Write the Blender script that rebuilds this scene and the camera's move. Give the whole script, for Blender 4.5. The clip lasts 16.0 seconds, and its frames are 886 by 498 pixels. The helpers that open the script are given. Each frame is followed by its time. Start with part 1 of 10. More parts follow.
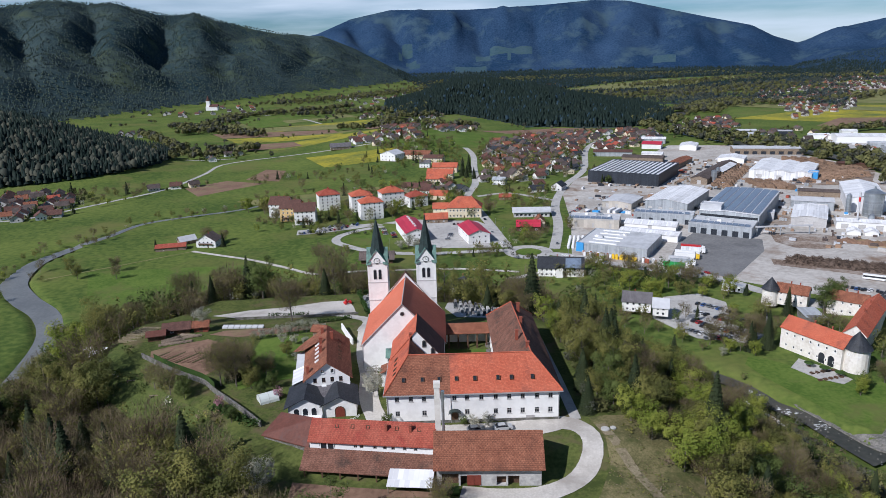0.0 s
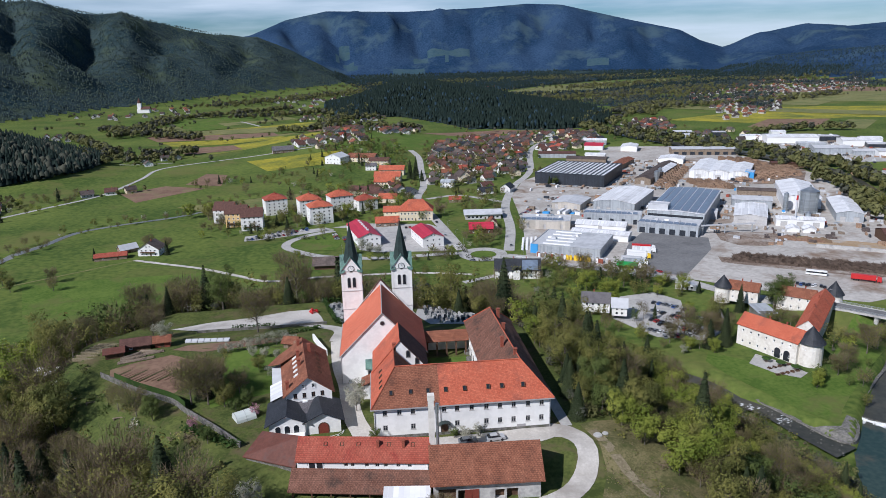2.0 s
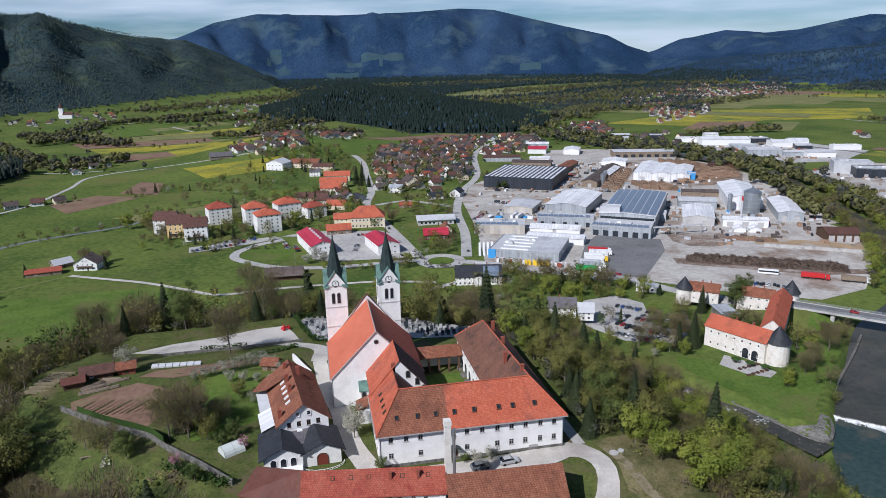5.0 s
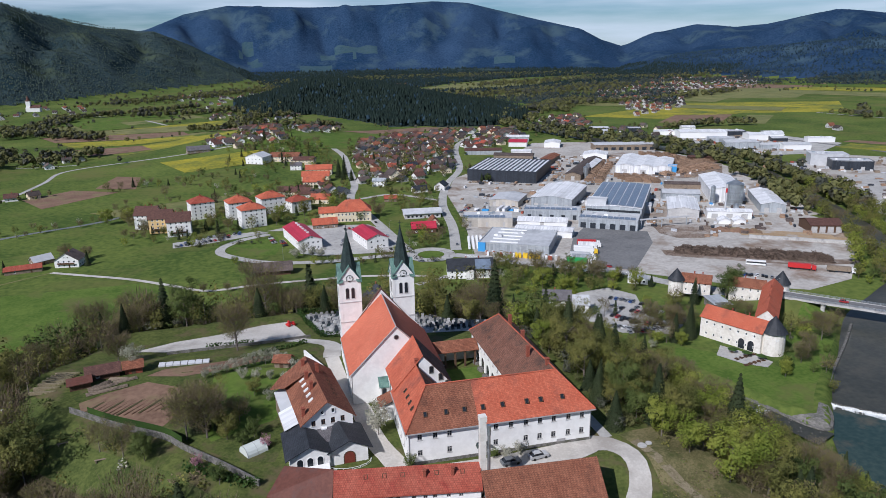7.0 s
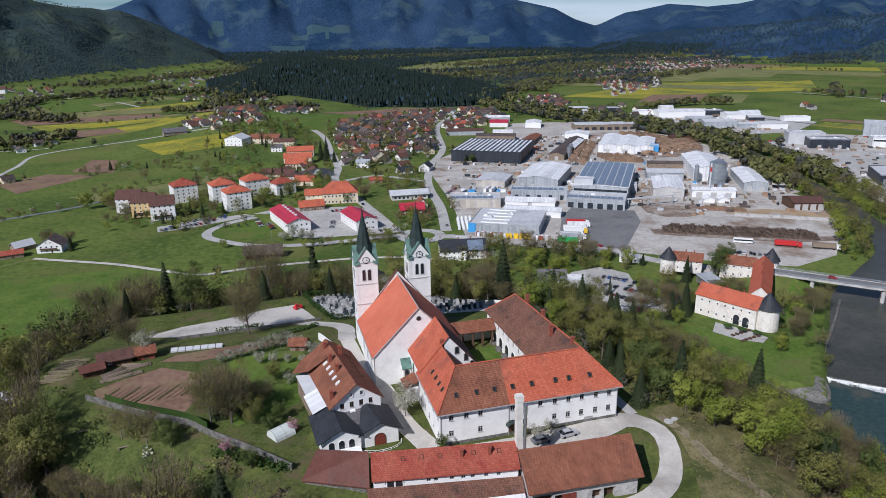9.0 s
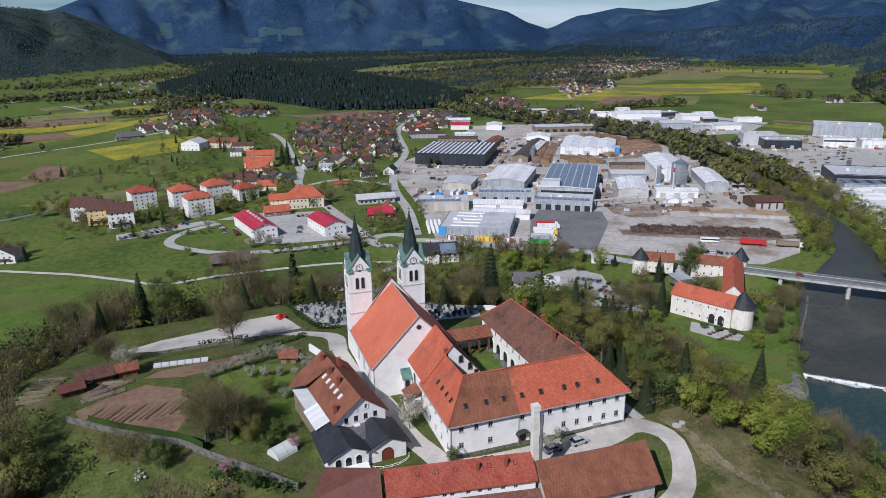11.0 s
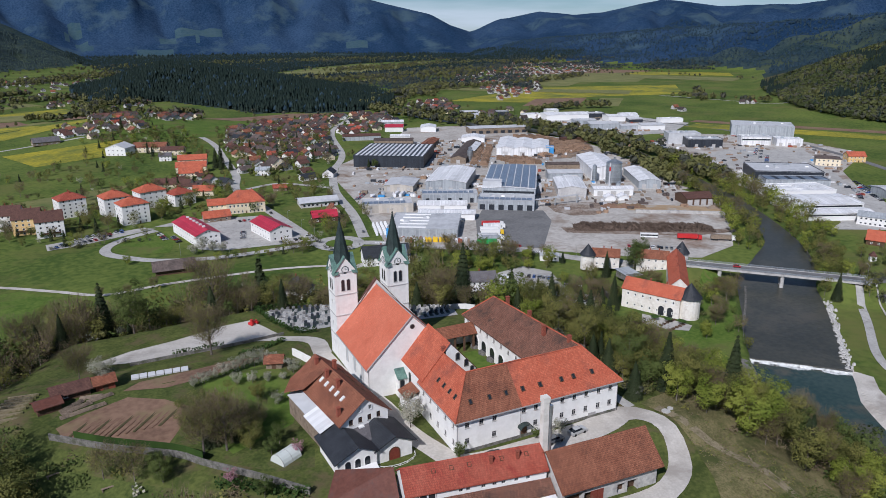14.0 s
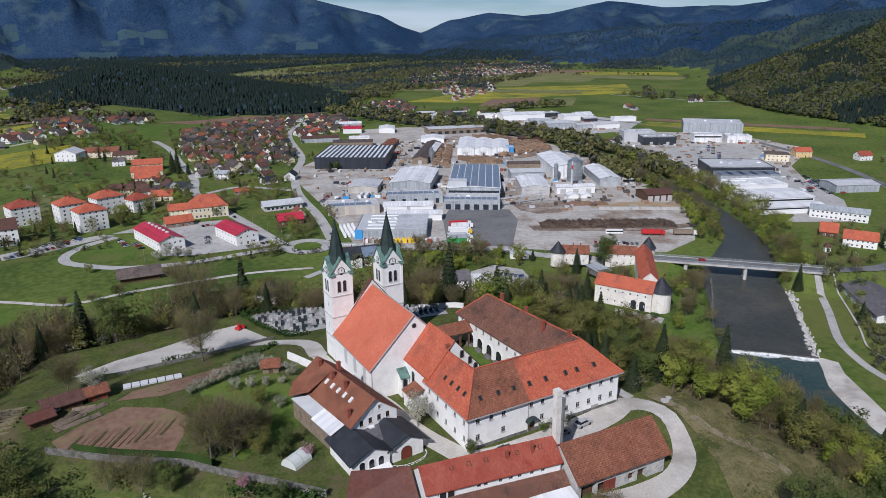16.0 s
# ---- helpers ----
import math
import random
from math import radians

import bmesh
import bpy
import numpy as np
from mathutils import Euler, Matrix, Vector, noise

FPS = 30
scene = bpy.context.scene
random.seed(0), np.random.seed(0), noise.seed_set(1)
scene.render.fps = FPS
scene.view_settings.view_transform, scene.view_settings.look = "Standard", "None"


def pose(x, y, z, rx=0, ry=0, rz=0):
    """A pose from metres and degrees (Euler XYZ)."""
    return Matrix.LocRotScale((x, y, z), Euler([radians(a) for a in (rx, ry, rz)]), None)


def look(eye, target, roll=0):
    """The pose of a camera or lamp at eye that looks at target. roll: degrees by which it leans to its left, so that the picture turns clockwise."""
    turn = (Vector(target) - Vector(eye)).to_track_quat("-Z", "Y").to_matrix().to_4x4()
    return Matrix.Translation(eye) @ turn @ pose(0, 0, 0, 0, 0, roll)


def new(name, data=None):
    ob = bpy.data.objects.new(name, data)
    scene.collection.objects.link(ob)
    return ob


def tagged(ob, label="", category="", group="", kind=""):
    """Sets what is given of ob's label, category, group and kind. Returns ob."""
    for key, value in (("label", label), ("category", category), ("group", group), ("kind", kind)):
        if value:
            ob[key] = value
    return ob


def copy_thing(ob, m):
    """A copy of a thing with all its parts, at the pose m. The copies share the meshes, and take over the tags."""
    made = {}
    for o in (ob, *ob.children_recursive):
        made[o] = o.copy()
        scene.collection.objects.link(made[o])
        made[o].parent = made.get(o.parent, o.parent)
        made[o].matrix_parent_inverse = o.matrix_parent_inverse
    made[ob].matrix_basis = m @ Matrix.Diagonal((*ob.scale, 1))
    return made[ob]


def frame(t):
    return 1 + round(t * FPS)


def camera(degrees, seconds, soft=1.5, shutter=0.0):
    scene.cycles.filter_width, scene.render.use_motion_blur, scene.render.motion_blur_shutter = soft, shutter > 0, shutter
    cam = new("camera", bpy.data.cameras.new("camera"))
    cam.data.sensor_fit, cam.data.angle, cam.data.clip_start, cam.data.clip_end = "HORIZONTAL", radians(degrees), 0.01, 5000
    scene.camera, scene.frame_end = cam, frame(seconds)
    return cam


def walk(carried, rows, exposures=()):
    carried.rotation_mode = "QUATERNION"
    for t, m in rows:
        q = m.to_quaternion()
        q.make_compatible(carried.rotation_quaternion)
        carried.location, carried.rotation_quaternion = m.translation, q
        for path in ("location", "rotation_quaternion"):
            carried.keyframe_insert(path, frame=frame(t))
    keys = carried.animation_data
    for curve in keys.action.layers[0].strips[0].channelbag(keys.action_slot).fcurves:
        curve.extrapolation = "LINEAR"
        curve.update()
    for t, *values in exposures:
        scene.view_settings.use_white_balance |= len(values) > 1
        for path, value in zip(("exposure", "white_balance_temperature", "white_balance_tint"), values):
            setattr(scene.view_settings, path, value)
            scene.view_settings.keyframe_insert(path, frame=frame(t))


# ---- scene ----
cam = camera(64.8, 16.0, soft=0.8)
METRES, EYE, TILT, LEAN, TURN = 92.1, 125.0, 0.0, 0.0, 0.0
ROWS = [
    (0.0, 0.0, 0.0, 0.0, -0.5, -15.93, 1.74),
    (0.5, -0.0287, 0.0109, -0.0002, -1.62, -15.93, 1.67),
    (1.0, -0.0604, 0.0262, -0.0001, -3.0, -15.93, 1.57),
    (1.5, -0.0871, 0.0418, -0.0001, -4.18, -15.91, 1.49),
    (2.0, -0.1166, 0.0613, -0.0, -5.57, -15.9, 1.4),
    (2.5, -0.1417, 0.08, -0.0005, -6.78, -15.88, 1.33),
    (3.0, -0.1679, 0.1015, -0.0008, -7.94, -15.85, 1.26),
    (3.5, -0.1932, 0.1234, -0.0016, -8.89, -15.8, 1.22),
    (4.0, -0.2175, 0.147, -0.0024, -9.75, -15.76, 1.19),
    (4.5, -0.2419, 0.1711, -0.0036, -10.38, -15.72, 1.17),
    (5.0, -0.2677, 0.1926, -0.0044, -10.99, -15.69, 1.15),
    (7.5, -0.4155, 0.2511, -0.011, -13.59, -16.79, 0.99),
    (8.0, -0.4463, 0.2592, -0.0116, -13.94, -17.72, 1.01),
    (8.5, -0.4759, 0.2699, -0.0125, -14.5, -17.84, 0.99),
    (9.0, -0.5039, 0.2842, -0.0137, -15.4, -17.81, 0.93),
    (11.5, -0.6223, 0.3789, -0.0173, -20.24, -17.63, 0.63),
    (12.0, -0.6476, 0.3903, -0.0171, -21.47, -17.6, 0.51),
    (12.5, -0.6745, 0.3969, -0.0173, -22.73, -17.55, 0.38),
    (13.0, -0.7019, 0.4003, -0.0174, -23.87, -17.52, 0.27),
    (13.5, -0.7302, 0.4031, -0.0181, -24.5, -17.49, 0.29),
    (14.0, -0.759, 0.4077, -0.0183, -25.31, -17.52, 0.32),
    (14.5, -0.788, 0.4146, -0.0183, -26.27, -17.53, 0.36),
    (15.0, -0.816, 0.4247, -0.0185, -27.24, -17.5, 0.38),
    (15.5, -0.843, 0.4381, -0.0196, -28.33, -17.46, 0.4),
    (16.0, -0.869, 0.454, -0.0212, -29.32, -17.46, 0.42),
]
walk(cam, [(t, pose(0, 0, EYE, TILT, LEAN, TURN) @ pose(METRES * x, METRES * y, METRES * z, 90 + pitch, roll, yaw)) for t, x, y, z, yaw, pitch, roll in ROWS],
     exposures=[(0.0, 0.0, 5850, 14), (7.0, -0.1, 5850, 14.5), (12.0, -0.19, 5900, 15), (16.0, -0.23, 5900, 15)])

# ---- sky and sun ----
SUN_EL, SUN_AZ = radians(41), radians(231)          # azimuth clockwise from +y
world = bpy.data.worlds.new("sky")
scene.world = world
world.use_nodes = True
wn, wl = world.node_tree.nodes, world.node_tree.links
bg = wn["Background"]
sky = wn.new("ShaderNodeTexSky")
sky.sky_type, sky.sun_disc, sky.sun_elevation, sky.sun_rotation = "NISHITA", False, SUN_EL, SUN_AZ
sky.altitude, sky.air_density, sky.dust_density, sky.ozone_density = 350, 1.0, 0.05, 8.0
tc = wn.new("ShaderNodeTexCoord")
mp = wn.new("ShaderNodeMapping")
mp.inputs["Scale"].default_value = (1.5, 1.5, 14.0)
cl = wn.new("ShaderNodeTexNoise")
cl.inputs["Scale"].default_value, cl.inputs["Detail"].default_value = 2.2, 7
cr = wn.new("ShaderNodeValToRGB")
cr.color_ramp.elements[0].position, cr.color_ramp.elements[1].position = 0.38, 0.68
cr.color_ramp.elements[1].color = (0.8, 0.8, 0.8, 1)
mx = wn.new("ShaderNodeMixRGB")
mx.inputs[2].default_value = (12.0, 13.6, 15.0, 1)
wl.new(tc.outputs["Generated"], mp.inputs[0]), wl.new(mp.outputs[0], cl.inputs["Vector"])
sx = wn.new("ShaderNodeSeparateXYZ")
lowc = wn.new("ShaderNodeMapRange")          # the clouds lie low over the mountains
lowc.inputs["From Min"].default_value, lowc.inputs["From Max"].default_value, lowc.inputs["To Min"].default_value, lowc.inputs["To Max"].default_value = 0.08, 0.3, 1.0, 0.25
mulc = wn.new("ShaderNodeMath")
mulc.operation = "MULTIPLY"
wl.new(tc.outputs["Generated"], sx.inputs[0]), wl.new(sx.outputs[2], lowc.inputs[0])
wl.new(cl.outputs[0], cr.inputs[0]), wl.new(cr.outputs[0], mulc.inputs[0]), wl.new(lowc.outputs[0], mulc.inputs[1]), wl.new(mulc.outputs[0], mx.inputs[0])
tint = wn.new("ShaderNodeMixRGB")
tint.blend_type, tint.inputs[0].default_value, tint.inputs[2].default_value = "MULTIPLY", 1.0, (0.88, 1.05, 1.07, 1)
wl.new(sky.outputs[0], tint.inputs[1]), wl.new(tint.outputs[0], mx.inputs[1]), wl.new(mx.outputs[0], bg.inputs[0])
bg.inputs[1].default_value = 0.057
sun = new("sun", bpy.data.lights.new("sun", "SUN"))
sun.data.energy, sun.data.angle, sun.data.color = 4.9, radians(0.55), (1.0, 0.95, 0.89)
sun.matrix_world = look((0, 0, 0), (-math.sin(SUN_AZ) * math.cos(SUN_EL), -math.cos(SUN_AZ) * math.cos(SUN_EL), -math.sin(SUN_EL)))


# ---- materials ----
def surf(name, a, b, scale=0.5, rough=0.85, metal=0.0, bump=0.15, fine=6.0, tile=None, joint=0.5, stain=None, stain_scale=0.25, vary=0.0, spec=0.3, uv=False):
    """Two-scale mottled surface; tile=(width, height) lays courses along the face; stain: a third colour in patches."""
    m = bpy.data.materials.new(name)
    m.use_nodes = True
    n, l = m.node_tree.nodes, m.node_tree.links
    p = n["Principled BSDF"]
    p.inputs["Roughness"].default_value, p.inputs["Metallic"].default_value = rough, metal
    p.inputs["Specular IOR Level"].default_value = spec
    t = n.new("ShaderNodeTexCoord")
    where = t.outputs["UV"] if (uv or tile) else t.outputs["Object"]
    n1, n2 = n.new("ShaderNodeTexNoise"), n.new("ShaderNodeTexNoise")
    n1.inputs["Scale"].default_value, n1.inputs["Detail"].default_value = scale, 5
    n2.inputs["Scale"].default_value, n2.inputs["Detail"].default_value = scale * fine, 4
    l.new(t.outputs["Object"], n1.inputs["Vector"]), l.new(where, n2.inputs["Vector"])
    ad = n.new("ShaderNodeMath")
    ad.operation = "ADD"
    l.new(n1.outputs[0], ad.inputs[0]), l.new(n2.outputs[0], ad.inputs[1])
    rp = n.new("ShaderNodeMapRange")
    rp.inputs["From Min"].default_value, rp.inputs["From Max"].default_value = 0.78, 1.22
    l.new(ad.outputs[0], rp.inputs[0])
    mix = n.new("ShaderNodeMixRGB")
    mix.inputs[1].default_value, mix.inputs[2].default_value = (*a, 1), (*b, 1)
    l.new(rp.outputs[0], mix.inputs[0])
    col, height = mix.outputs[0], n2.outputs[0]
    if stain:
        n3, r3, m3 = n.new("ShaderNodeTexNoise"), n.new("ShaderNodeMapRange"), n.new("ShaderNodeMixRGB")
        n3.inputs["Scale"].default_value, n3.inputs["Detail"].default_value, n3.inputs["Roughness"].default_value = stain_scale, 6, 0.65
        r3.inputs["From Min"].default_value, r3.inputs["From Max"].default_value = 0.52, 0.66
        m3.inputs[2].default_value = (*stain, 1)
        l.new(t.outputs["Object"], n3.inputs["Vector"]), l.new(n3.outputs[0], r3.inputs[0]), l.new(r3.outputs[0], m3.inputs[0])
        l.new(col, m3.inputs[1])
        col = m3.outputs[0]
    if tile:
        br = n.new("ShaderNodeTexBrick")
        br.inputs["Scale"].default_value = 1.0
        br.inputs["Brick Width"].default_value, br.inputs["Row Height"].default_value = tile
        br.inputs["Mortar Size"].default_value, br.inputs["Mortar Smooth"].default_value = 0.035, 0.4
        br.inputs["Color1"].default_value, br.inputs["Color2"].default_value = (1, 1, 1, 1), (0.72, 0.72, 0.72, 1)
        br.inputs["Mortar"].default_value = (joint, joint, joint, 1)
        mu = n.new("ShaderNodeMixRGB")
        mu.blend_type = "MULTIPLY"
        mu.inputs[0].default_value = 1.0
        l.new(where, br.inputs["Vector"]), l.new(col, mu.inputs[1]), l.new(br.outputs["Color"], mu.inputs[2])
        col, height = mu.outputs[0], br.outputs["Color"]
    if vary:
        oi, hs, mr = n.new("ShaderNodeObjectInfo"), n.new("ShaderNodeHueSaturation"), n.new("ShaderNodeMapRange")
        mr.inputs["To Min"].default_value, mr.inputs["To Max"].default_value = 1 - vary, 1 + vary
        l.new(oi.outputs["Random"], mr.inputs[0]), l.new(mr.outputs[0], hs.inputs["Value"]), l.new(col, hs.inputs["Color"])
        col = hs.outputs[0]
    l.new(col, p.inputs["Base Color"])
    bp = n.new("ShaderNodeBump")
    bp.inputs["Strength"].default_value, bp.inputs["Distance"].default_value = bump, 0.08
    l.new(height, bp.inputs["Height"]), l.new(bp.outputs[0], p.inputs["Normal"])
    return m


def leafy(name, a, b, rough=0.7, thin=0.2, drift=0.13):
    """Foliage: colour drifts from clump to clump and from plant to plant; a little light passes through."""
    m = bpy.data.materials.new(name)
    m.use_nodes = True
    n, l = m.node_tree.nodes, m.node_tree.links
    p = n["Principled BSDF"]
    p.inputs["Roughness"].default_value, p.inputs["Specular IOR Level"].default_value = rough, 0.15
    g, nz, ad, mix = n.new("ShaderNodeNewGeometry"), n.new("ShaderNodeTexNoise"), n.new("ShaderNodeMath"), n.new("ShaderNodeMixRGB")
    nz.inputs["Scale"].default_value, nz.inputs["Detail"].default_value = drift, 1
    hf = n.new("ShaderNodeMapRange")
    hf.inputs["From Min"].default_value, hf.inputs["From Max"].default_value, hf.inputs["To Min"].default_value, hf.inputs["To Max"].default_value = 0.33, 0.67, -0.12, 0.72
    ad.operation = "MULTIPLY_ADD"
    ad.inputs[1].default_value = 0.3
    l.new(g.outputs["Position"], nz.inputs["Vector"]), l.new(nz.outputs[0], hf.inputs[0])
    l.new(g.outputs["Random Per Island"], ad.inputs[0]), l.new(hf.outputs[0], ad.inputs[2])
    ad.use_clamp = True
    mix.inputs[1].default_value, mix.inputs[2].default_value = (*a, 1), (*b, 1)
    l.new(ad.outputs[0], mix.inputs[0]), l.new(mix.outputs[0], p.inputs["Base Color"])
    tr, ms = n.new("ShaderNodeBsdfTranslucent"), n.new("ShaderNodeMixShader")
    ms.inputs[0].default_value = thin
    l.new(mix.outputs[0], tr.inputs[0]), l.new(p.outputs[0], ms.inputs[1]), l.new(tr.outputs[0], ms.inputs[2])
    l.new(ms.outputs[0], n["Material Output"].inputs[0])
    return m


def plain(name, c, rough=0.6, metal=0.0, spec=0.4):
    m = bpy.data.materials.new(name)
    m.use_nodes = True
    p = m.node_tree.nodes["Principled BSDF"]
    p.inputs["Base Color"].default_value, p.inputs["Roughness"].default_value = (*c, 1), rough
    p.inputs["Metallic"].default_value, p.inputs["Specular IOR Level"].default_value = metal, spec
    return m


M = {
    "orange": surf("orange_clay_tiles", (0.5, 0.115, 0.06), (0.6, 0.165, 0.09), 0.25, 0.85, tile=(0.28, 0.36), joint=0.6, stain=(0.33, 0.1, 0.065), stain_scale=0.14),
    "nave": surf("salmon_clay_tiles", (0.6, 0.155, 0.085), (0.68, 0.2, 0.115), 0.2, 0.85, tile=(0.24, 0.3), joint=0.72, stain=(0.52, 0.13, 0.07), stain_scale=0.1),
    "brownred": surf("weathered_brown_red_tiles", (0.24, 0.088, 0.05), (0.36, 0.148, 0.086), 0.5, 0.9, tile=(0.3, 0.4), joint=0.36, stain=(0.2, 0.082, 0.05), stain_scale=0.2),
    "oldtile": surf("mossy_dark_brown_tiles", (0.17, 0.078, 0.052), (0.27, 0.135, 0.094), 0.5, 0.92, tile=(0.3, 0.4), joint=0.42, stain=(0.1, 0.06, 0.045), stain_scale=0.25),
    "redtile": surf("red_pantiles", (0.36, 0.075, 0.045), (0.44, 0.12, 0.075), 0.4, 0.8, tile=(0.32, 0.42), joint=0.5, stain=(0.34, 0.06, 0.04)),
    "darktile": surf("dark_brown_tiles", (0.1, 0.05, 0.04), (0.17, 0.085, 0.065), 0.5, 0.85, tile=(0.3, 0.4), joint=0.5),
    "blacktile": surf("anthracite_tiles", (0.03, 0.034, 0.04), (0.055, 0.06, 0.07), 0.5, 0.6, tile=(0.3, 0.38), joint=0.45),
    "brownmetal": surf("brown_sheet_roof", (0.105, 0.04, 0.028), (0.145, 0.056, 0.04), 0.3, 0.65, fine=5, bump=0.08, stain=(0.11, 0.055, 0.045), stain_scale=0.4),
    "redmetal": surf("crimson_sheet_roof", (0.46, 0.03, 0.06), (0.54, 0.05, 0.08), 0.1, 0.45, tile=(40.0, 0.5), joint=0.75),
    "rust": surf("old_brown_roof", (0.075, 0.06, 0.054), (0.135, 0.104, 0.092), 0.2, 0.9, tile=(0.9, 1.2), joint=0.6, vary=0.35),
    "plaster": surf("white_lime_plaster", (0.75, 0.742, 0.71), (0.83, 0.822, 0.79), 0.12, 0.9, fine=8, bump=0.08, stain=(0.72, 0.71, 0.68), stain_scale=0.3),
    "render": surf("white_render", (0.72, 0.71, 0.68), (0.8, 0.79, 0.76), 0.15, 0.9, bump=0.05, vary=0.06),
    "cream": surf("cream_render", (0.66, 0.56, 0.4), (0.74, 0.65, 0.48), 0.15, 0.9, bump=0.05, vary=0.08),
    "ochre": surf("ochre_render", (0.62, 0.42, 0.18), (0.7, 0.5, 0.24), 0.15, 0.9, bump=0.05),
    "greywall": surf("grey_render", (0.42, 0.41, 0.4), (0.52, 0.51, 0.49), 0.15, 0.9, bump=0.05),
    "beige": surf("beige_panels", (0.5, 0.46, 0.4), (0.57, 0.53, 0.46), 0.1, 0.8, tile=(3.0, 40.0), joint=0.85),
    "whitemetal": surf("white_sheet_roof", (0.78, 0.785, 0.785), (0.87, 0.87, 0.87), 0.06, 0.5, tile=(1.1, 60.0), joint=0.9, stain=(0.68, 0.68, 0.67), stain_scale=0.08),
    "greymetal": surf("grey_sheet_cladding", (0.36, 0.39, 0.41), (0.44, 0.47, 0.49), 0.06, 0.5, tile=(1.0, 60.0), joint=0.85, stain=(0.32, 0.34, 0.36)),
    "palemetal": surf("pale_grey_roof_felt", (0.46, 0.47, 0.48), (0.56, 0.57, 0.58), 0.05, 0.7, stain=(0.36, 0.37, 0.38), stain_scale=0.05),
    "darkclad": surf("dark_blue_grey_cladding", (0.03, 0.036, 0.045), (0.045, 0.052, 0.065), 0.1, 0.45, tile=(1.2, 60.0), joint=0.7),
    "zinc": surf("galvanised_steel", (0.5, 0.54, 0.56), (0.62, 0.66, 0.68), 0.4, 0.38, metal=0.8, tile=(60.0, 0.9), joint=0.8),
    "solar": surf("solar_panels", (0.15, 0.19, 0.25), (0.19, 0.24, 0.31), 0.1, 0.3, tile=(1.65, 1.0), joint=1.3, spec=0.5),
    "copper": surf("green_copper_sheet", (0.085, 0.165, 0.135), (0.15, 0.25, 0.21), 0.6, 0.6, stain=(0.05, 0.09, 0.08), stain_scale=0.5),
    "spire": surf("dark_weathered_copper", (0.022, 0.034, 0.032), (0.04, 0.06, 0.055), 0.5, 0.5, tile=(0.6, 0.9), joint=0.6),
    "concrete": surf("concrete", (0.4, 0.39, 0.37), (0.52, 0.51, 0.48), 0.3, 0.9, stain=(0.3, 0.29, 0.28)),
    "stone": surf("rubble_stone", (0.1, 0.096, 0.088), (0.22, 0.21, 0.19), 1.1, 0.95, bump=0.6, fine=3, stain=(0.08, 0.085, 0.055), stain_scale=0.5),
    "white": plain("white_paint", (0.78, 0.78, 0.76), 0.5),
    "blue": plain("blue_paint", (0.06, 0.3, 0.62), 0.5),
    "yellow": plain("yellow_plastic", (0.75, 0.5, 0.03), 0.5),
    "red": plain("red_paint", (0.5, 0.03, 0.03), 0.4),
    "green": plain("green_paint", (0.03, 0.32, 0.08), 0.5),
    "tyre": plain("black_rubber", (0.02, 0.02, 0.02), 0.8),
    "glass": plain("dark_window_glass", (0.02, 0.024, 0.03), 0.12, spec=0.6),
    "frame": plain("grey_window_frame", (0.35, 0.34, 0.33), 0.6),
    "darkwood": surf("dark_timber", (0.07, 0.04, 0.025), (0.13, 0.075, 0.045), 1.5, 0.85),
    "wood": surf("weathered_timber", (0.19, 0.145, 0.105), (0.29, 0.23, 0.17), 1.5, 0.9, stain=(0.14, 0.11, 0.085), stain_scale=0.6),
    "door": surf("red_brown_door", (0.16, 0.035, 0.025), (0.22, 0.055, 0.035), 2.0, 0.6),
    "clay": surf("chimney_brick", (0.4, 0.1, 0.06), (0.5, 0.16, 0.1), 2.0, 0.9, tile=(0.25, 0.08)),
    "logs": surf("fresh_cut_logs", (0.19, 0.12, 0.08), (0.37, 0.255, 0.17), 1.4, 0.9, vary=0.2, bump=0.5),
    "brush": surf("brown_brushwood", (0.085, 0.06, 0.045), (0.17, 0.125, 0.095), 1.0, 0.95),
    "bark": surf("tree_bark", (0.1, 0.085, 0.07), (0.18, 0.155, 0.13), 1.5, 0.95),
    "twig": leafy("bare_twigs", (0.115, 0.085, 0.055), (0.235, 0.185, 0.12), 0.9, 0.2),
    "olive": leafy("opening_olive_leaves", (0.08, 0.092, 0.024), (0.23, 0.215, 0.06), thin=0.2),
    "spring": leafy("fresh_spring_leaves", (0.15, 0.195, 0.028), (0.29, 0.31, 0.06), thin=0.25),
    "green_leaf": leafy("green_leaves", (0.058, 0.085, 0.022), (0.125, 0.155, 0.042)),
    "needle": leafy("spruce_needles", (0.018, 0.029, 0.012), (0.046, 0.06, 0.023), thin=0.1),
    "blossom": leafy("white_blossom", (0.22, 0.23, 0.16), (0.46, 0.44, 0.35)),
    "pink": leafy("pink_blossom", (0.34, 0.16, 0.2), (0.5, 0.3, 0.34)),
    "hedge": leafy("clipped_hedge", (0.03, 0.06, 0.015), (0.06, 0.11, 0.025)),
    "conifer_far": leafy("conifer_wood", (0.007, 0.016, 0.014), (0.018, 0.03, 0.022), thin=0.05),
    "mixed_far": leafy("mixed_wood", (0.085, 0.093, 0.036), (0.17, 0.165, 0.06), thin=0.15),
    "hill_olive": leafy("sunlit_beech_wood", (0.05, 0.066, 0.022), (0.115, 0.122, 0.042), thin=0.1, drift=0.02),
    "dark_budding": leafy("grey_budding_wood", (0.05, 0.056, 0.042), (0.1, 0.1, 0.07), thin=0.1, drift=0.05),
    "grass": surf("meadow_grass", (0.056, 0.092, 0.02), (0.132, 0.168, 0.038), 0.012, 0.95, fine=22, stain=(0.13, 0.138, 0.042), stain_scale=0.014, spec=0.1),
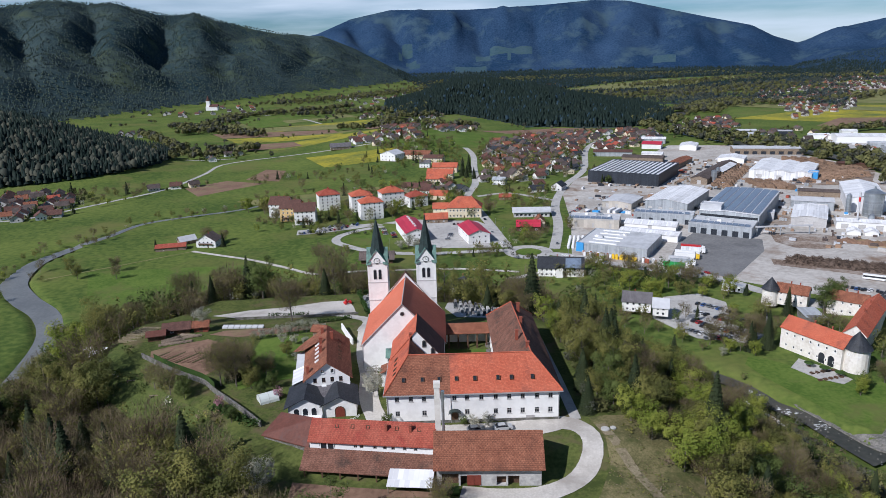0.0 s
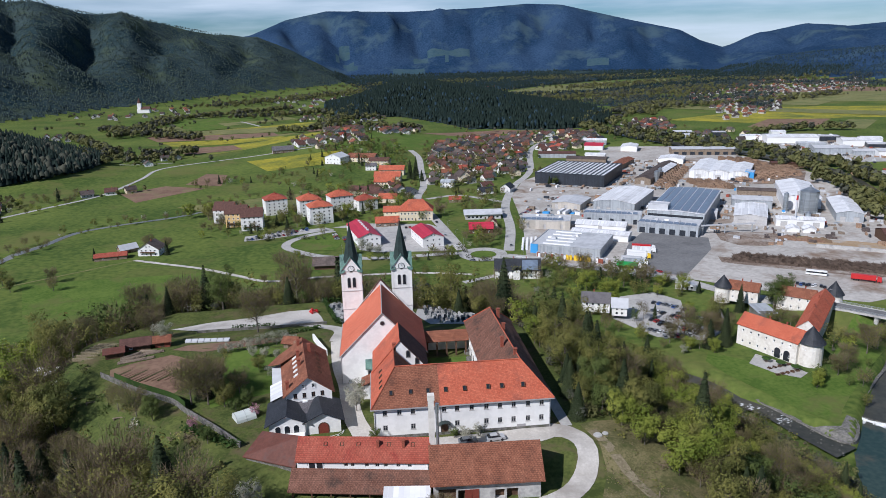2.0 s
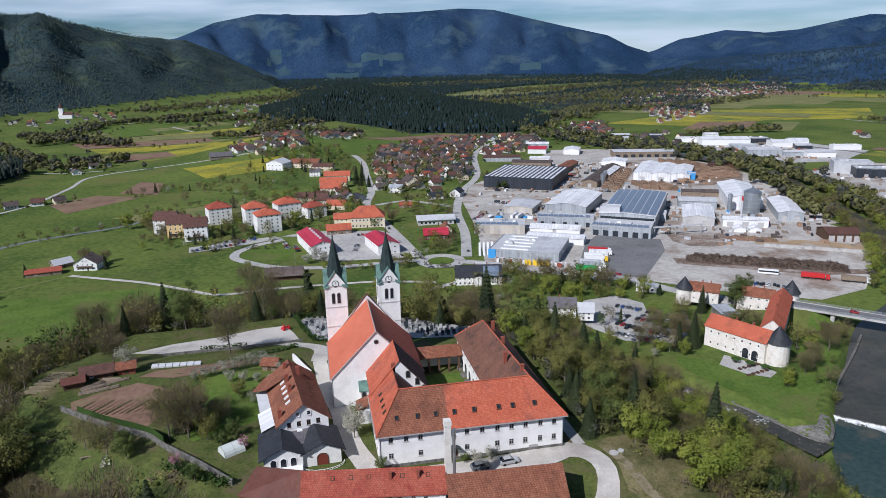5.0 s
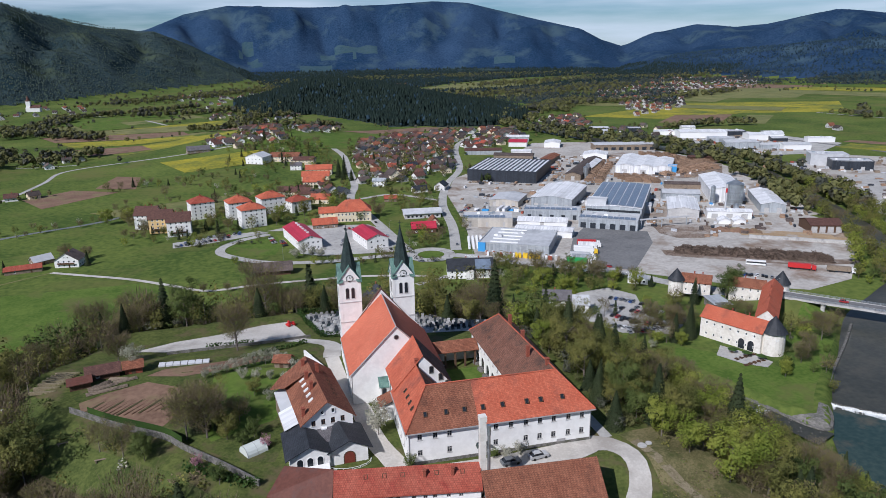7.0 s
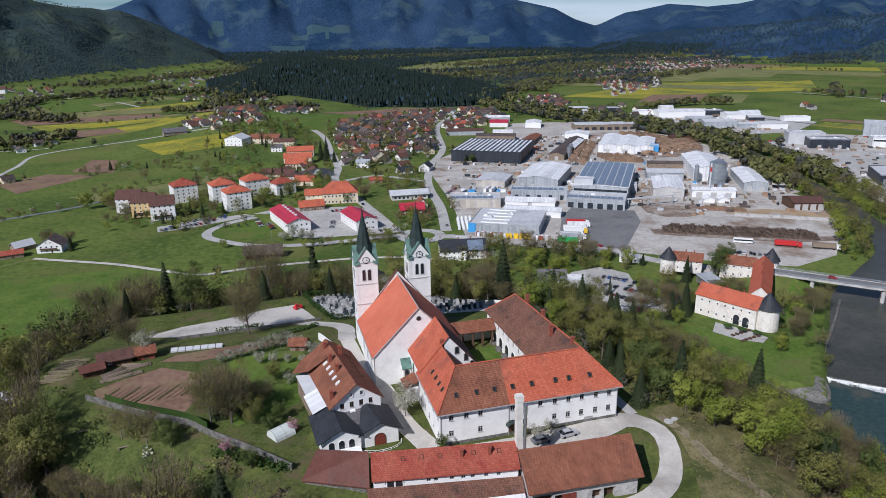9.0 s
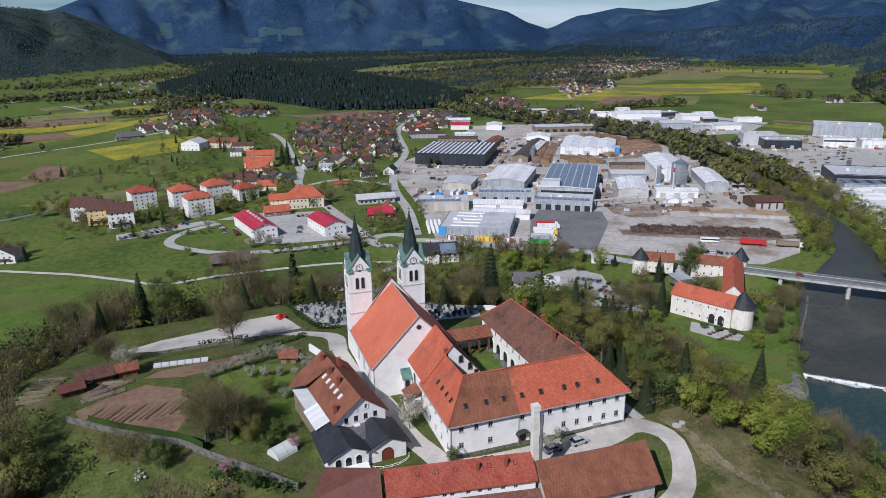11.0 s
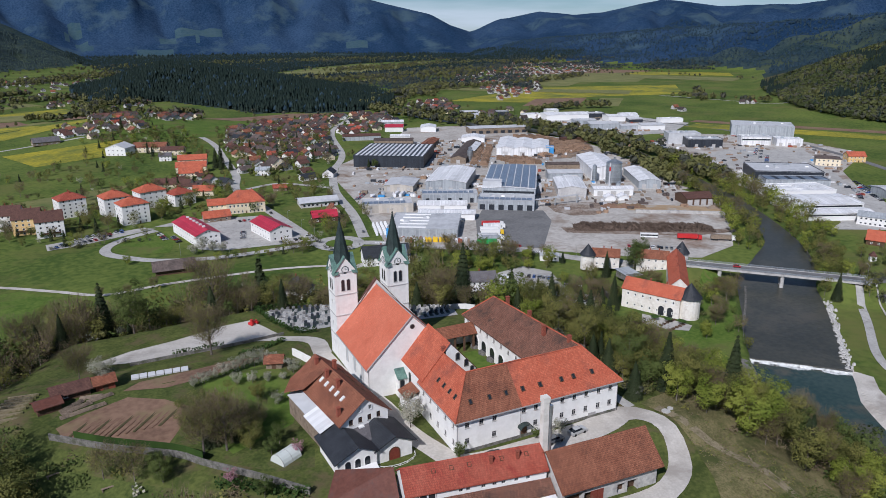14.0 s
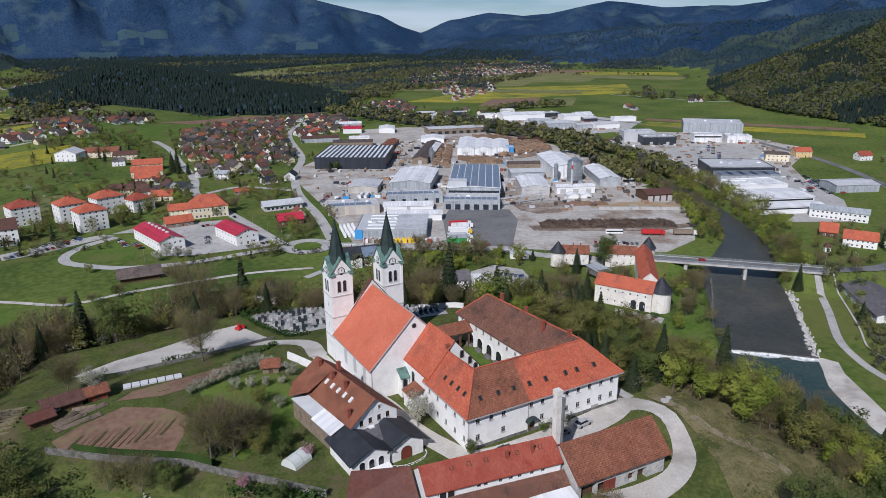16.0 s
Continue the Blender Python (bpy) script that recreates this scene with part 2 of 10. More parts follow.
    "lawn": surf("rough_grass", (0.052, 0.07, 0.019), (0.11, 0.128, 0.036), 0.16, 0.95, fine=7, stain=(0.12, 0.098, 0.052), stain_scale=0.12, spec=0.1),
    "brightgrass": surf("bright_lawn", (0.066, 0.115, 0.02), (0.118, 0.17, 0.034), 0.06, 0.95, fine=10, stain=(0.12, 0.13, 0.042), stain_scale=0.04, spec=0.1),
    "duff": surf("woodland_floor", (0.06, 0.052, 0.03), (0.11, 0.1, 0.046), 0.08, 0.98, fine=8, stain=(0.075, 0.08, 0.03), stain_scale=0.06, spec=0.1),
    # distance haze is mixed into the mountainside colours as blue
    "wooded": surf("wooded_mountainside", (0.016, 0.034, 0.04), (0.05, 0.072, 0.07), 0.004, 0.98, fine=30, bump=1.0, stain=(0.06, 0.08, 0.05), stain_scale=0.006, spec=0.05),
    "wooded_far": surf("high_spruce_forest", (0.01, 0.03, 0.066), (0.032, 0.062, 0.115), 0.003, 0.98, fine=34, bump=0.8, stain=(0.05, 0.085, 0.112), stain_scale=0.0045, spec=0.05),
    # far trees: aerial haze put into the leaf colour
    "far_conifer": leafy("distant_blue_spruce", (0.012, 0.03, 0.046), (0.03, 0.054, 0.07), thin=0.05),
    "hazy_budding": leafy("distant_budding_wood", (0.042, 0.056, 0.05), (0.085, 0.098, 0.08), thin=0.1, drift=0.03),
    # mountain trees: leaf colour shifted towards the blue of the haze
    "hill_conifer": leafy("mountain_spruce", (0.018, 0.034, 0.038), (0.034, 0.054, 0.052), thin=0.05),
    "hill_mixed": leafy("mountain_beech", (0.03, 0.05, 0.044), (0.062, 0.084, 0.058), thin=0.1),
    "dandelion": surf("yellow_flowering_meadow", (0.16, 0.17, 0.022), (0.36, 0.31, 0.025), 0.018, 0.95, fine=14, stain=(0.09, 0.125, 0.03), stain_scale=0.016),
    "soil": surf("tilled_brown_soil", (0.15, 0.09, 0.06), (0.24, 0.15, 0.1), 0.08, 0.98, fine=9, stain=(0.2, 0.16, 0.08), stain_scale=0.05),
    "drygrass": surf("dry_pale_meadow", (0.135, 0.145, 0.045), (0.21, 0.2, 0.075), 0.02, 0.95, fine=12, stain=(0.1, 0.13, 0.035), stain_scale=0.03),
    "asphalt": surf("grey_asphalt", (0.14, 0.14, 0.14), (0.2, 0.2, 0.195), 0.05, 0.9, fine=12, stain=(0.11, 0.11, 0.11), stain_scale=0.04),
    "road": surf("pale_worn_road", (0.36, 0.35, 0.33), (0.46, 0.45, 0.42), 0.08, 0.9, fine=10, stain=(0.3, 0.29, 0.27)),
    "gravel": surf("pale_gravel", (0.46, 0.43, 0.38), (0.58, 0.55, 0.5), 0.1, 0.95, fine=20, stain=(0.36, 0.33, 0.29), stain_scale=0.07),
    "yard": surf("dusty_concrete_yard", (0.34, 0.315, 0.28), (0.5, 0.475, 0.435), 0.03, 0.92, fine=12, stain=(0.21, 0.15, 0.105), stain_scale=0.022),
    "mud": surf("bark_and_mud", (0.13, 0.09, 0.065), (0.3, 0.24, 0.19), 0.09, 0.95, fine=8, stain=(0.4, 0.37, 0.33), stain_scale=0.07),
    "sawdust": surf("wood_chips", (0.3, 0.21, 0.12), (0.42, 0.31, 0.19), 0.1, 0.95, fine=9, stain=(0.38, 0.35, 0.31), stain_scale=0.08),
    # the brook's pale base stands in for sky mirrored on the water
    "brook": surf("pale_brook_water", (0.13, 0.135, 0.13), (0.19, 0.195, 0.185), 0.06, 0.3, fine=10, bump=0.15, spec=0.2),
    "lawngreen": surf("mossy_garden_grass", (0.045, 0.064, 0.018), (0.1, 0.122, 0.034), 0.2, 0.95, fine=7, stain=(0.1, 0.085, 0.045), stain_scale=0.1, spec=0.1, bump=0.3),
    "slate": surf("grey_slate", (0.12, 0.112, 0.118), (0.19, 0.178, 0.183), 0.4, 0.8, tile=(0.4, 0.4), joint=0.6),
    "dryslope": surf("dry_slope_grass", (0.105, 0.1, 0.042), (0.21, 0.18, 0.09), 0.25, 0.95, fine=9, stain=(0.07, 0.082, 0.028), stain_scale=0.13, spec=0.1, bump=0.4),
    "water": surf("river_water", (0.042, 0.044, 0.036), (0.07, 0.07, 0.056), 0.03, 0.32, fine=16, bump=0.15, spec=0.14, stain=(0.085, 0.078, 0.06), stain_scale=0.03),
    "lowwater": surf("river_water_over_gravel", (0.026, 0.05, 0.045), (0.045, 0.07, 0.06), 0.03, 0.25, fine=16, bump=0.2, spec=0.2, stain=(0.1, 0.088, 0.064), stain_scale=0.035),
    "castlewall": surf("aged_cream_plaster", (0.66, 0.62, 0.55), (0.76, 0.73, 0.67), 0.15, 0.9, bump=0.06, stain=(0.55, 0.51, 0.45), stain_scale=0.25),
    # mountain clearings: pasture green turned blue to include the haze
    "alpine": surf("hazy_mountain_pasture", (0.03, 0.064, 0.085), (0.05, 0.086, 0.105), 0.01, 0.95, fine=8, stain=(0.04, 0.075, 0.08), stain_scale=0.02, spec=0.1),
    "strawtrack": surf("trodden_straw", (0.17, 0.14, 0.085), (0.28, 0.235, 0.15), 0.4, 0.95, fine=6, stain=(0.11, 0.105, 0.045), stain_scale=0.5),
    "foam": surf("white_water", (0.42, 0.44, 0.43), (0.8, 0.81, 0.8), 1.0, 0.7, bump=0.5, stain=(0.16, 0.17, 0.16), stain_scale=0.5),
    "grave": surf("grave_stone", (0.17, 0.17, 0.165), (0.42, 0.415, 0.4), 0.8, 0.6, vary=0.5),
    "poly": plain("milky_plastic_film", (0.6, 0.64, 0.6), 0.4),
}


# ---- mesh tools ----
class Geo:
    """Collects faces; makes one mesh with a metre-true UV map."""

    def __init__(self, origin=(0, 0, 0)):
        self.v, self.f, self.m, self.o = [], [], [], origin

    def face(self, pts, mi=0):
        k, (ox, oy, oz) = len(self.v), self.o
        self.v += [(p[0] - ox, p[1] - oy, p[2] - oz) for p in pts]
        self.f.append(tuple(range(k, k + len(pts))))
        self.m.append(mi)

    def box(self, x0, x1, y0, y1, z0, z1, mi=0, bottom=True):
        a, b, c, d = (x0, y0), (x1, y0), (x1, y1), (x0, y1)
        for p, q in ((a, b), (b, c), (c, d), (d, a)):
            self.face([(*p, z0), (*q, z0), (*q, z1), (*p, z1)], mi)
        self.face([(*a, z1), (*b, z1), (*c, z1), (*d, z1)], mi)
        if bottom:
            self.face([(*d, z0), (*c, z0), (*b, z0), (*a, z0)], mi)
        return self

    def slab(self, pts, t=0.25, mi=0, under=None):
        """A sheet with thickness: pts counter-clockwise seen from above, thickened downwards."""
        low = [(x, y, z - t) for x, y, z in pts]
        self.face(pts, mi)
        self.face(low[::-1], mi if under is None else under)
        for i in range(len(pts)):
            j = (i + 1) % len(pts)
            self.face([low[i], low[j], pts[j], pts[i]], mi if under is None else under)
        return self

    def tube(self, p, q, r0, r1, n=6, mi=0, caps=True):
        p, q = Vector(p), Vector(q)
        ax = (q - p).normalized()
        s = ax.orthogonal().normalized()
        t = ax.cross(s)
        ring = lambda c, r: [c + (s * math.cos(6.28318 * i / n) + t * math.sin(6.28318 * i / n)) * r for i in range(n)]
        a, b = ring(p, r0), ring(q, r1)
        for i in range(n):
            j = (i + 1) % n
            self.face([a[i], a[j], b[j], b[i]] if r1 > 0.001 else [a[i], a[j], q], mi)
        if caps:
            if r1 > 0.001:
                self.face(b, mi)
            self.face(a[::-1], mi)
        return self

    def wall(self, x0, y0, x1, y1, z0, z1, holes=(), deep=0.25, mi=0):
        """A wall face with outside to the right of the way from (x0, y0) to (x1, y1); holes (u0, u1, v0, v1) are sunk by deep."""
        ln = math.hypot(x1 - x0, y1 - y0)
        ux, uy = (x1 - x0) / ln, (y1 - y0) / ln
        P = lambda u, v, d=0.0: (x0 + ux * u - uy * d, y0 + uy * u + ux * d, z0 + v)
        us = sorted({0.0, ln, *[h[0] for h in holes], *[h[1] for h in holes]})
        for a, b in zip(us, us[1:]):
            mid = (a + b) / 2
            cuts = sorted((h[2], h[3]) for h in holes if h[0] < mid < h[1])
            v = 0.0
            for c0, c1 in cuts + [(z1 - z0, 0)]:
                if c0 - v > 1e-4:
                    self.face([P(a, v), P(b, v), P(b, c0), P(a, c0)], mi)
                v = c1
        for a, b, c, d in holes:
            self.face([P(a, c), P(b, c), P(b, c, deep), P(a, c, deep)], mi)
            self.face([P(a, d, deep), P(b, d, deep), P(b, d), P(a, d)], mi)
            self.face([P(a, c), P(a, c, deep), P(a, d, deep), P(a, d)], mi)
            self.face([P(b, c, deep), P(b, c), P(b, d), P(b, d, deep)], mi)
        return self

    def mesh(self, name, mats):
        me = bpy.data.meshes.new(name)
        me.from_pydata(self.v, [], self.f)
        me.polygons.foreach_set("material_index", self.m)
        for m in mats if isinstance(mats, (list, tuple)) else [mats]:
            me.materials.append(m)
        uv = me.uv_layers.new(name="UVMap")
        out = []
        for f in self.f:
            p = [Vector(self.v[i]) for i in f]
            n = Vector((0, 0, 0))
            for i in range(len(p)):
                n += p[i].cross(p[(i + 1) % len(p)])
            n = n.normalized() if n.length > 1e-9 else Vector((0, 0, 1))
            u = Vector((1, 0, 0)) if abs(n.z) > 0.985 else Vector((0, 0, 1)).cross(n).normalized()
            w = n.cross(u)
            for q in p:
                out += [q.dot(u), q.dot(w)]
        uv.data.foreach_set("uv", out)
        return me


def thing(name, x, y, z, rot=0, label="", category="", group="", kind=""):
    ob = new(name)
    ob.matrix_basis = pose(x, y, z, 0, 0, rot)
    return tagged(ob, label, category, group, kind)


def part(name, geo, mats, parent=None, label="", at=(0, 0, 0), rot=0):
    me = geo if isinstance(geo, bpy.types.Mesh) else geo.mesh(name, mats)
    ob = new(name, me)
    ob.parent = parent
    ob.matrix_basis = pose(*at, 0, 0, rot)
    if label:
        ob["label"] = label
    return ob


def solid(name, geo, mats, x, y, z, rot=0, label="", category="", group="", kind=""):
    """A thing that is one mesh."""
    ob = part(name, geo, mats, None, "", (x, y, z), rot)
    return tagged(ob, label, category, group, kind)


def fast_mesh(name, verts, faces, mats, mi=None):
    """A mesh from arrays: verts (n, 3), faces (m, 3) or (m, 4)."""
    me = bpy.data.meshes.new(name)
    k = faces.shape[1]
    me.vertices.add(len(verts))
    me.vertices.foreach_set("co", np.ascontiguousarray(verts, dtype=np.float32).ravel())
    me.loops.add(faces.size)
    me.loops.foreach_set("vertex_index", np.ascontiguousarray(faces, dtype=np.int32).ravel())
    me.polygons.add(len(faces))
    me.polygons.foreach_set("loop_start", np.arange(0, faces.size, k, dtype=np.int32))
    me.polygons.foreach_set("loop_total", np.full(len(faces), k, dtype=np.int32))
    for m in mats:
        me.materials.append(m)
    if mi is not None:
        me.polygons.foreach_set("material_index", np.ascontiguousarray(mi, dtype=np.int32))
    me.update(calc_edges=True)
    return me


# ---- the lie of the land ----
V = -18.0                      # valley floor
PLATEAU = np.array([(-104, 228), (-97, 200), (-86, 186), (-66, 170), (-51, 153), (-46, 141), (-34, 127), (0, 119), (18, 112), (36, 122), (37, 150), (33, 200),
                    (24, 224), (2, 246), (-34, 262), (-88, 259)], float)
RIVER = np.array([(520, 1500, 14), (400, 1300, 15), (405, 1150, 15), (430, 1020, 12), (480, 900, 12), (500, 760, 11), (468, 640, 9), (424, 520, 9), (386, 432, 8),
                  (342, 360, 9), (302, 323, 16), (264, 296, 19.5), (230, 263, 19.5), (197, 230, 19.5), (169, 200, 17), (148, 162, 17), (130, 110, 21), (112, 40, 22), (95, -60, 22)], float)
BROOK = np.array([(-150, 720, 2.0), (-190, 665, 2.0), (-240, 636, 2.0), (-270, 612, 2.5), (-281, 573, 3.0), (-295, 540, 4.0), (-303, 500, 5.5), (-292, 452, 7.5), (-266, 418, 7.0),
                  (-236, 388, 6.5), (-214, 350, 6.0), (-200, 290, 6.0), (-192, 220, 6.0), (-188, 120, 6.0), (-190, 0, 6.0)], float)
MILL = np.array([(108, 292, 3), (126, 268, 3.4), (131, 253, 3.4), (139, 242, 3.6), (144, 227, 4.0), (151, 211, 5.5)], float)


KNOLL = np.array([(-130, 1760), (-75, 1590), (40, 1620), (112, 1462), (165, 1308), (260, 1274), (340, 1258), (415, 1295), (478, 1440), (490, 1700), (400, 2050), (160, 2300), (-60, 2250), (-150, 2020)], float)


def along(line, x, y):
    """Distance from a line (x, y, half width) and the half width at the nearest place."""
    best, half, arc, run = np.full(x.shape, 1e9), np.full(x.shape, 1.0), np.zeros(x.shape), 0.0
    for (ax, ay, aw), (bx, by, bw) in zip(line, line[1:]):
        dx, dy = bx - ax, by - ay
        ln = math.hypot(dx, dy)
        t = np.clip(((x - ax) * dx + (y - ay) * dy) / ln ** 2, 0, 1)
        d = np.hypot(x - ax - t * dx, y - ay - t * dy)
        near = d < best
        best, half, arc = np.where(near, d, best), np.where(near, aw + t * (bw - aw), half), np.where(near, run + t * ln, arc)
        run += ln
    return best, half, arc


def smooth(t):
    t = np.clip(t, 0, 1)
    return t * t * (3 - 2 * t)


def inside(poly, x, y):
    c = np.zeros(x.shape, bool)
    for (ax, ay), (bx, by) in zip(poly, np.roll(poly, -1, 0)):
        c ^= ((ay > y) != (by > y)) & (x < (bx - ax) * (y - ay) / (by - ay + 1e-12) + ax)
    return c


def away(poly, x, y):
    d = np.full(x.shape, 1e9)
    for (ax, ay), (bx, by) in zip(poly, np.roll(poly, -1, 0)):
        dx, dy = bx - ax, by - ay
        t = np.clip(((x - ax) * dx + (y - ay) * dy) / (dx * dx + dy * dy), 0, 1)
        d = np.minimum(d, np.hypot(x - ax - t * dx, y - ay - t * dy))
    return np.where(inside(poly, x, y), 0, d)


def within(poly, x, y):
    """How far inside a polygon a place lies; 0 outside."""
    d = np.full(x.shape, 1e9)
    for (ax, ay), (bx, by) in zip(poly, np.roll(poly, -1, 0)):
        dx, dy = bx - ax, by - ay
        t = np.clip(((x - ax) * dx + (y - ay) * dy) / (dx * dx + dy * dy), 0, 1)
        d = np.minimum(d, np.hypot(x - ax - t * dx, y - ay - t * dy))
    return np.where(inside(poly, x, y), d, 0)


def waves(x, y, s, k=0):
    """A cheap rolling noise from crossed sines, -1 to 1."""
    out = 0
    for i in range(5):
        a = 2.4 * i + k
        f = 6.283 / s * (1.0 + 0.37 * i)
        out = out + np.sin((x * math.cos(a) + y * math.sin(a)) * f + 1.7 * i + k + 1.2 * np.sin((x * math.sin(a) - y * math.cos(a)) * f * 0.6)) / (1 + 0.5 * i)
    return out / 3.0


WEIR_ARC = along(RIVER, np.array([186.5]), np.array([221.0]))[2][0]
# ridges seen all round: bearing (degrees from +y, clockwise) and skyline angle, foot and crest distances
def ridge(r, az, bearings, angles, foot, crest, k):
    el = np.interp(az, bearings, angles, left=angles[0], right=angles[-1])
    foot = np.interp(az, bearings, foot)
    crest = np.interp(az, bearings, crest)
    top = 125 + crest * np.tan(np.radians(el))
    return foot, crest, np.maximum(top - V, 0)


RIDGES = [
    # the wooded mountain across the fields
    ((-75, -50, -40, -30.4, -27.9, -23.7, -19.8, -18, -15.9, -11.9, -8.9, -6.2, -4.5, -2.5, -0.8), (6, 5, 3.7, 3.7, 4.0, 3.8, 3.0, 3.1, 2.45, 1.55, 1.38, 0.2, -0.7, -1.85, -2.7),
     (900, 1000, 1300, 1700, 1850, 2000, 2200, 2250, 2350, 2600, 2800, 2950, 3050, 3200, 3350), (2400, 2700, 3000, 3200, 3300, 3400, 3500, 3500, 3550, 3600, 3650, 3680, 3700, 3720, 3750), 1),
    # the long range behind
    ((-30, -14, -9.3, -6.6, -3.5, 2.6, 8.3, 12, 14.6, 19.9, 23.4, 24.9, 26.6, 28), (0, 0.8, 1.5, 2.5, 3.1, 2.95, 3.1, 3.3, 3.15, 1.85, 1.05, 0.25, -0.3, -1.2),
     (3800, 3900, 3950, 4000, 4000, 4000, 4000, 4000, 4000, 4000, 4000, 4000, 4000, 4000), (4700, 4700, 4720, 4750, 4750, 4750, 4750, 4750, 4750, 4750, 4750, 4750, 4750, 4750), 5),
    # the hills at the valley's head, given a haze-blue ground colour
    ((20, 24, 26.8, 28.6, 31.8, 34.4, 36.6, 40.8, 45, 50, 56, 62, 75, 100), (-1, -0.8, -0.15, 0.6, 1.3, 1.0, 1.1, 2.0, 1.5, 1.5, 2.2, 3, 4, 5),
     (4100, 4100, 4000, 3900, 3700, 3500, 3400, 3300, 3200, 3000, 2800, 2600, 2400, 2000), (4880, 4880, 4880, 4880, 4860, 4850, 4850, 4850, 4800, 4700, 4600, 4400, 4000, 3600), 9),
    # lower dark foothills before them
    ((27, 30, 33, 37, 41, 46, 52, 60, 80), (-1.6, -1.0, -0.7, -0.45, -0.1, 0.15, 0.5, 1.2, 3), (3500, 3300, 3100, 2900, 2750, 2550, 2300, 2100, 1800), (4200, 4000, 3800, 3600, 3500, 3300, 3000, 2800, 2600), 3),
    # the sunlit wooded hill on the other side of the river
    ((44.5, 46.5, 49, 51.3, 54.9, 58.2, 61, 70, 90, 120), (-5.6, -4.5, -3.5, -2.5, -1.2, 0.2, 1.4, 4, 6, 6), (1500, 1380, 1280, 1200, 1130, 1080, 1040, 900, 700, 600), (1900, 1850, 1800, 1780, 1760, 1740, 1720, 1600, 1400, 1300), 7),
]


def land(x, y):
    """Height of the ground at arrays x, y."""
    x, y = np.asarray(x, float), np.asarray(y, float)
    r, az = np.hypot(x, y), np.degrees(np.arctan2(x, y))
    z = np.full(x.shape, V)
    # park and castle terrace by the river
    z += 3.2 * smooth(1 - (np.hypot((x - 170) / 70, (y - 270) / 75) - 0.55) / 0.5)
    # the forest knoll in the valley and the spur on the left
    z += (56 - 27 * smooth((x - 110) / 280)) * smooth(within(KNOLL, x, y) / 230) * (0.88 + 0.12 * waves(x, y, 420))
    z += 20 * np.exp(-((x + 60) / 120) ** 2 - ((y - 1150) / 160) ** 2)
    z += 72 * smooth(1.25 - np.hypot((x + 690) / 285, (y - 960) / 190)) * (0.9 + 0.1 * waves(x, y, 260))
    for bearings, angles, foot, crest, k in RIDGES:
        f, c, rise = ridge(r, az, bearings, angles, foot, crest, k)
        s = np.clip((r - f) / (c - f), 0, 1.0)
        folds = waves(x, y, 950, k) * 0.26 + (0.4 - np.abs(waves(x, y, 620, k + 2))) * 0.3 + waves(x, y, 260, k + 4) * 0.1 + waves(x, y, 130, k + 5) * 0.05 + 0.26 * (np.abs(np.sin(np.radians(az * 38 + k * 50) + 1.3 * waves(x, y, 1500, k + 1))) - 0.62)
        shape = s ** 1.15 * (1 + folds * np.sin(np.pi * np.clip(s, 0, 1)) * 1.3)
        shape = shape - 0.5 * np.clip((r - c) / 900, 0, 1)
        ramp = np.clip((np.minimum(az - bearings[0], bearings[-1] - az) + 1.0) / 1.0, 0, 1)
        z = np.maximum(z, V + rise * shape * smooth(ramp))
    # the church hill
    d = away(PLATEAU, x, y)
    cx, cy = x + 25, y - 185
    a = np.arctan2(cx, cy)
    width = 100 + 22 * np.sin(a) - 26 * np.clip(np.cos(a), 0, 1) + 25 * np.clip(-np.cos(a), 0, 1) + 6 * waves(x, y, 60)
    top = 39.2 - 6.5 * smooth((y - 205) / 48) - 2.0 * smooth((-x - 50) / 40) * smooth((200 - y) / 40) - 2.9 * smooth((141 - y) / 11) - 2.0 * smooth((124 - y) / 12)
    s = 1 - smooth(d / width) * 1.0
    s = np.where(d > 0, 0.25 * (1 - np.clip(d / width, 0, 1)) + 0.75 * s, 1)
    bank = 0.8 * waves(x, y, 38) * np.clip(d / 20, 0, 1) * np.clip((width - d) / 20, 0, 1)
    z = np.where(d < width, np.maximum(z, z + (top - z) * s + bank), z)
    # road embankments on both sides of the bridge
    for line, fall in (([(282, 273, 1), (312, 262, 1), (352, 258, 1)], 0.075), ([(230, 326, 1), (210, 352, 1), (186, 392, 1)], 0.105)):
        dd, _, arc = along(np.array(line, float), x, y)
        z = np.maximum(z, -9.7 - arc * fall - np.maximum(dd - 5, 0) * 0.5)
    # low shore on the hill's side of the mill stream
    dd, half, _ = along(MILL, x, y)
    near = ((x - 126) * 57 + (y - 268) * 25 < 0) & (dd < 30)
    z = np.where(near, np.minimum(z, np.maximum(-16.6, -16.6 + np.maximum(dd - half - 3, 0) * 0.16) + np.maximum(dd - 20, 0) * 0.8), z)
    # river beds
    for line, level in ((RIVER, -17.0), (BROOK[5:], -19.0), (MILL, -17.2)):
        dd, half, arc = along(line, x, y)
        if line is RIVER:
            level = np.where(arc > WEIR_ARC, -19.0, -17.6)
        bed = level - 1.4
        z = np.where(dd < half + 5, np.minimum(z, bed + (z - bed) * smooth((dd - half + 1.0) / 5.0)), z)
    return z


def height(x, y):
    return float(land(np.array([x]), np.array([y]))[0])


# ---- ground sheet, finer towards the middle of the valley ----
rad = np.concatenate([np.linspace(0.05, 60, 12), np.geomspace(66, 4990, 270)])
azs = np.concatenate([np.linspace(-180, -62, 50, endpoint=False), np.linspace(-62, 82, 520, endpoint=False), np.linspace(82, 180, 42, endpoint=False)])
A, R_ = np.meshgrid(np.radians(azs), rad)
gx, gy = R_ * np.sin(A), R_ * np.cos(A)
gz = land(gx, gy)
na, nr = len(azs), len(rad)
idx = np.arange(nr * na).reshape(nr, na)
nxt = np.roll(idx, -1, 1)
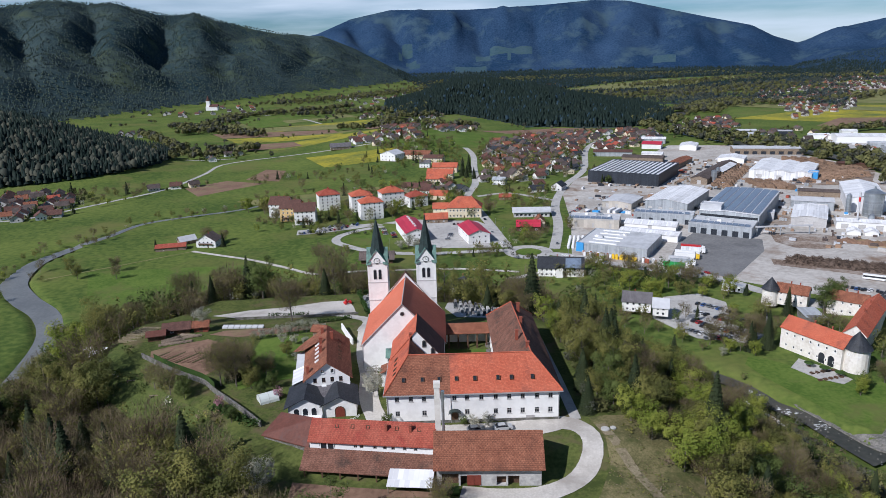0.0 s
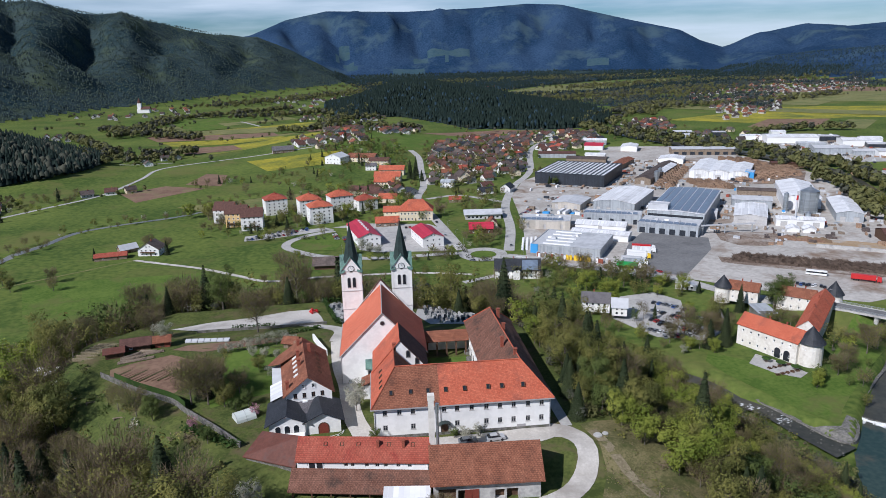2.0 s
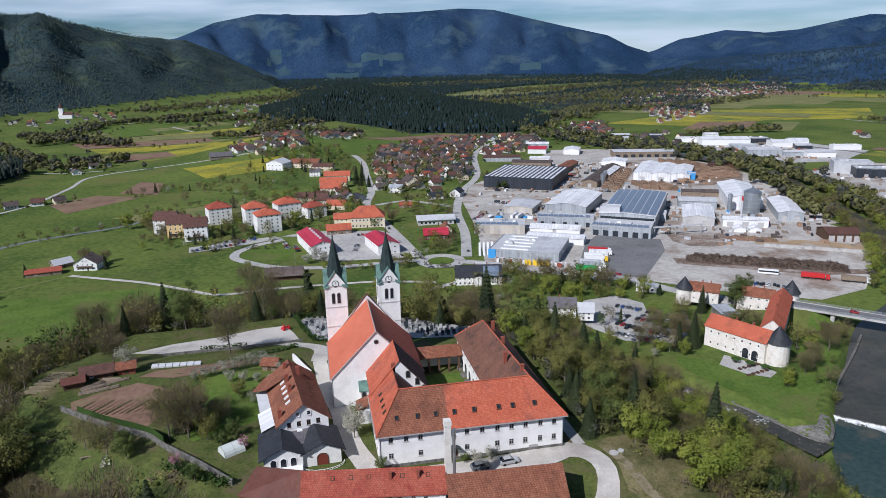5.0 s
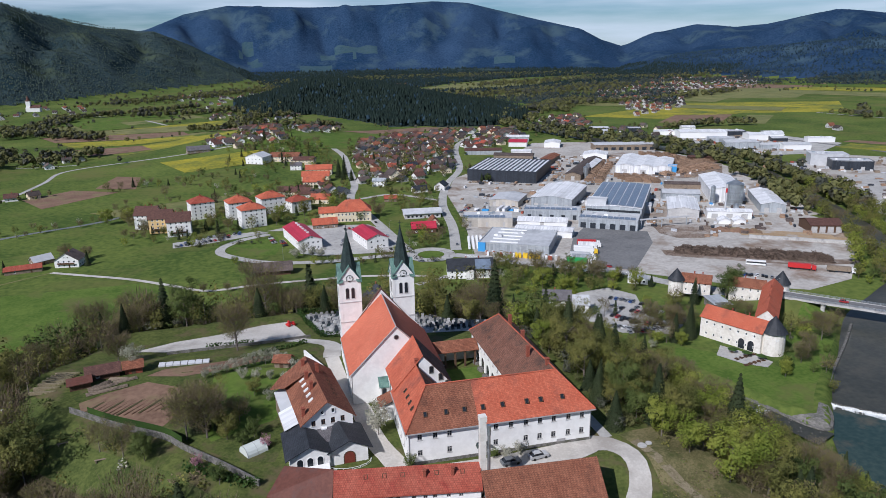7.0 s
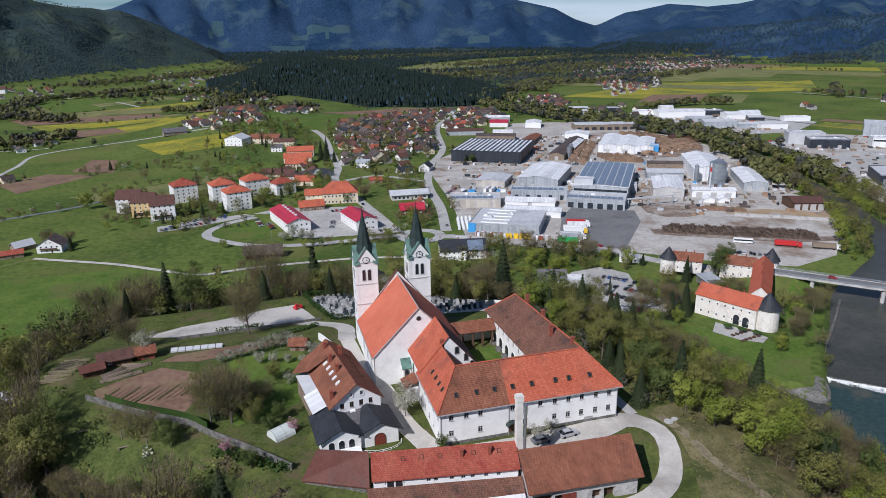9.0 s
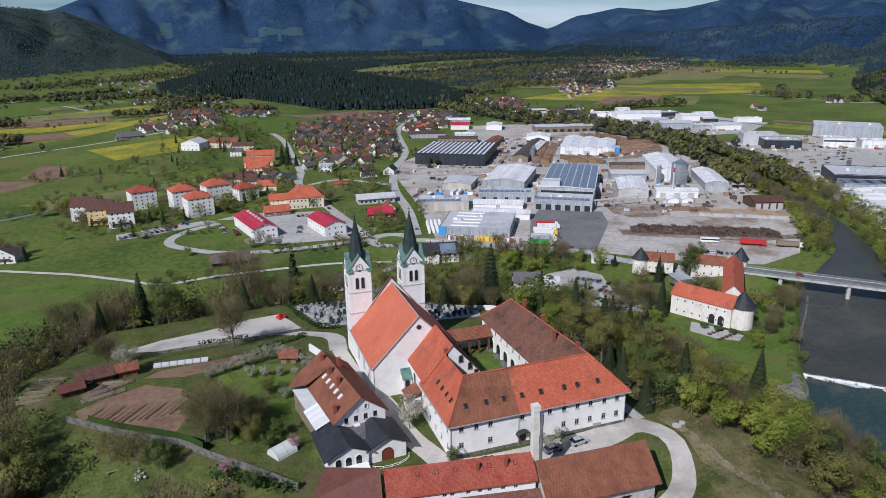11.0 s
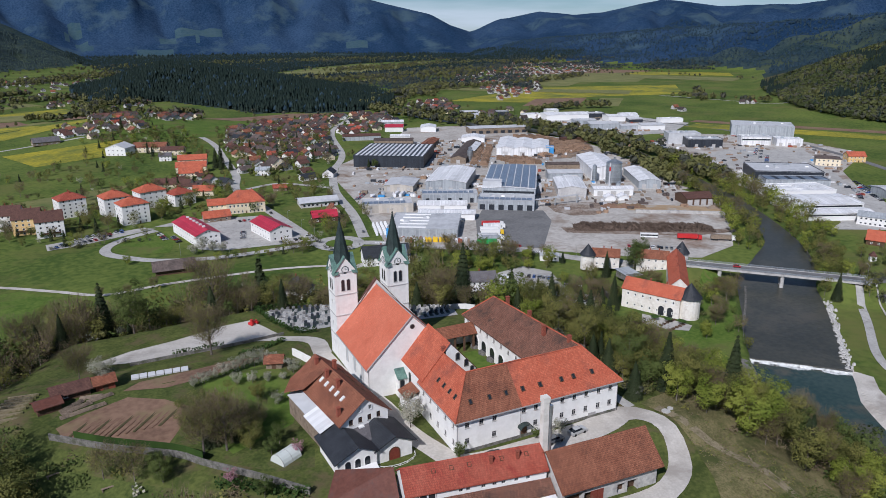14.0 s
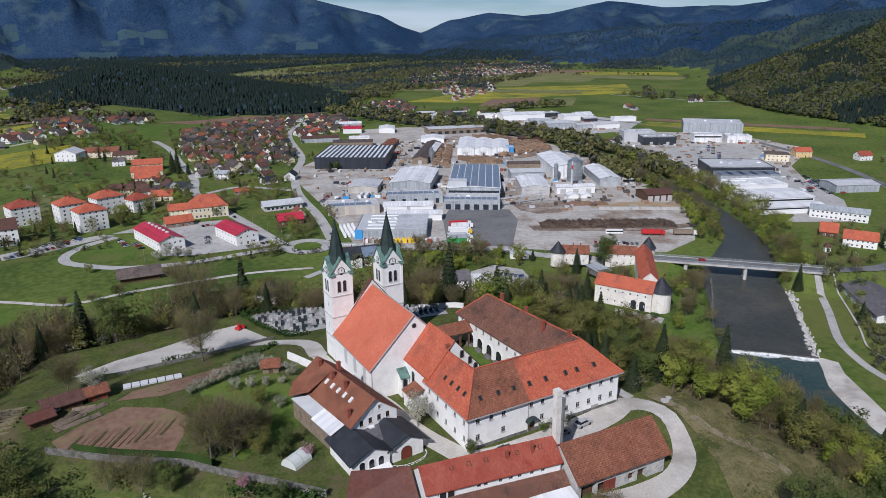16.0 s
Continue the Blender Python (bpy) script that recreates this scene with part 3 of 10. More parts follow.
gf = np.stack([idx[:-1], nxt[:-1], nxt[1:], idx[1:]], -1).reshape(-1, 4)
fx, fy, fz = (q.ravel()[gf].mean(1) for q in (gx, gy, gz))
fd = away(PLATEAU, fx, fy)
fr, faz = np.hypot(fx, fy), np.degrees(np.arctan2(fx, fy))
kind = np.zeros(len(gf), int)
kind[(fd > 6) & (fd < 105)] = 2                            # hillside under the trees
kind[(fd <= 6)] = 3                                        # plateau
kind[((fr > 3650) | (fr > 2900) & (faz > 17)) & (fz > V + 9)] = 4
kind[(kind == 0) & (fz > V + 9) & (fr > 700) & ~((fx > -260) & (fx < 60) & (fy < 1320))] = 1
kind[(kind == 1) & (faz > 38) & (fr < 2100)] = 2
kind[inside(KNOLL, fx, fy)] = 1
FAR_MEADOW = np.array([(300, 2300), (620, 2720), (941, 3000), (1491, 3150), (1100, 2640), (793, 2330), (560, 2240)], float)


def plain_edge(x, y):
    """How far off the dark woods of the plain begin, by bearing."""
    a = np.degrees(np.arctan2(x, y))
    return 2300 + np.clip(2 - a, 0, 9) * 230 + np.clip(a - 17, 0, 40) * 60 + 220 * waves(x, y, 520, 2)


kind[(kind == 0) & (fr > plain_edge(fx, fy)) & (faz > -6) & (faz < 42) & ~inside(FAR_MEADOW, fx, fy)] = 1
kind[(kind == 0) & (fr > 1750) & (fr < 3500) & (faz > 14) & (faz < 42) & (waves(fx, fy, 420, 5) > .1) & ~inside(FAR_MEADOW, fx, fy) & ~((faz > 30) & (fr < 2600))] = 1
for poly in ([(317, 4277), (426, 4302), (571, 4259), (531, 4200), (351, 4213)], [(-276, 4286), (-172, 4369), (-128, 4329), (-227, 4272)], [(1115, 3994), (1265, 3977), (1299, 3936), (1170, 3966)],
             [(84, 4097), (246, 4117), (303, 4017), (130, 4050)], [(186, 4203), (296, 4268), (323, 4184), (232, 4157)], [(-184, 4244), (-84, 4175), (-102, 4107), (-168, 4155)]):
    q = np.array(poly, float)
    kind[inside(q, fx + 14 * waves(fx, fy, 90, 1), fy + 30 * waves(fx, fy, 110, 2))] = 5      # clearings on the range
gv = np.stack([gx.ravel(), gy.ravel(), gz.ravel()], 1)
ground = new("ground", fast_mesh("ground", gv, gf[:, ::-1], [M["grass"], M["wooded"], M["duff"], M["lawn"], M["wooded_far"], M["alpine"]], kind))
for pl in ground.data.polygons:
    pl.use_smooth = True
tagged(ground, "green valley meadows, wooded hillsides and distant mountains", "ground", kind="structure")


def drape(name, poly, mat, lift=0.06, step=6.0, kind="structure", label="", category="field", thick=0.0):
    """A patch that lies on the land inside a polygon."""
    poly = np.array(poly, float)
    bm = bmesh.new()
    bm.faces.new([bm.verts.new((x, y, 0)) for x, y in poly])
    for ax in (0, 1):
        lo, hi = poly[:, ax].min(), poly[:, ax].max()
        n = max(1, min(70, int((hi - lo) / step)))
        for i in range(1, n):
            co, no = [0, 0, 0], [0, 0, 0]
            co[ax], no[ax] = lo + (hi - lo) * i / n, 1
            bmesh.ops.bisect_plane(bm, geom=bm.verts[:] + bm.edges[:] + bm.faces[:], plane_co=co, plane_no=no)
    bmesh.ops.triangulate(bm, faces=[f for f in bm.faces if len(f.verts) > 4])
    bm.verts.ensure_lookup_table()
    zz = land(np.array([v.co.x for v in bm.verts]), np.array([v.co.y for v in bm.verts]))
    for v, z in zip(bm.verts, zz):
        v.co.z = z + lift
    bmesh.ops.recalc_face_normals(bm, faces=bm.faces)
    me = bpy.data.meshes.new(name)
    bm.to_mesh(me)
    bm.free()
    if me.polygons and me.polygons[0].normal.z < 0:
        me.flip_normals()
    me.materials.append(mat)
    return tagged(new(name, me), label, category, kind=kind)


def curve_pts(pts, step=3.0):
    """A soft line through the points (Catmull-Rom)."""
    p = [np.array(q, float) for q in pts]
    p = [2 * p[0] - p[1]] + p + [2 * p[-1] - p[-2]]
    out = []
    for a, b, c, d in zip(p, p[1:], p[2:], p[3:]):
        n = max(2, int(np.hypot(*(c - b)[:2]) / step))
        for i in range(n):
            t = i / n
            out.append(0.5 * (2 * b + (c - a) * t + (2 * a - 5 * b + 4 * c - d) * t * t + (3 * b - a - 3 * c + d) * t ** 3))
    out.append(p[-2])
    return np.array(out)


def strip(name, pts, wide, mat, lift=0.1, label="", category="road", level=None, kind="structure", across=4, step=3.0):
    """A road or bank along a soft line; pts may carry a width as third number."""
    c = curve_pts(pts, step)
    t = np.gradient(c[:, :2], axis=0)
    t /= np.linalg.norm(t, axis=1)[:, None] + 1e-9
    side = np.stack([t[:, 1], -t[:, 0]], 1)
    w = c[:, 2] if c.shape[1] > 2 else np.full(len(c), wide)
    rows = [c[:, :2] + side * (w * k)[:, None] for k in np.linspace(-0.5, 0.5, across + 1)]
    P = np.stack(rows, 1).reshape(-1, 2)
    z = land(P[:, 0], P[:, 1]) + lift if level is None else np.full(len(P), level)
    n, m = len(c), across + 1
    i = np.arange(n * m).reshape(n, m)
    f = np.stack([i[:-1, :-1], i[:-1, 1:], i[1:, 1:], i[1:, :-1]], -1).reshape(-1, 4)
    return tagged(new(name, fast_mesh(name, np.column_stack([P, z]), f, [mat])), label, category, kind=kind)


# ---- water ----
up = [(p[0], p[1], 2 * p[2] + 3) for p in RIVER[:13]]
strip("water", up + [(186.6, 221.2, 44)], 30, M["water"], level=-17.4, label="dark smooth river water above the weir", category="river", across=2, step=8)
strip("water", [(192, 226.5, 44), (183, 216, 44)] + [(p[0], p[1], 2 * p[2] + 3) for p in RIVER[14:]], 30, M["lowwater"], level=-18.5, label="grey-green river water below the weir", category="river", across=2, step=8)
strip("water", [(p[0], p[1], 2 * p[2] + 1) for p in BROOK[:6]], 5, M["brook"], 0.1, label="narrow brook in the meadow", category="river", across=2, step=8)
strip("water", [(p[0], p[1], 2 * p[2] + 2) for p in BROOK[5:]], 20, M["brook"], level=-18.9, label="small river winding through the meadow", category="river", across=2, step=8)
strip("water", [(p[0], p[1], 2 * p[2] + 1) for p in MILL], 8, M["water"], level=-16.9, label="narrow mill stream", category="river", across=2, step=6)

# ---- fields ----
FIELDS = [
    ("soil", [(-234, 830), (-226, 902), (-197, 886), (-190, 812)], "bare ploughed strip in the meadow"),
    ("soil", [(-292, 786), (-255, 826), (-205, 800), (-260, 735)], "brown tilled field beside a farm"),
    ("dandelion", [(-330, 1130), (-120, 1240), (-60, 1180), (-250, 1080)], "meadow yellow with dandelions"),
    ("drygrass", [(-330, 1240), (-150, 1330), (-130, 1290), (-300, 1205)], "pale strip field"),
    ("dandelion", [(-400, 1400), (-150, 1560), (-110, 1480), (-340, 1340)], "yellow flowering meadow"),
    ("drygrass", [(-520, 1500), (-240, 1750), (-190, 1650), (-430, 1440)], "pale dry meadow"),
    ("dandelion", [(-190, 985), (-60, 1010), (-50, 940), (-150, 900)], "meadow yellow with dandelions"),
    ("dandelion", [(560, 1345), (900, 1545), (1260, 1450), (1090, 1240), (880, 1285), (700, 1230)], "wide yellow flowering field"),
    ("soil", [(640, 1190), (740, 1300), (850, 1270), (740, 1150)], "bare tilled field"),
    ("drygrass", [(760, 1130), (870, 1250), (910, 1225), (800, 1105)], "pale stubble strip"),
    ("dandelion", [(700, 830), (745, 850), (900, 600), (860, 575)], "yellow flowering strip"),
    ("soil", [(750, 870), (775, 880), (930, 640), (905, 625)], "tilled strip"),
    ("soil", [(60, 1230), (220, 1275), (300, 1235), (120, 1190)], "brown tilled field by the wood"),
    ("drygrass", [(900, 1700), (1250, 2050), (1600, 1900), (1250, 1580)], "pale meadow at the valley's end"),
    ("soil", [(1150, 2000), (1300, 2200), (1750, 2050), (1550, 1900)], "large bare field"),
    ("drygrass", [(330, 2310), (600, 2640), (900, 2900), (1300, 3020), (1060, 2640), (790, 2360), (570, 2260)], "pale far meadow"),
    ("brightgrass", [(-250, 470), (-130, 475), (-90, 435), (-165, 375), (-215, 395)], "lush green meadow"),
    ("brightgrass", [(-160, 1090), (60, 1190), (330, 1210), (120, 1020), (-60, 1010)], "lush green slope before the wood"),
    ("soil", [(-438, 1358), (-204, 1360), (-184, 1288), (-392, 1274)], "long brown strip field"),
    ("dandelion", [(-384, 1264), (-181, 1270), (-161, 1207), (-343, 1191)], "long yellow flowering strip"),
    ("soil", [(-337, 1168), (-244, 1175), (-218, 1112), (-298, 1092)], "small tilled strip"),
    ("drygrass", [(-378, 1440), (-206, 1470), (-194, 1372), (-385, 1362)], "pale strip field"),
    ("brightgrass", [(-600, 1640), (-308, 1788), (-233, 1654), (-539, 1510)], "green strip of meadow"),
    ("soil", [(-151, 1374), (-102, 1440), (-63, 1369), (-122, 1289)], "tilled field by the farms"),
    ("drygrass", [(-210, 700), (-60, 760), (-90, 690), (-160, 660)], "mown meadow"),
]
for k, (mat, poly, label) in enumerate(FIELDS):
    drape("field", poly, M[mat], 0.12 + 0.012 * k, 20.0, label=label)
rng = np.random.default_rng(5)
for i in range(46):
    # strip farming over the far plain
    x0, y0 = rng.uniform(-500, 1900), rng.uniform(1250, 3600)
    if x0 < 1150 and y0 > 2050 or abs(x0 - 140) < 420 and 1250 < y0 < 2450 or x0 < -150 and y0 > 2000 or land(np.array([x0]), np.array([y0]))[0] > V + 2:
        continue
    a, w, l = rng.uniform(0.3, 0.9), rng.uniform(30, 90), rng.uniform(150, 380)
    ca, sa = math.cos(a), math.sin(a)
    poly = [(x0 + ca * u - sa * v, y0 + sa * u + ca * v) for u, v in ((-w, -l), (w, -l), (w, l), (-w, l))]
    if max(land(np.array([q[0] for q in poly]), np.array([q[1] for q in poly]))) > V + 1:
        continue
    drape("field", poly, M[("brightgrass", "drygrass", "brightgrass", "dandelion", "drygrass")[i % 5]], 0.4 + 0.01 * i, 60.0, label="strip of farmland in the far valley")

# ---- roads, yards and car parks ----
drape("industrial_yard", [(92, 478), (100, 462), (128, 446), (178, 412), (225, 372), (262, 352), (300, 362), (330, 392), (392, 462), (420, 540), (462, 650), (488, 760), (465, 880), (430, 990),
                          (330, 1010), (262, 900), (225, 850), (150, 768), (122, 690), (112, 600), (104, 545)], M["yard"], 0.07, 12, label="dusty pale concrete yard of a timber works", category="yard")
drape("asphalt_yard", [(146, 440), (182, 414), (226, 470), (238, 500), (198, 528), (176, 500)], M["asphalt"], 0.13, 10, label="dark asphalt lorry yard", category="yard")
drape("car_park", [(112, 585), (150, 640), (178, 612), (168, 590), (150, 560), (118, 566)], M["road"], 0.12, 10, label="pale asphalt car park", category="car park")
drape("car_park", [(-52, 588), (-22, 580), (-28, 515), (-14, 505), (40, 500), (46, 520), (44, 560), (30, 586), (0, 592), (-30, 600)], M["road"], 0.12, 10, label="light grey paved forecourt with parked cars", category="car park")
drape("lawn", [(-80, 545), (-66, 560), (-44, 568), (-40, 540), (-46, 516), (-66, 520), (-78, 530)], M["brightgrass"], 0.14, 10, label="mown lawn inside the road bend", category="lawn")
drape("car_park", [(-122, 572), (-58, 590), (-50, 582), (-100, 560), (-120, 556)], M["road"], 0.12, 10, label="pale car park beside apartment blocks", category="car park")
drape("car_park", [(112, 352), (128, 384), (150, 388), (160, 372), (150, 340), (158, 318), (146, 308), (126, 322)], M["road"], 0.12, 8, label="grey gravel car park by the castle", category="car park")
drape("gravel_lot", [(-85, 239), (-74, 246), (-61, 249), (-47, 254), (-37, 255), (-34, 246), (-32, 236), (-43, 233), (-53, 232.5), (-65, 234), (-75, 234)], M["gravel"], 0.1, 4, label="pale gravel parking lot on the hill", category="yard")
drape("forecourt", [(438, 400), (420, 370), (395, 360), (440, 335), (500, 380), (560, 470), (640, 560), (680, 610), (600, 650), (545, 640), (500, 560), (460, 480)], M["road"], 0.1, 14, label="grey paved works yard across the river", category="yard")
ROADS = [
    ([(-50, 577), (-70, 565), (-83, 548), (-84, 532), (-74, 518), (-52, 500), (-15, 490), (30, 492), (50, 492)], 7, "road", "pale service road looping round a lawn"),
    ([(-420, 640), (-392, 655), (-346, 724), (-312, 785), (-300, 880), (-296, 960), (-230, 1010), (-120, 1040), (-40, 1060)], 5, "road", "narrow pale country lane"),
    ([(-366, 1005), (-296, 1010)], 4, "road", "farm lane"),
    ([(-192, 516), (-166, 502), (-137, 486), (-110, 466), (-86, 449), (-56, 452), (-20, 452), (14, 450), (50, 440)], 3.4, "gravel", "pale field path"),
    ([(-192, 516), (-233, 485), (-273, 456)], 2.2, "drygrass", "grassy field track"),
    ([(78, 480), (98, 468), (116, 450), (167, 417), (182, 398), (206, 352), (226, 330)], 9, "road", "two-lane street with worn asphalt"),
    ([(287, 268), (312, 262), (345, 258), (400, 270), (470, 300), (560, 360)], 8, "asphalt", "road leading away from the bridge"),
    ([(560, 360), (640, 470), (700, 600), (730, 740), (700, 900), (640, 1010)], 9, "asphalt", "main road along the meadows"),
    ([(48, 500), (43, 549), (36, 610), (27, 690), (38, 760), (42, 860), (44, 975), (20, 1080)], 8, "road", "village street"),
    ([(82, 492), (96, 560), (108, 647), (135, 740), (172, 830), (217, 1020), (300, 1180)], 8, "road", "street along the works"),
    ([(36, 690), (70, 700), (108, 660)], 6, "road", "side street"),
    ([(100, 462), (70, 440), (40, 425)], 5, "road", "drive to a house"),
    ([(318, 292), (293, 269), (260, 239), (230, 214), (217, 197), (210, 181), (204, 150)], 4, "road", "gravel riverside path"),
    ([(-600, 2120), (-560, 2000), (-480, 1820), (-330, 1650), (-250, 1500)], 6, "road", "winding lane in the far meadows"),
    ([(1020, 1240), (1080, 1000), (1120, 860), (1180, 700)], 5, "road", "pale lane at the foot of the hill"),
    ([(121, 256), (126, 236), (123, 226), (114, 195)], 2, "gravel", "track beside the mill stream"),
]
for pts, wide, mat, label in ROADS:
    strip("road", pts, wide, M[mat], 0.2 if mat != "drygrass" else 0.15, label=label)
ring = [(62 + 13.5 * math.cos(a), 486 + 13.5 * math.sin(a)) for a in np.linspace(0, 6.2832, 25)]
strip("roundabout", ring, 8, M["road"], 0.24, label="roundabout carriageway", category="road", step=2)
drape("traffic_island", [(62 + 9.2 * math.cos(a), 486 + 9.2 * math.sin(a)) for a in np.linspace(0, 6.2832, 24, endpoint=False)], M["brightgrass"], 0.3, 5, label="grass island of the roundabout", category="lawn")
# hilltop drive
strip("drive", [(-26, 208, 4), (-24.5, 190, 4), (-21.5, 176, 5), (-20.5, 164, 5), (-18, 154, 5), (-14, 146.5, 5.5), (0, 144.5, 7), (18, 145.5, 7), (27, 147.5, 6), (31.4, 144.2, 5), (32.4, 139, 4.6), (30.6, 133.5, 4.6), (26, 128, 4.8), (19, 124.4, 5), (10, 123.6, 6), (2, 125, 6)],
      5, M["gravel"], 0.12, label="pale drive curving round the monastery", category="road", step=2)
strip("path", [(-26, 208), (-26, 222), (-40, 236)], 5, M["gravel"], 0.1, label="gravel path to the parking lot", category="road")
strip("path", [(30.5, 149), (29.5, 172), (28, 198)], 2.6, M["road"], 0.1, label="shaded lane beside the monastery", category="road")
strip("path", [(35.5, 146), (38.5, 136), (42.5, 124), (46, 110), (51, 88)], 2.4, M["strawtrack"], 0.27, label="worn grass track down the slope", category="road")
strip("path", [(-176, 250), (-160, 231), (-142, 207), (-128, 180), (-118, 140)], 5, M["gravel"], 0.15, label="forest road below the hill", category="road")
drape("cloister_garth", [(1, 166), (12, 166), (12, 191), (1, 191)], M["brightgrass"], 0.12, 4, label="green lawn of the cloister court", category="lawn")
drape("garden_bed", [(-90, 197), (-84, 201), (-75, 205), (-67, 200), (-62, 194), (-64, 187), (-68, 180), (-78, 185), (-88, 191)], M["soil"], 0.1, 4, label="freshly tilled kitchen garden", category="garden")
drape("garden_bed", [(-76, 209), (-72, 213), (-61, 214), (-48, 216), (-41, 214), (-45, 211), (-54, 208), (-66, 206)], M["soil"], 0.1, 4, label="brown vegetable plot below the gravel lot", category="garden")
drape("garden_lawn", [(-58, 208), (-40, 213), (-37, 190), (-42, 176), (-56, 170), (-60, 180), (-58, 195)], M["brightgrass"], 0.08, 4, label="orchard lawn", category="lawn")
drape("river_beach", [(203, 207), (194, 203), (187, 197), (172, 183), (160, 168), (153, 146), (146, 118), (158, 112), (170, 140), (179, 161), (190, 178), (198, 191), (206, 199)], M["gravel"], 0.5, 1.5, label="pale gravel beach below the weir", category="bank")
drape("lawn", [(137, 272), (144, 254), (150, 238), (158, 226), (166, 236), (176, 246), (196, 264), (222, 287), (246, 312), (232, 322), (206, 300), (182, 266), (172, 262), (154, 282), (140, 296), (134, 286)], M["brightgrass"], 0.1, 5, label="castle park lawn by the river", category="lawn")
drape("trodden_earth", [(-34, 131), (-20, 128.5), (-3, 126), (-2, 120), (-16, 120), (-34, 124)], M["soil"], 0.1, 4, label="trodden brown earth before the lean-to", category="yard")
drape("stone_shore", [(147, 230), (150, 221), (155, 216), (161, 219), (168, 228), (165, 232), (158, 225), (153, 226)], M["stone"], 0.2, 2.5, label="sloping stone shore beside the mill stream", category="bank")

drape("trampled_bark", [(252, 520), (262, 512), (286, 508), (298, 498), (294, 486), (280, 474), (266, 470), (250, 476), (244, 492)], M["mud"], 0.12, 6, label="brown bark and mud trodden over the concrete", category="yard")
drape("trampled_bark", [(222, 452), (300, 404), (334, 394), (330, 386), (292, 392), (218, 438)], M["mud"], 0.12, 6, label="dark bark litter round the brushwood", category="yard")
drape("trampled_bark", [(352, 700), (392, 690), (440, 700), (480, 760), (470, 830), (440, 840), (400, 770)], M["mud"], 0.12, 8, label="red-brown bark litter of the log yard", category="yard")
drape("trampled_bark", [(300, 470), (330, 452), (378, 428), (384, 438), (338, 470), (306, 486)], M["sawdust"], 0.12, 6, label="tawny wood chips spread over the yard", category="yard")
strip("river_path_wall", [(317, 280), (279, 243), (251, 217), (233, 202), (228, 190)], 0.9, M["concrete"], 0.5, label="pale kerbed footway along the bank", category="road")

drape("slope_grass", [(24, 112), (31, 124), (35, 133), (35.6, 141), (33.5, 149), (44, 152), (56, 148), (68, 132), (82, 100), (86, 66), (60, 52), (28, 60)], M["dryslope"], 0.2, 1.6, label="dry mottled grass on the open slope", category="lawn")
drape("slope_grass", [(-18, 123), (4, 119), (29, 111), (27, 70), (-14, 76)], M["dryslope"], 0.2, 1.6, label="dry rough grass below the barns", category="lawn")
drape("slope_grass", [(-114, 203), (-98, 180), (-74, 158), (-54, 134), (-38, 124), (-34, 130), (-48, 142), (-64, 162), (-88, 182), (-104, 208)], M["lawngreen"], 0.2, 2.5, label="rough grass below the garden wall", category="lawn")
drape("garden_grass", [(-92, 200), (-84, 188), (-66, 176), (-50, 160), (-42, 158), (-38, 172), (-37, 200), (-34, 214), (-60, 214), (-84, 212)], M["lawngreen"], 0.06, 2.5, label="mossy green lawn of the monastery garden", category="lawn")
drape("forecourt", [(545, 800), (640, 790), (740, 860), (700, 1040), (560, 1040), (530, 920)], M["road"], 0.1, 14, label="grey paved yard of the business park", category="yard")
drape("forecourt", [(432, 420), (500, 400), (600, 500), (720, 560), (740, 700), (640, 790), (540, 720), (470, 560)], M["yard"], 0.09, 14, label="dusty paved works yard across the river", category="yard")


# ---- building kit ----
_cache = {}


def window_meshes(w, h, bars, fm, gm):
    key = (round(w, 2), round(h, 2), bars, fm, gm)
    if key not in _cache:
        f = Geo()
        b = 0.09
        y0, y1 = 0.1, 0.18
        f.box(-w / 2, -w / 2 + b, y0, y1, 0, h).box(w / 2 - b, w / 2, y0, y1, 0, h)
        f.box(-w / 2 + b, w / 2 - b, y0, y1, 0, b).box(-w / 2 + b, w / 2 - b, y0, y1, h - b, h)
        for i in range(1, bars + 1):
            x = -w / 2 + w * i / (bars + 1)
            f.box(x - 0.04, x + 0.04, y0 + 0.01, y1, b, h - b)
        if bars:
            f.box(-w / 2 + b, w / 2 - b, y0 + 0.01, y1 - 0.01, h * 0.62, h * 0.62 + 0.07)
        p = Geo()
        p.box(-w / 2, w / 2, 0.17, 0.24, 0, h)
        s = Geo()
        s.box(-w / 2 - 0.12, w / 2 + 0.12, -0.12, 0.1, -0.1, 0)
        _cache[key] = (f.mesh("window_frame", M[fm]), p.mesh("pane", M[gm]), s.mesh("sill", M["concrete"]))
    return _cache[key]


def window(parent, x, y, z, rot, w, h, bars=1, fm="white", gm="glass", sill=True):
    a, b, c = window_meshes(w, h, bars, fm, gm)
    ob = part("window", a, None, parent, "", (x, y, z), rot)
    part("pane", b, None, ob, "dark glass pane")
    if sill:
        part("sill", c, None, ob)
    return ob


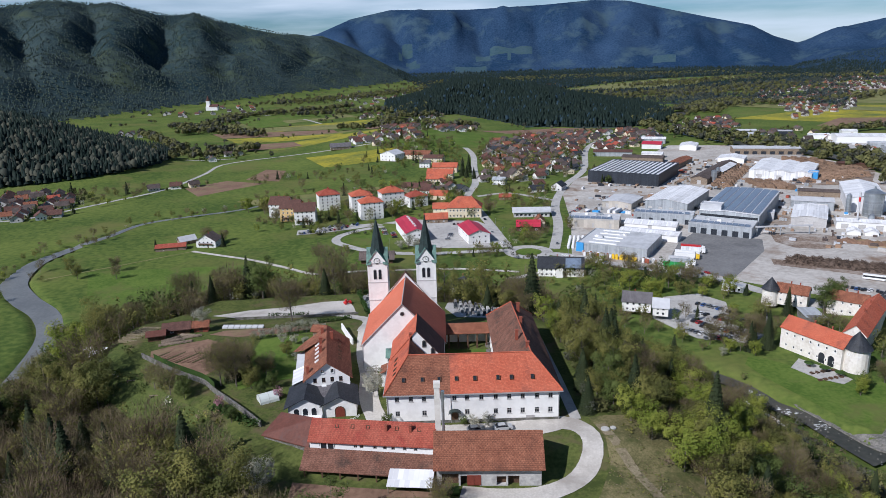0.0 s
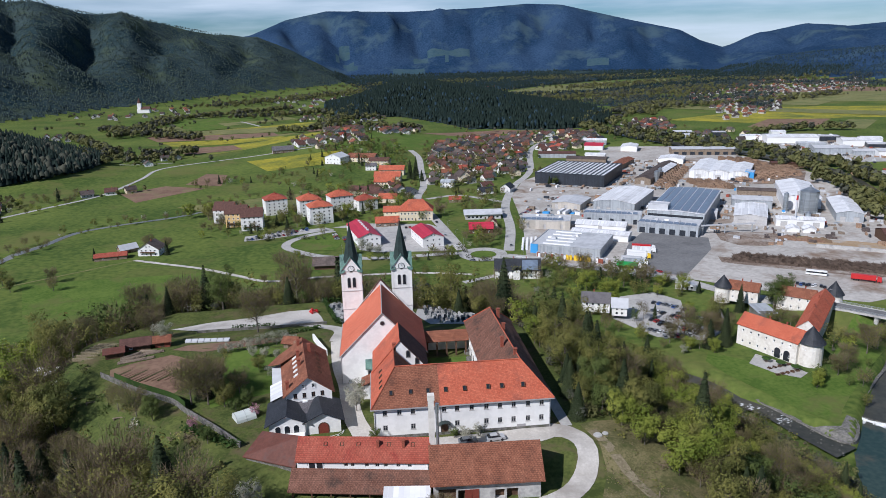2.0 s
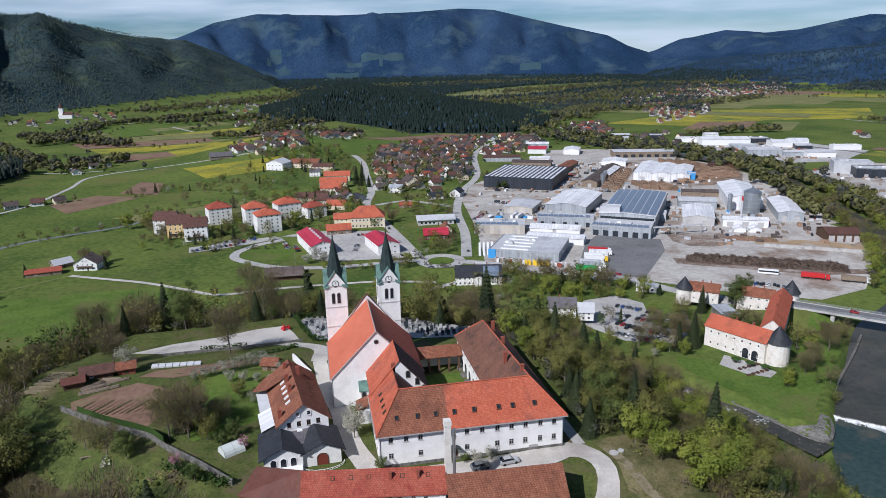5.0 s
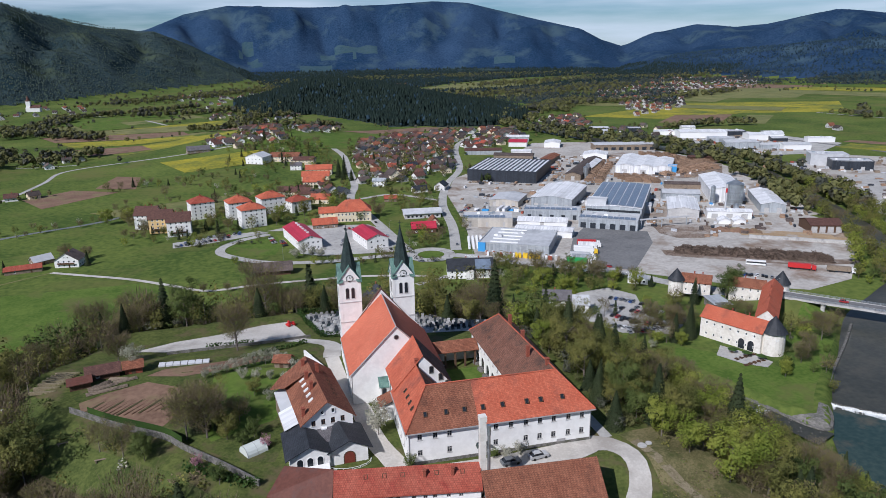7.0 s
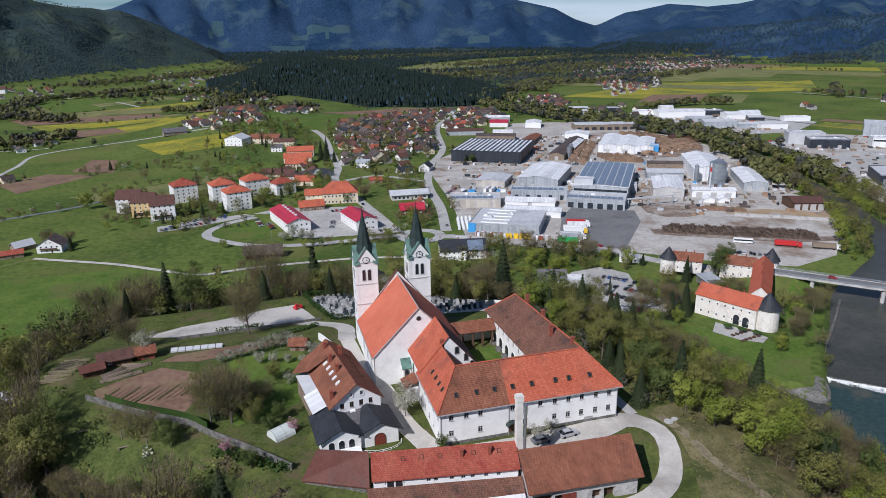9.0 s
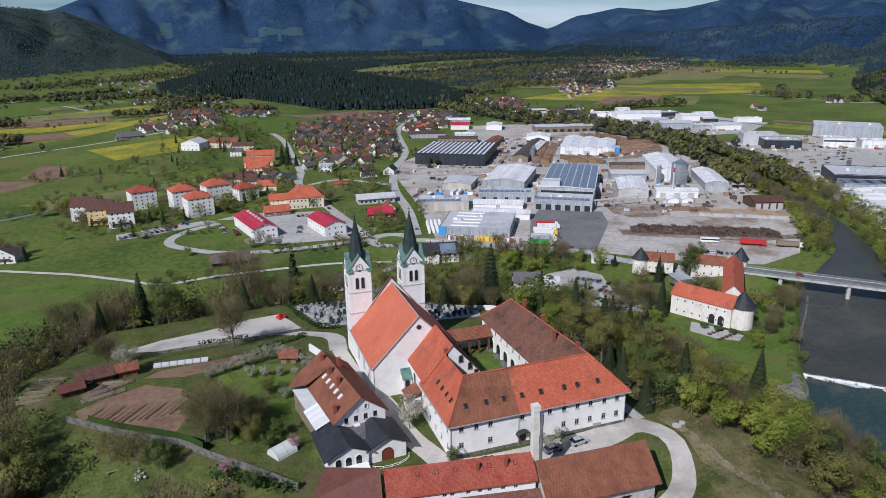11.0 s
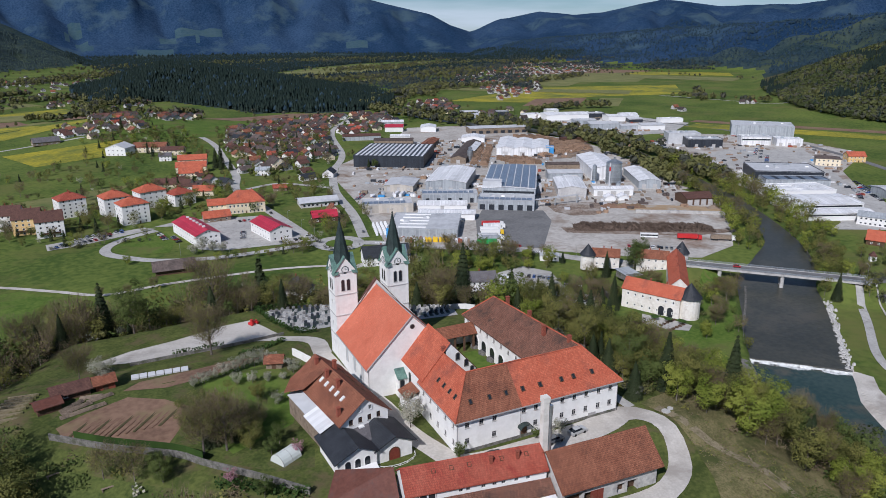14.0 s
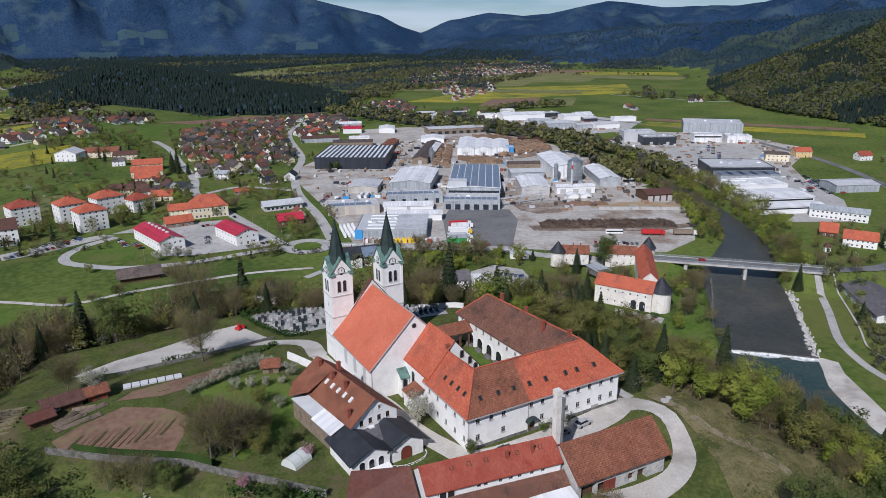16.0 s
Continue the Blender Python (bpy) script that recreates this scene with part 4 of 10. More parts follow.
def far_window(parent, x, y, z, rot, w, h, gm="glass", fm="white"):
    """A window seen from far off: frame and pane in one mesh, set in its opening."""
    key = ("far", round(w, 2), round(h, 2), gm, fm)
    if key not in _cache:
        o, i, d = [(-w / 2 - .1, -.1), (w / 2 + .1, -.1), (w / 2 + .1, h + .1), (-w / 2 - .1, h + .1)], [(-w / 2 + .05, .05), (w / 2 - .05, .05), (w / 2 - .05, h - .05), (-w / 2 + .05, h - .05)], .12
        v = [(a, -.04, b) for a, b in o] + [(a, -.04, b) for a, b in i] + [(a, d, b) for a, b in i]
        f = [(k, (k + 1) % 4, 4 + (k + 1) % 4, 4 + k) for k in range(4)] + [(4 + k, 4 + (k + 1) % 4, 8 + (k + 1) % 4, 8 + k) for k in range(4)] + [(8, 9, 10, 11)]
        _cache[key] = fast_mesh("window", np.array(v, float), np.array(f), [M[gm], M[fm]], np.array([1] * 8 + [0]))
    return part("window", _cache[key], None, parent, "", (x, y, z), rot)


def arch_pts(w, h, n=8):
    r = w / 2
    return [(-r, 0), (r, 0)] + [(r * math.cos(a), h - r + r * math.sin(a)) for a in np.linspace(0, math.pi, n)]


def arched(parent, x, y, z, rot, w, h, gm="glass", fm="stone", name="window", ring=0.18):
    """A round-headed window or door with a proud surround."""
    key = ("arch", round(w, 2), round(h, 2), gm, fm, name)
    if key not in _cache:
        p, f = Geo(), Geo()
        q = arch_pts(w, h)
        p.face([(a, -0.03, b) for a, b in q])
        p.face([(a, 0.1, b) for a, b in q[::-1]])
        o = [(a * (1 + 2 * ring / w), b * (1 + ring / h) if b > 0 else b) for a, b in q]
        for i in range(1, len(q)):
            j = (i + 1) % len(q)
            f.face([(o[i][0], -0.08, o[i][1]), (o[j][0], -0.08, o[j][1]), (q[j][0], -0.08, q[j][1]), (q[i][0], -0.08, q[i][1])][::-1])
            f.face([(o[i][0], 0.02, o[i][1]), (o[j][0], 0.02, o[j][1]), (o[j][0], -0.08, o[j][1]), (o[i][0], -0.08, o[i][1])][::-1])
            f.face([(q[i][0], -0.08, q[i][1]), (q[j][0], -0.08, q[j][1]), (q[j][0], 0.02, q[j][1]), (q[i][0], 0.02, q[i][1])][::-1])
        f.box(-w / 2 - ring, w / 2 + ring, -0.12, 0.02, -0.15, 0)
        _cache[key] = (f.mesh("surround", M[fm]), p.mesh("pane", M[gm]))
    a, b = _cache[key]
    ob = part(name, a, None, parent, "", (x, y, z), rot)
    part("pane" if name == "window" else "leaf", b, None, ob)
    return ob


def facade(g, parent, x0, y0, x1, y1, z0, z1, wins=(), bars=1, fm="white", gm="glass", far=False, mi=0, sill=True):
    """A wall with sunk windows (u, v, w, h): u along the wall, v over its foot."""
    ln, rot = math.hypot(x1 - x0, y1 - y0), math.degrees(math.atan2(y1 - y0, x1 - x0))
    ok = [q for q in wins if q[0] - q[2] / 2 > 0.1 and q[0] + q[2] / 2 < ln - 0.1 and q[1] + q[3] < z1 - z0 - 0.05]
    g.wall(x0, y0, x1, y1, z0, z1, [(u - w / 2, u + w / 2, v, v + h) for u, v, w, h in ok], 0.22, mi)
    ox, oy, oz = g.o
    for u, v, w, h in ok:
        x, y = x0 + (x1 - x0) * u / ln - ox, y0 + (y1 - y0) * u / ln - oy
        if far == "sunk":
            rx, ry = (x1 - x0) / ln, (y1 - y0) / ln
            q = [(x + ox + rx * a - ry * .18, y + oy + ry * a + rx * .18, z0 + v + b) for a, b in ((-w / 2, 0), (w / 2, 0), (w / 2, h), (-w / 2, h))]
            g.face(q, 1)
        elif far:
            far_window(parent, x, y, z0 + v - oz, rot, w, h, gm, fm)
        else:
            window(parent, x, y, z0 + v - oz, rot, w, h, bars, fm, gm, sill)


def spread(n, ln, v, w, h, pad=1.2):
    return [] if n < 1 else [(pad + (ln - 2 * pad) * (i + 0.5) / n, v, w, h) for i in range(n)]


def chimney(parent, x, y, z0, z1, s=0.6, mat="clay"):
    g = Geo()
    g.box(-s / 2, s / 2, -s / 2, s / 2, 0, z1 - z0)
    g.box(-s / 2 - 0.1, s / 2 + 0.1, -s / 2 - 0.1, s / 2 + 0.1, z1 - z0, z1 - z0 + 0.15)
    return part("chimney", g, M[mat], parent, "", (x, y, z0))


def gable_roof(w, d, h, rise, over=0.5, axis="y", t=0.22, verge=None):
    """Two slabs over a body w by d, ridge along axis."""
    g = Geo()
    v = over if verge is None else verge
    if axis == "y":
        k = rise / (w / 2)
        e, zr = w / 2 + over, h + rise
        g.slab([(-e, -d / 2 - v, h - k * over), (0, -d / 2 - v, zr), (0, d / 2 + v, zr), (-e, d / 2 + v, h - k * over)], t)
        g.slab([(0, -d / 2 - v, zr), (e, -d / 2 - v, h - k * over), (e, d / 2 + v, h - k * over), (0, d / 2 + v, zr)], t)
    else:
        k = rise / (d / 2)
        e, zr = d / 2 + over, h + rise
        g.slab([(-w / 2 - v, -e, h - k * over), (w / 2 + v, -e, h - k * over), (w / 2 + v, 0, zr), (-w / 2 - v, 0, zr)], t)
        g.slab([(-w / 2 - v, 0, zr), (w / 2 + v, 0, zr), (w / 2 + v, e, h - k * over), (-w / 2 - v, e, h - k * over)], t)
    return g


def hip_roof(w, d, h, rise, over=0.5, t=0.22):
    g = Geo()
    a, b = w / 2 + over, d / 2 + over
    z0 = h - over * rise / (min(w, d) / 2)
    zr = h + rise
    if w >= d:
        r = w / 2 - d / 2
        g.slab([(-a, -b, z0), (a, -b, z0), (r, 0, zr), (-r, 0, zr)], t)
        g.slab([(a, b, z0), (-a, b, z0), (-r, 0, zr), (r, 0, zr)], t)
        g.slab([(a, -b, z0), (a, b, z0), (r, 0, zr)], t)
        g.slab([(-a, b, z0), (-a, -b, z0), (-r, 0, zr)], t)
    else:
        r = d / 2 - w / 2
        g.slab([(a, -b, z0), (a, b, z0), (0, r, zr), (0, -r, zr)], t)
        g.slab([(-a, b, z0), (-a, -b, z0), (0, -r, zr), (0, r, zr)], t)
        g.slab([(-a, -b, z0), (a, -b, z0), (0, -r, zr)], t)
        g.slab([(a, b, z0), (-a, b, z0), (0, r, zr)], t)
    return g


def house(name, label, x, y, rot, w, d, h, rise, roof="gable", axis="y", wm="render", rm="brownred", floors=2, nx=3, ny=3, ws=(1.1, 1.3), chim=1, over=0.6, near=False,
          z=None, category="house", group="", fm="white", door="door", base=1.2, balcony=False, sunk=False):
    """A house: walls with sunk windows, roof, door, chimney. Local x along its front (-y side)."""
    z = height(x, y) if z is None else z
    if label and len(label.split()) < 4:
        label += " in the valley town"
    root = thing(name, x, y, z - 0.1, rot, label, category, group)
    g = Geo()
    fh = h / floors
    rows = lambda n, ln: [q for k in range(floors) for q in spread(n, ln, base + k * fh - (0.3 if floors > 1 else 0.1), *ws)]
    front = rows(nx, w)
    if door and nx:
        front = [q for i, q in enumerate(front) if i != nx // 2]
    facade(g, root, -w / 2, -d / 2, w / 2, -d / 2, 0, h, front, far="sunk" if sunk else not near, fm=fm)
    facade(g, root, w / 2, -d / 2, w / 2, d / 2, 0, h, rows(ny, d), far="sunk" if sunk else not near, fm=fm)
    facade(g, root, w / 2, d / 2, -w / 2, d / 2, 0, h, rows(nx, w), far="sunk" if sunk else not near, fm=fm)
    facade(g, root, -w / 2, d / 2, -w / 2, -d / 2, 0, h, rows(ny, d), far="sunk" if sunk else not near, fm=fm)
    if roof == "gable":
        if axis == "y":
            g.face([(-w / 2, -d / 2, h), (w / 2, -d / 2, h), (0, -d / 2, h + rise - 0.1)])
            g.face([(w / 2, d / 2, h), (-w / 2, d / 2, h), (0, d / 2, h + rise - 0.1)])
            if rise > 3 and not sunk:
                for u in (-1, 1):
                    far_window(root, u * min(1.2, w / 8), -d / 2 - 0.12, h + rise * 0.25, 0, ws[0] * 0.8, ws[1] * 0.8)
        else:
            g.face([(w / 2, -d / 2, h), (w / 2, d / 2, h), (w / 2, 0, h + rise - 0.1)])
            g.face([(-w / 2, d / 2, h), (-w / 2, -d / 2, h), (-w / 2, 0, h + rise - 0.1)])
        rg = gable_roof(w, d, h, rise, over, axis)
    elif roof == "hip":
        rg = hip_roof(w, d, h, rise, over)
    else:
        rg = Geo()
        rg.box(-w / 2 - 0.15, w / 2 + 0.15, -d / 2 - 0.15, d / 2 + 0.15, h, h + 0.4)
    part("wall", g, [M[wm], M["glass"]], root)
    part("roof", rg, M[rm], root)
    if door:
        dg = Geo()
        dg.box(-0.55, 0.55, -0.06, 0.1, 0, 2.1)
        part("door", dg, M["darkwood"], root, "", (0 if nx % 2 or not nx else spread(nx, w, 0, 1, 1)[nx // 2][0] - w / 2, -d / 2, 0.1))
    for i in range(chim):
        cx, cy = (0.6, (i - 0.3) * d * 0.28) if axis == "y" else ((i - 0.3) * w * 0.28, 0.6)
        if roof != "flat":
            chimney(root, cx, cy, h + rise * 0.6, h + rise + 0.9)
    if balcony:
        bg_ = Geo()
        bg_.box(-w * 0.35, w * 0.35, -d / 2 - 1.2, -d / 2 - 0.02, fh - 0.15, fh).box(-w * 0.35, w * 0.35, -d / 2 - 1.2, -d / 2 - 1.1, fh, fh + 1)
        part("balcony", bg_, M["darkwood"], root)
    return root


# ---- the monastery ----
O = (6, 155, 39.0)
mona = thing("monastery", *O, label="white plastered monastery wings with orange-red tiled roofs round a court", category="monastery")
g = Geo(O)
XW, XE, YS = -14.5, 26.5, 149.3
E_, B_ = 47.3, 38.6
south = []
for x in (-12.0, -8.7, -5.6, 1.6, 4.6, 8.0, 11.4, 14.6, 17.8, 21.2, 24.4):
    south.append((x - XW, 6.35, 1.0, 1.3))
for x in (-12.0, -5.6, 4.6, 11.4, 14.6, 17.8, 21.2, 24.4):
    south.append((x - XW, 2.6, 1.05, 1.35))
facade(g, mona, XW, YS, XE, YS, B_, E_, south, fm="frame")
facade(g, mona, XE, YS, 25.9, 200, B_, E_ - 0.5, [(3 + 3.6 * i, v, 1.0, 1.3) for i in range(13) for v in (2.6, 6.0)], fm="frame")
facade(g, mona, 25.9, 200, 13.2, 200, B_, E_ - 0.8, [(2 + 3.2 * i, 5.6, 1.0, 1.3) for i in range(4)], fm="frame")
facade(g, mona, 13.2, 200, 13.2, 163, B_, E_ - 0.8, [(2 + 3.7 * i, 6.0, 0.9, 1.1) for i in range(10)], fm="frame")
facade(g, mona, 13.2, 163, -4, 163, B_, E_, [(2 + 3.4 * i, v, 1.0, 1.3) for i in range(5) for v in (2.6, 6.2)], fm="frame")
facade(g, mona, -4, 163, -4, 168, B_, E_, fm="frame")
facade(g, mona, XW, 168, XW, YS, B_, E_, [(2 + 3.8 * i, v, 0.95, 1.25) for i in range(5) for v in (2.4, 6.2)], fm="frame")
part("wall", g, M["plaster"], mona, "white lime-plastered walls")
# open arcade arches: dark panes stand in for the shade behind them
for i in range(7):
    y = 165.5 + 4.6 * i
    arched(mona, 13.2 - O[0], y - O[1], 0.2, -90, 2.5, 3.6, "glass", "plaster", ring=0.3)
    gb = Geo()
    gb.tube((0, 0, 0), (0, 0, 1.0), 1.25, 1.25, 12)
    part("parapet", gb, M["stone"], mona, "", (12.9 - O[0], y - O[1], 0))
# plinth and ledge along the foot of the south front
pl = Geo(O)
pl.box(XW - 0.12, XE + 0.12, YS - 0.14, YS - 0.02, B_, 39.9)
part("plinth", pl, M["stone"], mona)
# roofs
rs = Geo(O)
eS, rW, rE = 47.15, (-9.3, 155.5, 54.2), (20.6, 156.0, 53.9)
rs.slab([(XW - 0.6, 148.6, eS), (0.7, 148.6, eS), (0.7, 155.7, 54.07), rW], 0.25)
part("roof", rs, M["brownred"], mona, "weathered brown-red tiled slope")
rs = Geo(O)
rs.slab([(0.7, 148.6, eS), (XE + 0.7, 148.6, eS), rE, (0.7, 155.7, 54.07)], 0.25)
rs.slab([(XW - 0.6, 168.2, eS), (XW - 0.6, 148.6, eS), rW, (-9.3, 168.2, 53.7)], 0.25)
part("roof", rs, M["orange"], mona, "bright orange tiled slope")
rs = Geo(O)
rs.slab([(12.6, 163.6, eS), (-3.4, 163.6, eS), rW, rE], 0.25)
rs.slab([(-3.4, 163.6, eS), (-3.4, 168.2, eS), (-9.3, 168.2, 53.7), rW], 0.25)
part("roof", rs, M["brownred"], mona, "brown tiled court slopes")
rs = Geo(O)
rs.slab([(XE + 0.7, 148.6, eS), (26.6, 200.6, 46.2), (19.6, 194.9, 52.5), rE], 0.25)
rs.slab([(26.6, 200.6, 46.2), (12.6, 200.6, 46.2), (19.6, 194.9, 52.5)], 0.25)
rs.slab([(12.6, 200.6, 46.2), (12.6, 163.6, eS), rE, (19.6, 194.9, 52.5)], 0.25)
part("roof", rs, M["oldtile"], mona, "dark weathered brown tiled east wing roof")
# ridge tiles and gutters
rt = Geo(O)
for p, q in ((rW, rE), (rW, (-9.3, 168.2, 53.7)), (rE, (19.6, 194.9, 52.5)), (rW, (XW - 0.6, 148.6, eS)), (rE, (XE + 0.7, 148.6, eS)), ((19.6, 194.9, 52.5), (26.6, 200.6, 46.2)), ((19.6, 194.9, 52.5), (12.6, 200.6, 46.2))):
    rt.tube((p[0], p[1], p[2] + 0.05), (q[0], q[1], q[2] + 0.05), 0.17, 0.17, 6)
part("ridge_tiles", rt, M["orange"], mona)
gt = Geo(O)
gt.box(XW - 0.7, XE + 0.8, 148.42, 148.6, eS - 0.32, eS - 0.12).box(XW - 0.78, XW - 0.6, 148.5, 168, eS - 0.32, eS - 0.12)
for x in (XW + 0.15, 0.7, XE - 0.2):
    gt.tube((x, YS - 0.12, B_), (x, YS - 0.12, eS - 0.2), 0.07, 0.07, 6)
part("gutter", gt, M["frame"], mona)


def roof_light(parent, o, p, along_, up_, w=0.62, h=0.95, fm="darkwood", gm="glass"):
    """A dark roof window lying on a slope at p."""
    a, u = Vector(along_).normalized(), Vector(up_).normalized()
    n = a.cross(u)
    P = lambda i, j, k: Vector(p) - Vector(o) + a * i + u * j + n * k
    f, q = Geo(), Geo()
    for i0, i1, j0, j1 in ((-w / 2 - .1, -w / 2, 0, h), (w / 2, w / 2 + .1, 0, h), (-w / 2 - .1, w / 2 + .1, -.1, 0), (-w / 2 - .1, w / 2 + .1, h, h + .1)):
        c = [(i0, j0), (i1, j0), (i1, j1), (i0, j1)]
        f.face([P(i, j, .22) for i, j in c])
        for (i, j), (k, l) in zip(c, c[1:] + c[:1]):
            f.face([P(i, j, -.1), P(k, l, -.1), P(k, l, .22), P(i, j, .22)])
    q.face([P(-w / 2, 0, .1), P(w / 2, 0, .1), P(w / 2, h, .1), P(-w / 2, h, .1)])
    ob = part("roof_window", f, M[fm], parent)
    part("pane", q, M[gm], ob)


sl = (0, 6.9, 6.95)
for x in (-10.4, -5.9, -1.9, 2.2, 6.6, 12.1, 15.3, 20.3):
    roof_light(mona, O, (x, 148.6 + 2.2, eS + 2.22), (1, 0, 0), sl)
for y in (153.6, 156.2, 159.0, 161.8):
    roof_light(mona, O, (XW - 0.6 + 2.2, y, eS + 2.6), (0, -1, 0), (6, 0, 6.9))
for x, y, z0, z1 in ((21.2, 190, 51, 53.8), (20.6, 178, 51.5, 54.2), (18.4, 168, 52, 54.6), (20.2, 160, 52.6, 54.8), (-9.0, 167, 52.8, 55.0)):
    chimney(mona, x - O[0], y - O[1], z0 - O[2], z1 - O[2], 0.8)
# door with a little vaulted hood
arched(mona, 1.6 - O[0], YS - O[1], 0.35, 0, 1.5, 2.5, "darkwood", "stone", "door")
hd = Geo(O)
for i in range(6):
    a0, a1 = math.pi * i / 6, math.pi * (i + 1) / 6
    hd.slab([(1.6 + 1.5 * math.cos(a1), YS - 1.5, 41.9 + 0.9 * math.sin(a1)), (1.6 + 1.5 * math.cos(a1), YS, 41.9 + 0.9 * math.sin(a1)), (1.6 + 1.5 * math.cos(a0), YS, 41.9 + 0.9 * math.sin(a0)), (1.6 + 1.5 * math.cos(a0), YS - 1.5, 41.9 + 0.9 * math.sin(a0))], 0.12)
part("hood", hd, M["spire"], mona)
cb = Geo(O)
cb.box(18.6, 20.6, YS - 0.1, YS + 0.1, 39.3, 40.5)
part("cellar_door", cb, M["frame"], mona)
# cloister walk between church and east wing
ck = thing("cloister_walk", 6.5, 195, 39, label="low open cloister walk with a brown tiled roof", category="cloister")
g = Geo((6.5, 195, 39))
g.slab([(-0.6, 192.0, 44.0), (13.0, 192.0, 44.0), (13.0, 195, 46.2), (-0.6, 195, 46.2)], 0.25)
g.slab([(13.0, 198.0, 44.0), (-0.6, 198.0, 44.0), (-0.6, 195, 46.2), (13.0, 195, 46.2)], 0.25)
part("roof", g, M["brownred"], ck)
g = Geo((6.5, 195, 39))
g.box(-0.6, 13.1, 197, 197.4, 38.8, 43.8)
part("wall", g, M["plaster"], ck)
for i in range(5):
    g = Geo()
    g.box(-0.25, 0.25, -0.25, 0.25, 0, 4.8)
    part("post", g, M["darkwood"], ck, "", (-5.6 + 2.8 * i, -2.5, 0))

# ---- the church ----
O = (-12, 190, 39.0)
church = thing("church", *O, label="white twin-towered baroque church with a steep salmon-tiled nave roof", category="church")
XL, XR, YF, YB, EV, AP = -23.0, -0.4, 178.6, 202.8, 47.4, 58.7
XC = (XL + XR) / 2
g = Geo(O)
g.wall(XL, YF, XR, YF, B_, EV)
g.face([(XL, YF, EV), (XR, YF, EV), (XC, YF, AP)])
g.wall(XR, YF, XR, YB, B_, EV)
g.wall(XR, YB, XL, YB, B_, EV)
g.face([(XR, YB, EV), (XL, YB, EV), (XC, YB, AP + 1.4)])
g.wall(XL, YB, XL, YF, B_, EV)
part("nave_wall", g, M["plaster"], church, "bare white plastered nave walls")
for y in (183.0, 189.0, 195.0):
    arched(church, XL - O[0], y - O[1], 3.2, -90, 1.3, 4.2, "palemetal", "greywall", ring=0.22)
    arched(church, XR - O[0], y - O[1], 3.2, 90, 1.3, 4.2, "glass", "stone", ring=0.22)
oc = Geo()
oc.tube((0, 0.05, 0), (0, -0.12, 0), 0.62, 0.62, 14)
ob = part("oculus", oc, M["stone"], church, "", (XC - O[0], YF - O[1], 56.0 - O[2]))
oc = Geo()
oc.tube((0, 0.05, 0), (0, -0.15, 0), 0.45, 0.45, 14)
part("pane", oc, M["glass"], ob)
k = (AP - EV) / (XC - XL)
g = Geo(O)
g.slab([(XL - 0.5, YF - 0.15, EV - 0.5 * k), (XC, YF - 0.15, AP + 0.1), (XC, YB, AP + 0.1), (XL - 0.5, YB, EV - 0.5 * k)][::-1][::-1], 0.25)
part("roof", g, M["nave"], church, "salmon-red tiled slope")
g = Geo(O)
g.slab([(XC, YF - 0.15, AP + 0.1), (XR + 0.5, YF - 0.15, EV - 0.5 * k), (XR + 0.5, YB, EV - 0.5 * k), (XC, YB, AP + 0.1)], 0.25)
part("roof", g, M["nave"], church, "shaded salmon-red tiled slope")
g = Geo(O)
for a, b in (((XL - 0.55, YF - 0.25, EV - 0.5 * k), (XC, YF - 0.25, AP + 0.15)), ((XR + 0.55, YF - 0.25, EV - 0.5 * k), (XC, YF - 0.25, AP + 0.15)), ((XC, YF - 0.2, AP + 0.15), (XC, YB, AP + 0.15))):
    g.tube(a, b, 0.14, 0.14, 6)
g.tube((XL - 0.6, YF, EV - 0.65), (XL - 0.6, YB, EV - 0.65), 0.12, 0.12, 6)
g.tube((XL - 0.08, YF - 0.06, B_), (XL - 0.08, YF - 0.06, EV - 0.6), 0.08, 0.08, 6)
part("verge_flashing", g, M["frame"], church)
# gable between the towers
g = Geo(O)
g.slab([(XL + 4, YB - 0.1, EV + 4 * k), (XC, YB - 0.1, AP + 1.6), (XC, YB + 1.2, AP + 1.6), (XL + 4, YB + 1.2, EV + 4 * k)], 0.3)
g.slab([(XC, YB - 0.1, AP + 1.6), (XR - 4, YB - 0.1, EV + 4 * k), (XR - 4, YB + 1.2, EV + 4 * k), (XC, YB + 1.2, AP + 1.6)], 0.3)
part("gable_coping", g, M["darktile"], church, "dark sheet-metal gable coping")
# choir
CX, CH, CY0, CE, CA = -7.6, 6.6, 166.6, 48.6, 56.0
g = Geo(O)
g.wall(CX - CH, CY0, CX + CH, CY0, B_, CE)
g.face([(CX - CH, CY0, CE), (CX + CH, CY0, CE), (CX, CY0, CA)])
g.wall(CX + CH, CY0, CX + CH, YF, B_, CE)
g.wall(CX - CH, YF, CX - CH, CY0, B_, CE)
part("choir_wall", g, M["plaster"], church)
kk = (CA - CE) / CH
g = Geo(O)
g.slab([(CX - CH - 0.5, CY0 - 0.3, CE - 0.5 * kk), (CX, CY0 - 0.3, CA + 0.1), (CX, YF, CA + 0.1), (CX - CH - 0.5, YF, CE - 0.5 * kk)], 0.25)
part("choir_roof", g, M["orange"], church, "bright orange tiled choir slope")
g = Geo(O)
g.slab([(CX, CY0 - 0.3, CA + 0.1), (CX + CH + 0.5, CY0 - 0.3, CE - 0.5 * kk), (CX + CH + 0.5, YF, CE - 0.5 * kk), (CX, YF, CA + 0.1)], 0.25)
part("choir_roof", g, M["darktile"], church, "dark weathered choir slope")
for x, z in ((-5.6, 51.4), (-3.4, 49.4), (-1.9, 47.4)):
    arched(church, x - O[0], CY0 - O[1], z - O[2], 0, 0.8, 1.6)
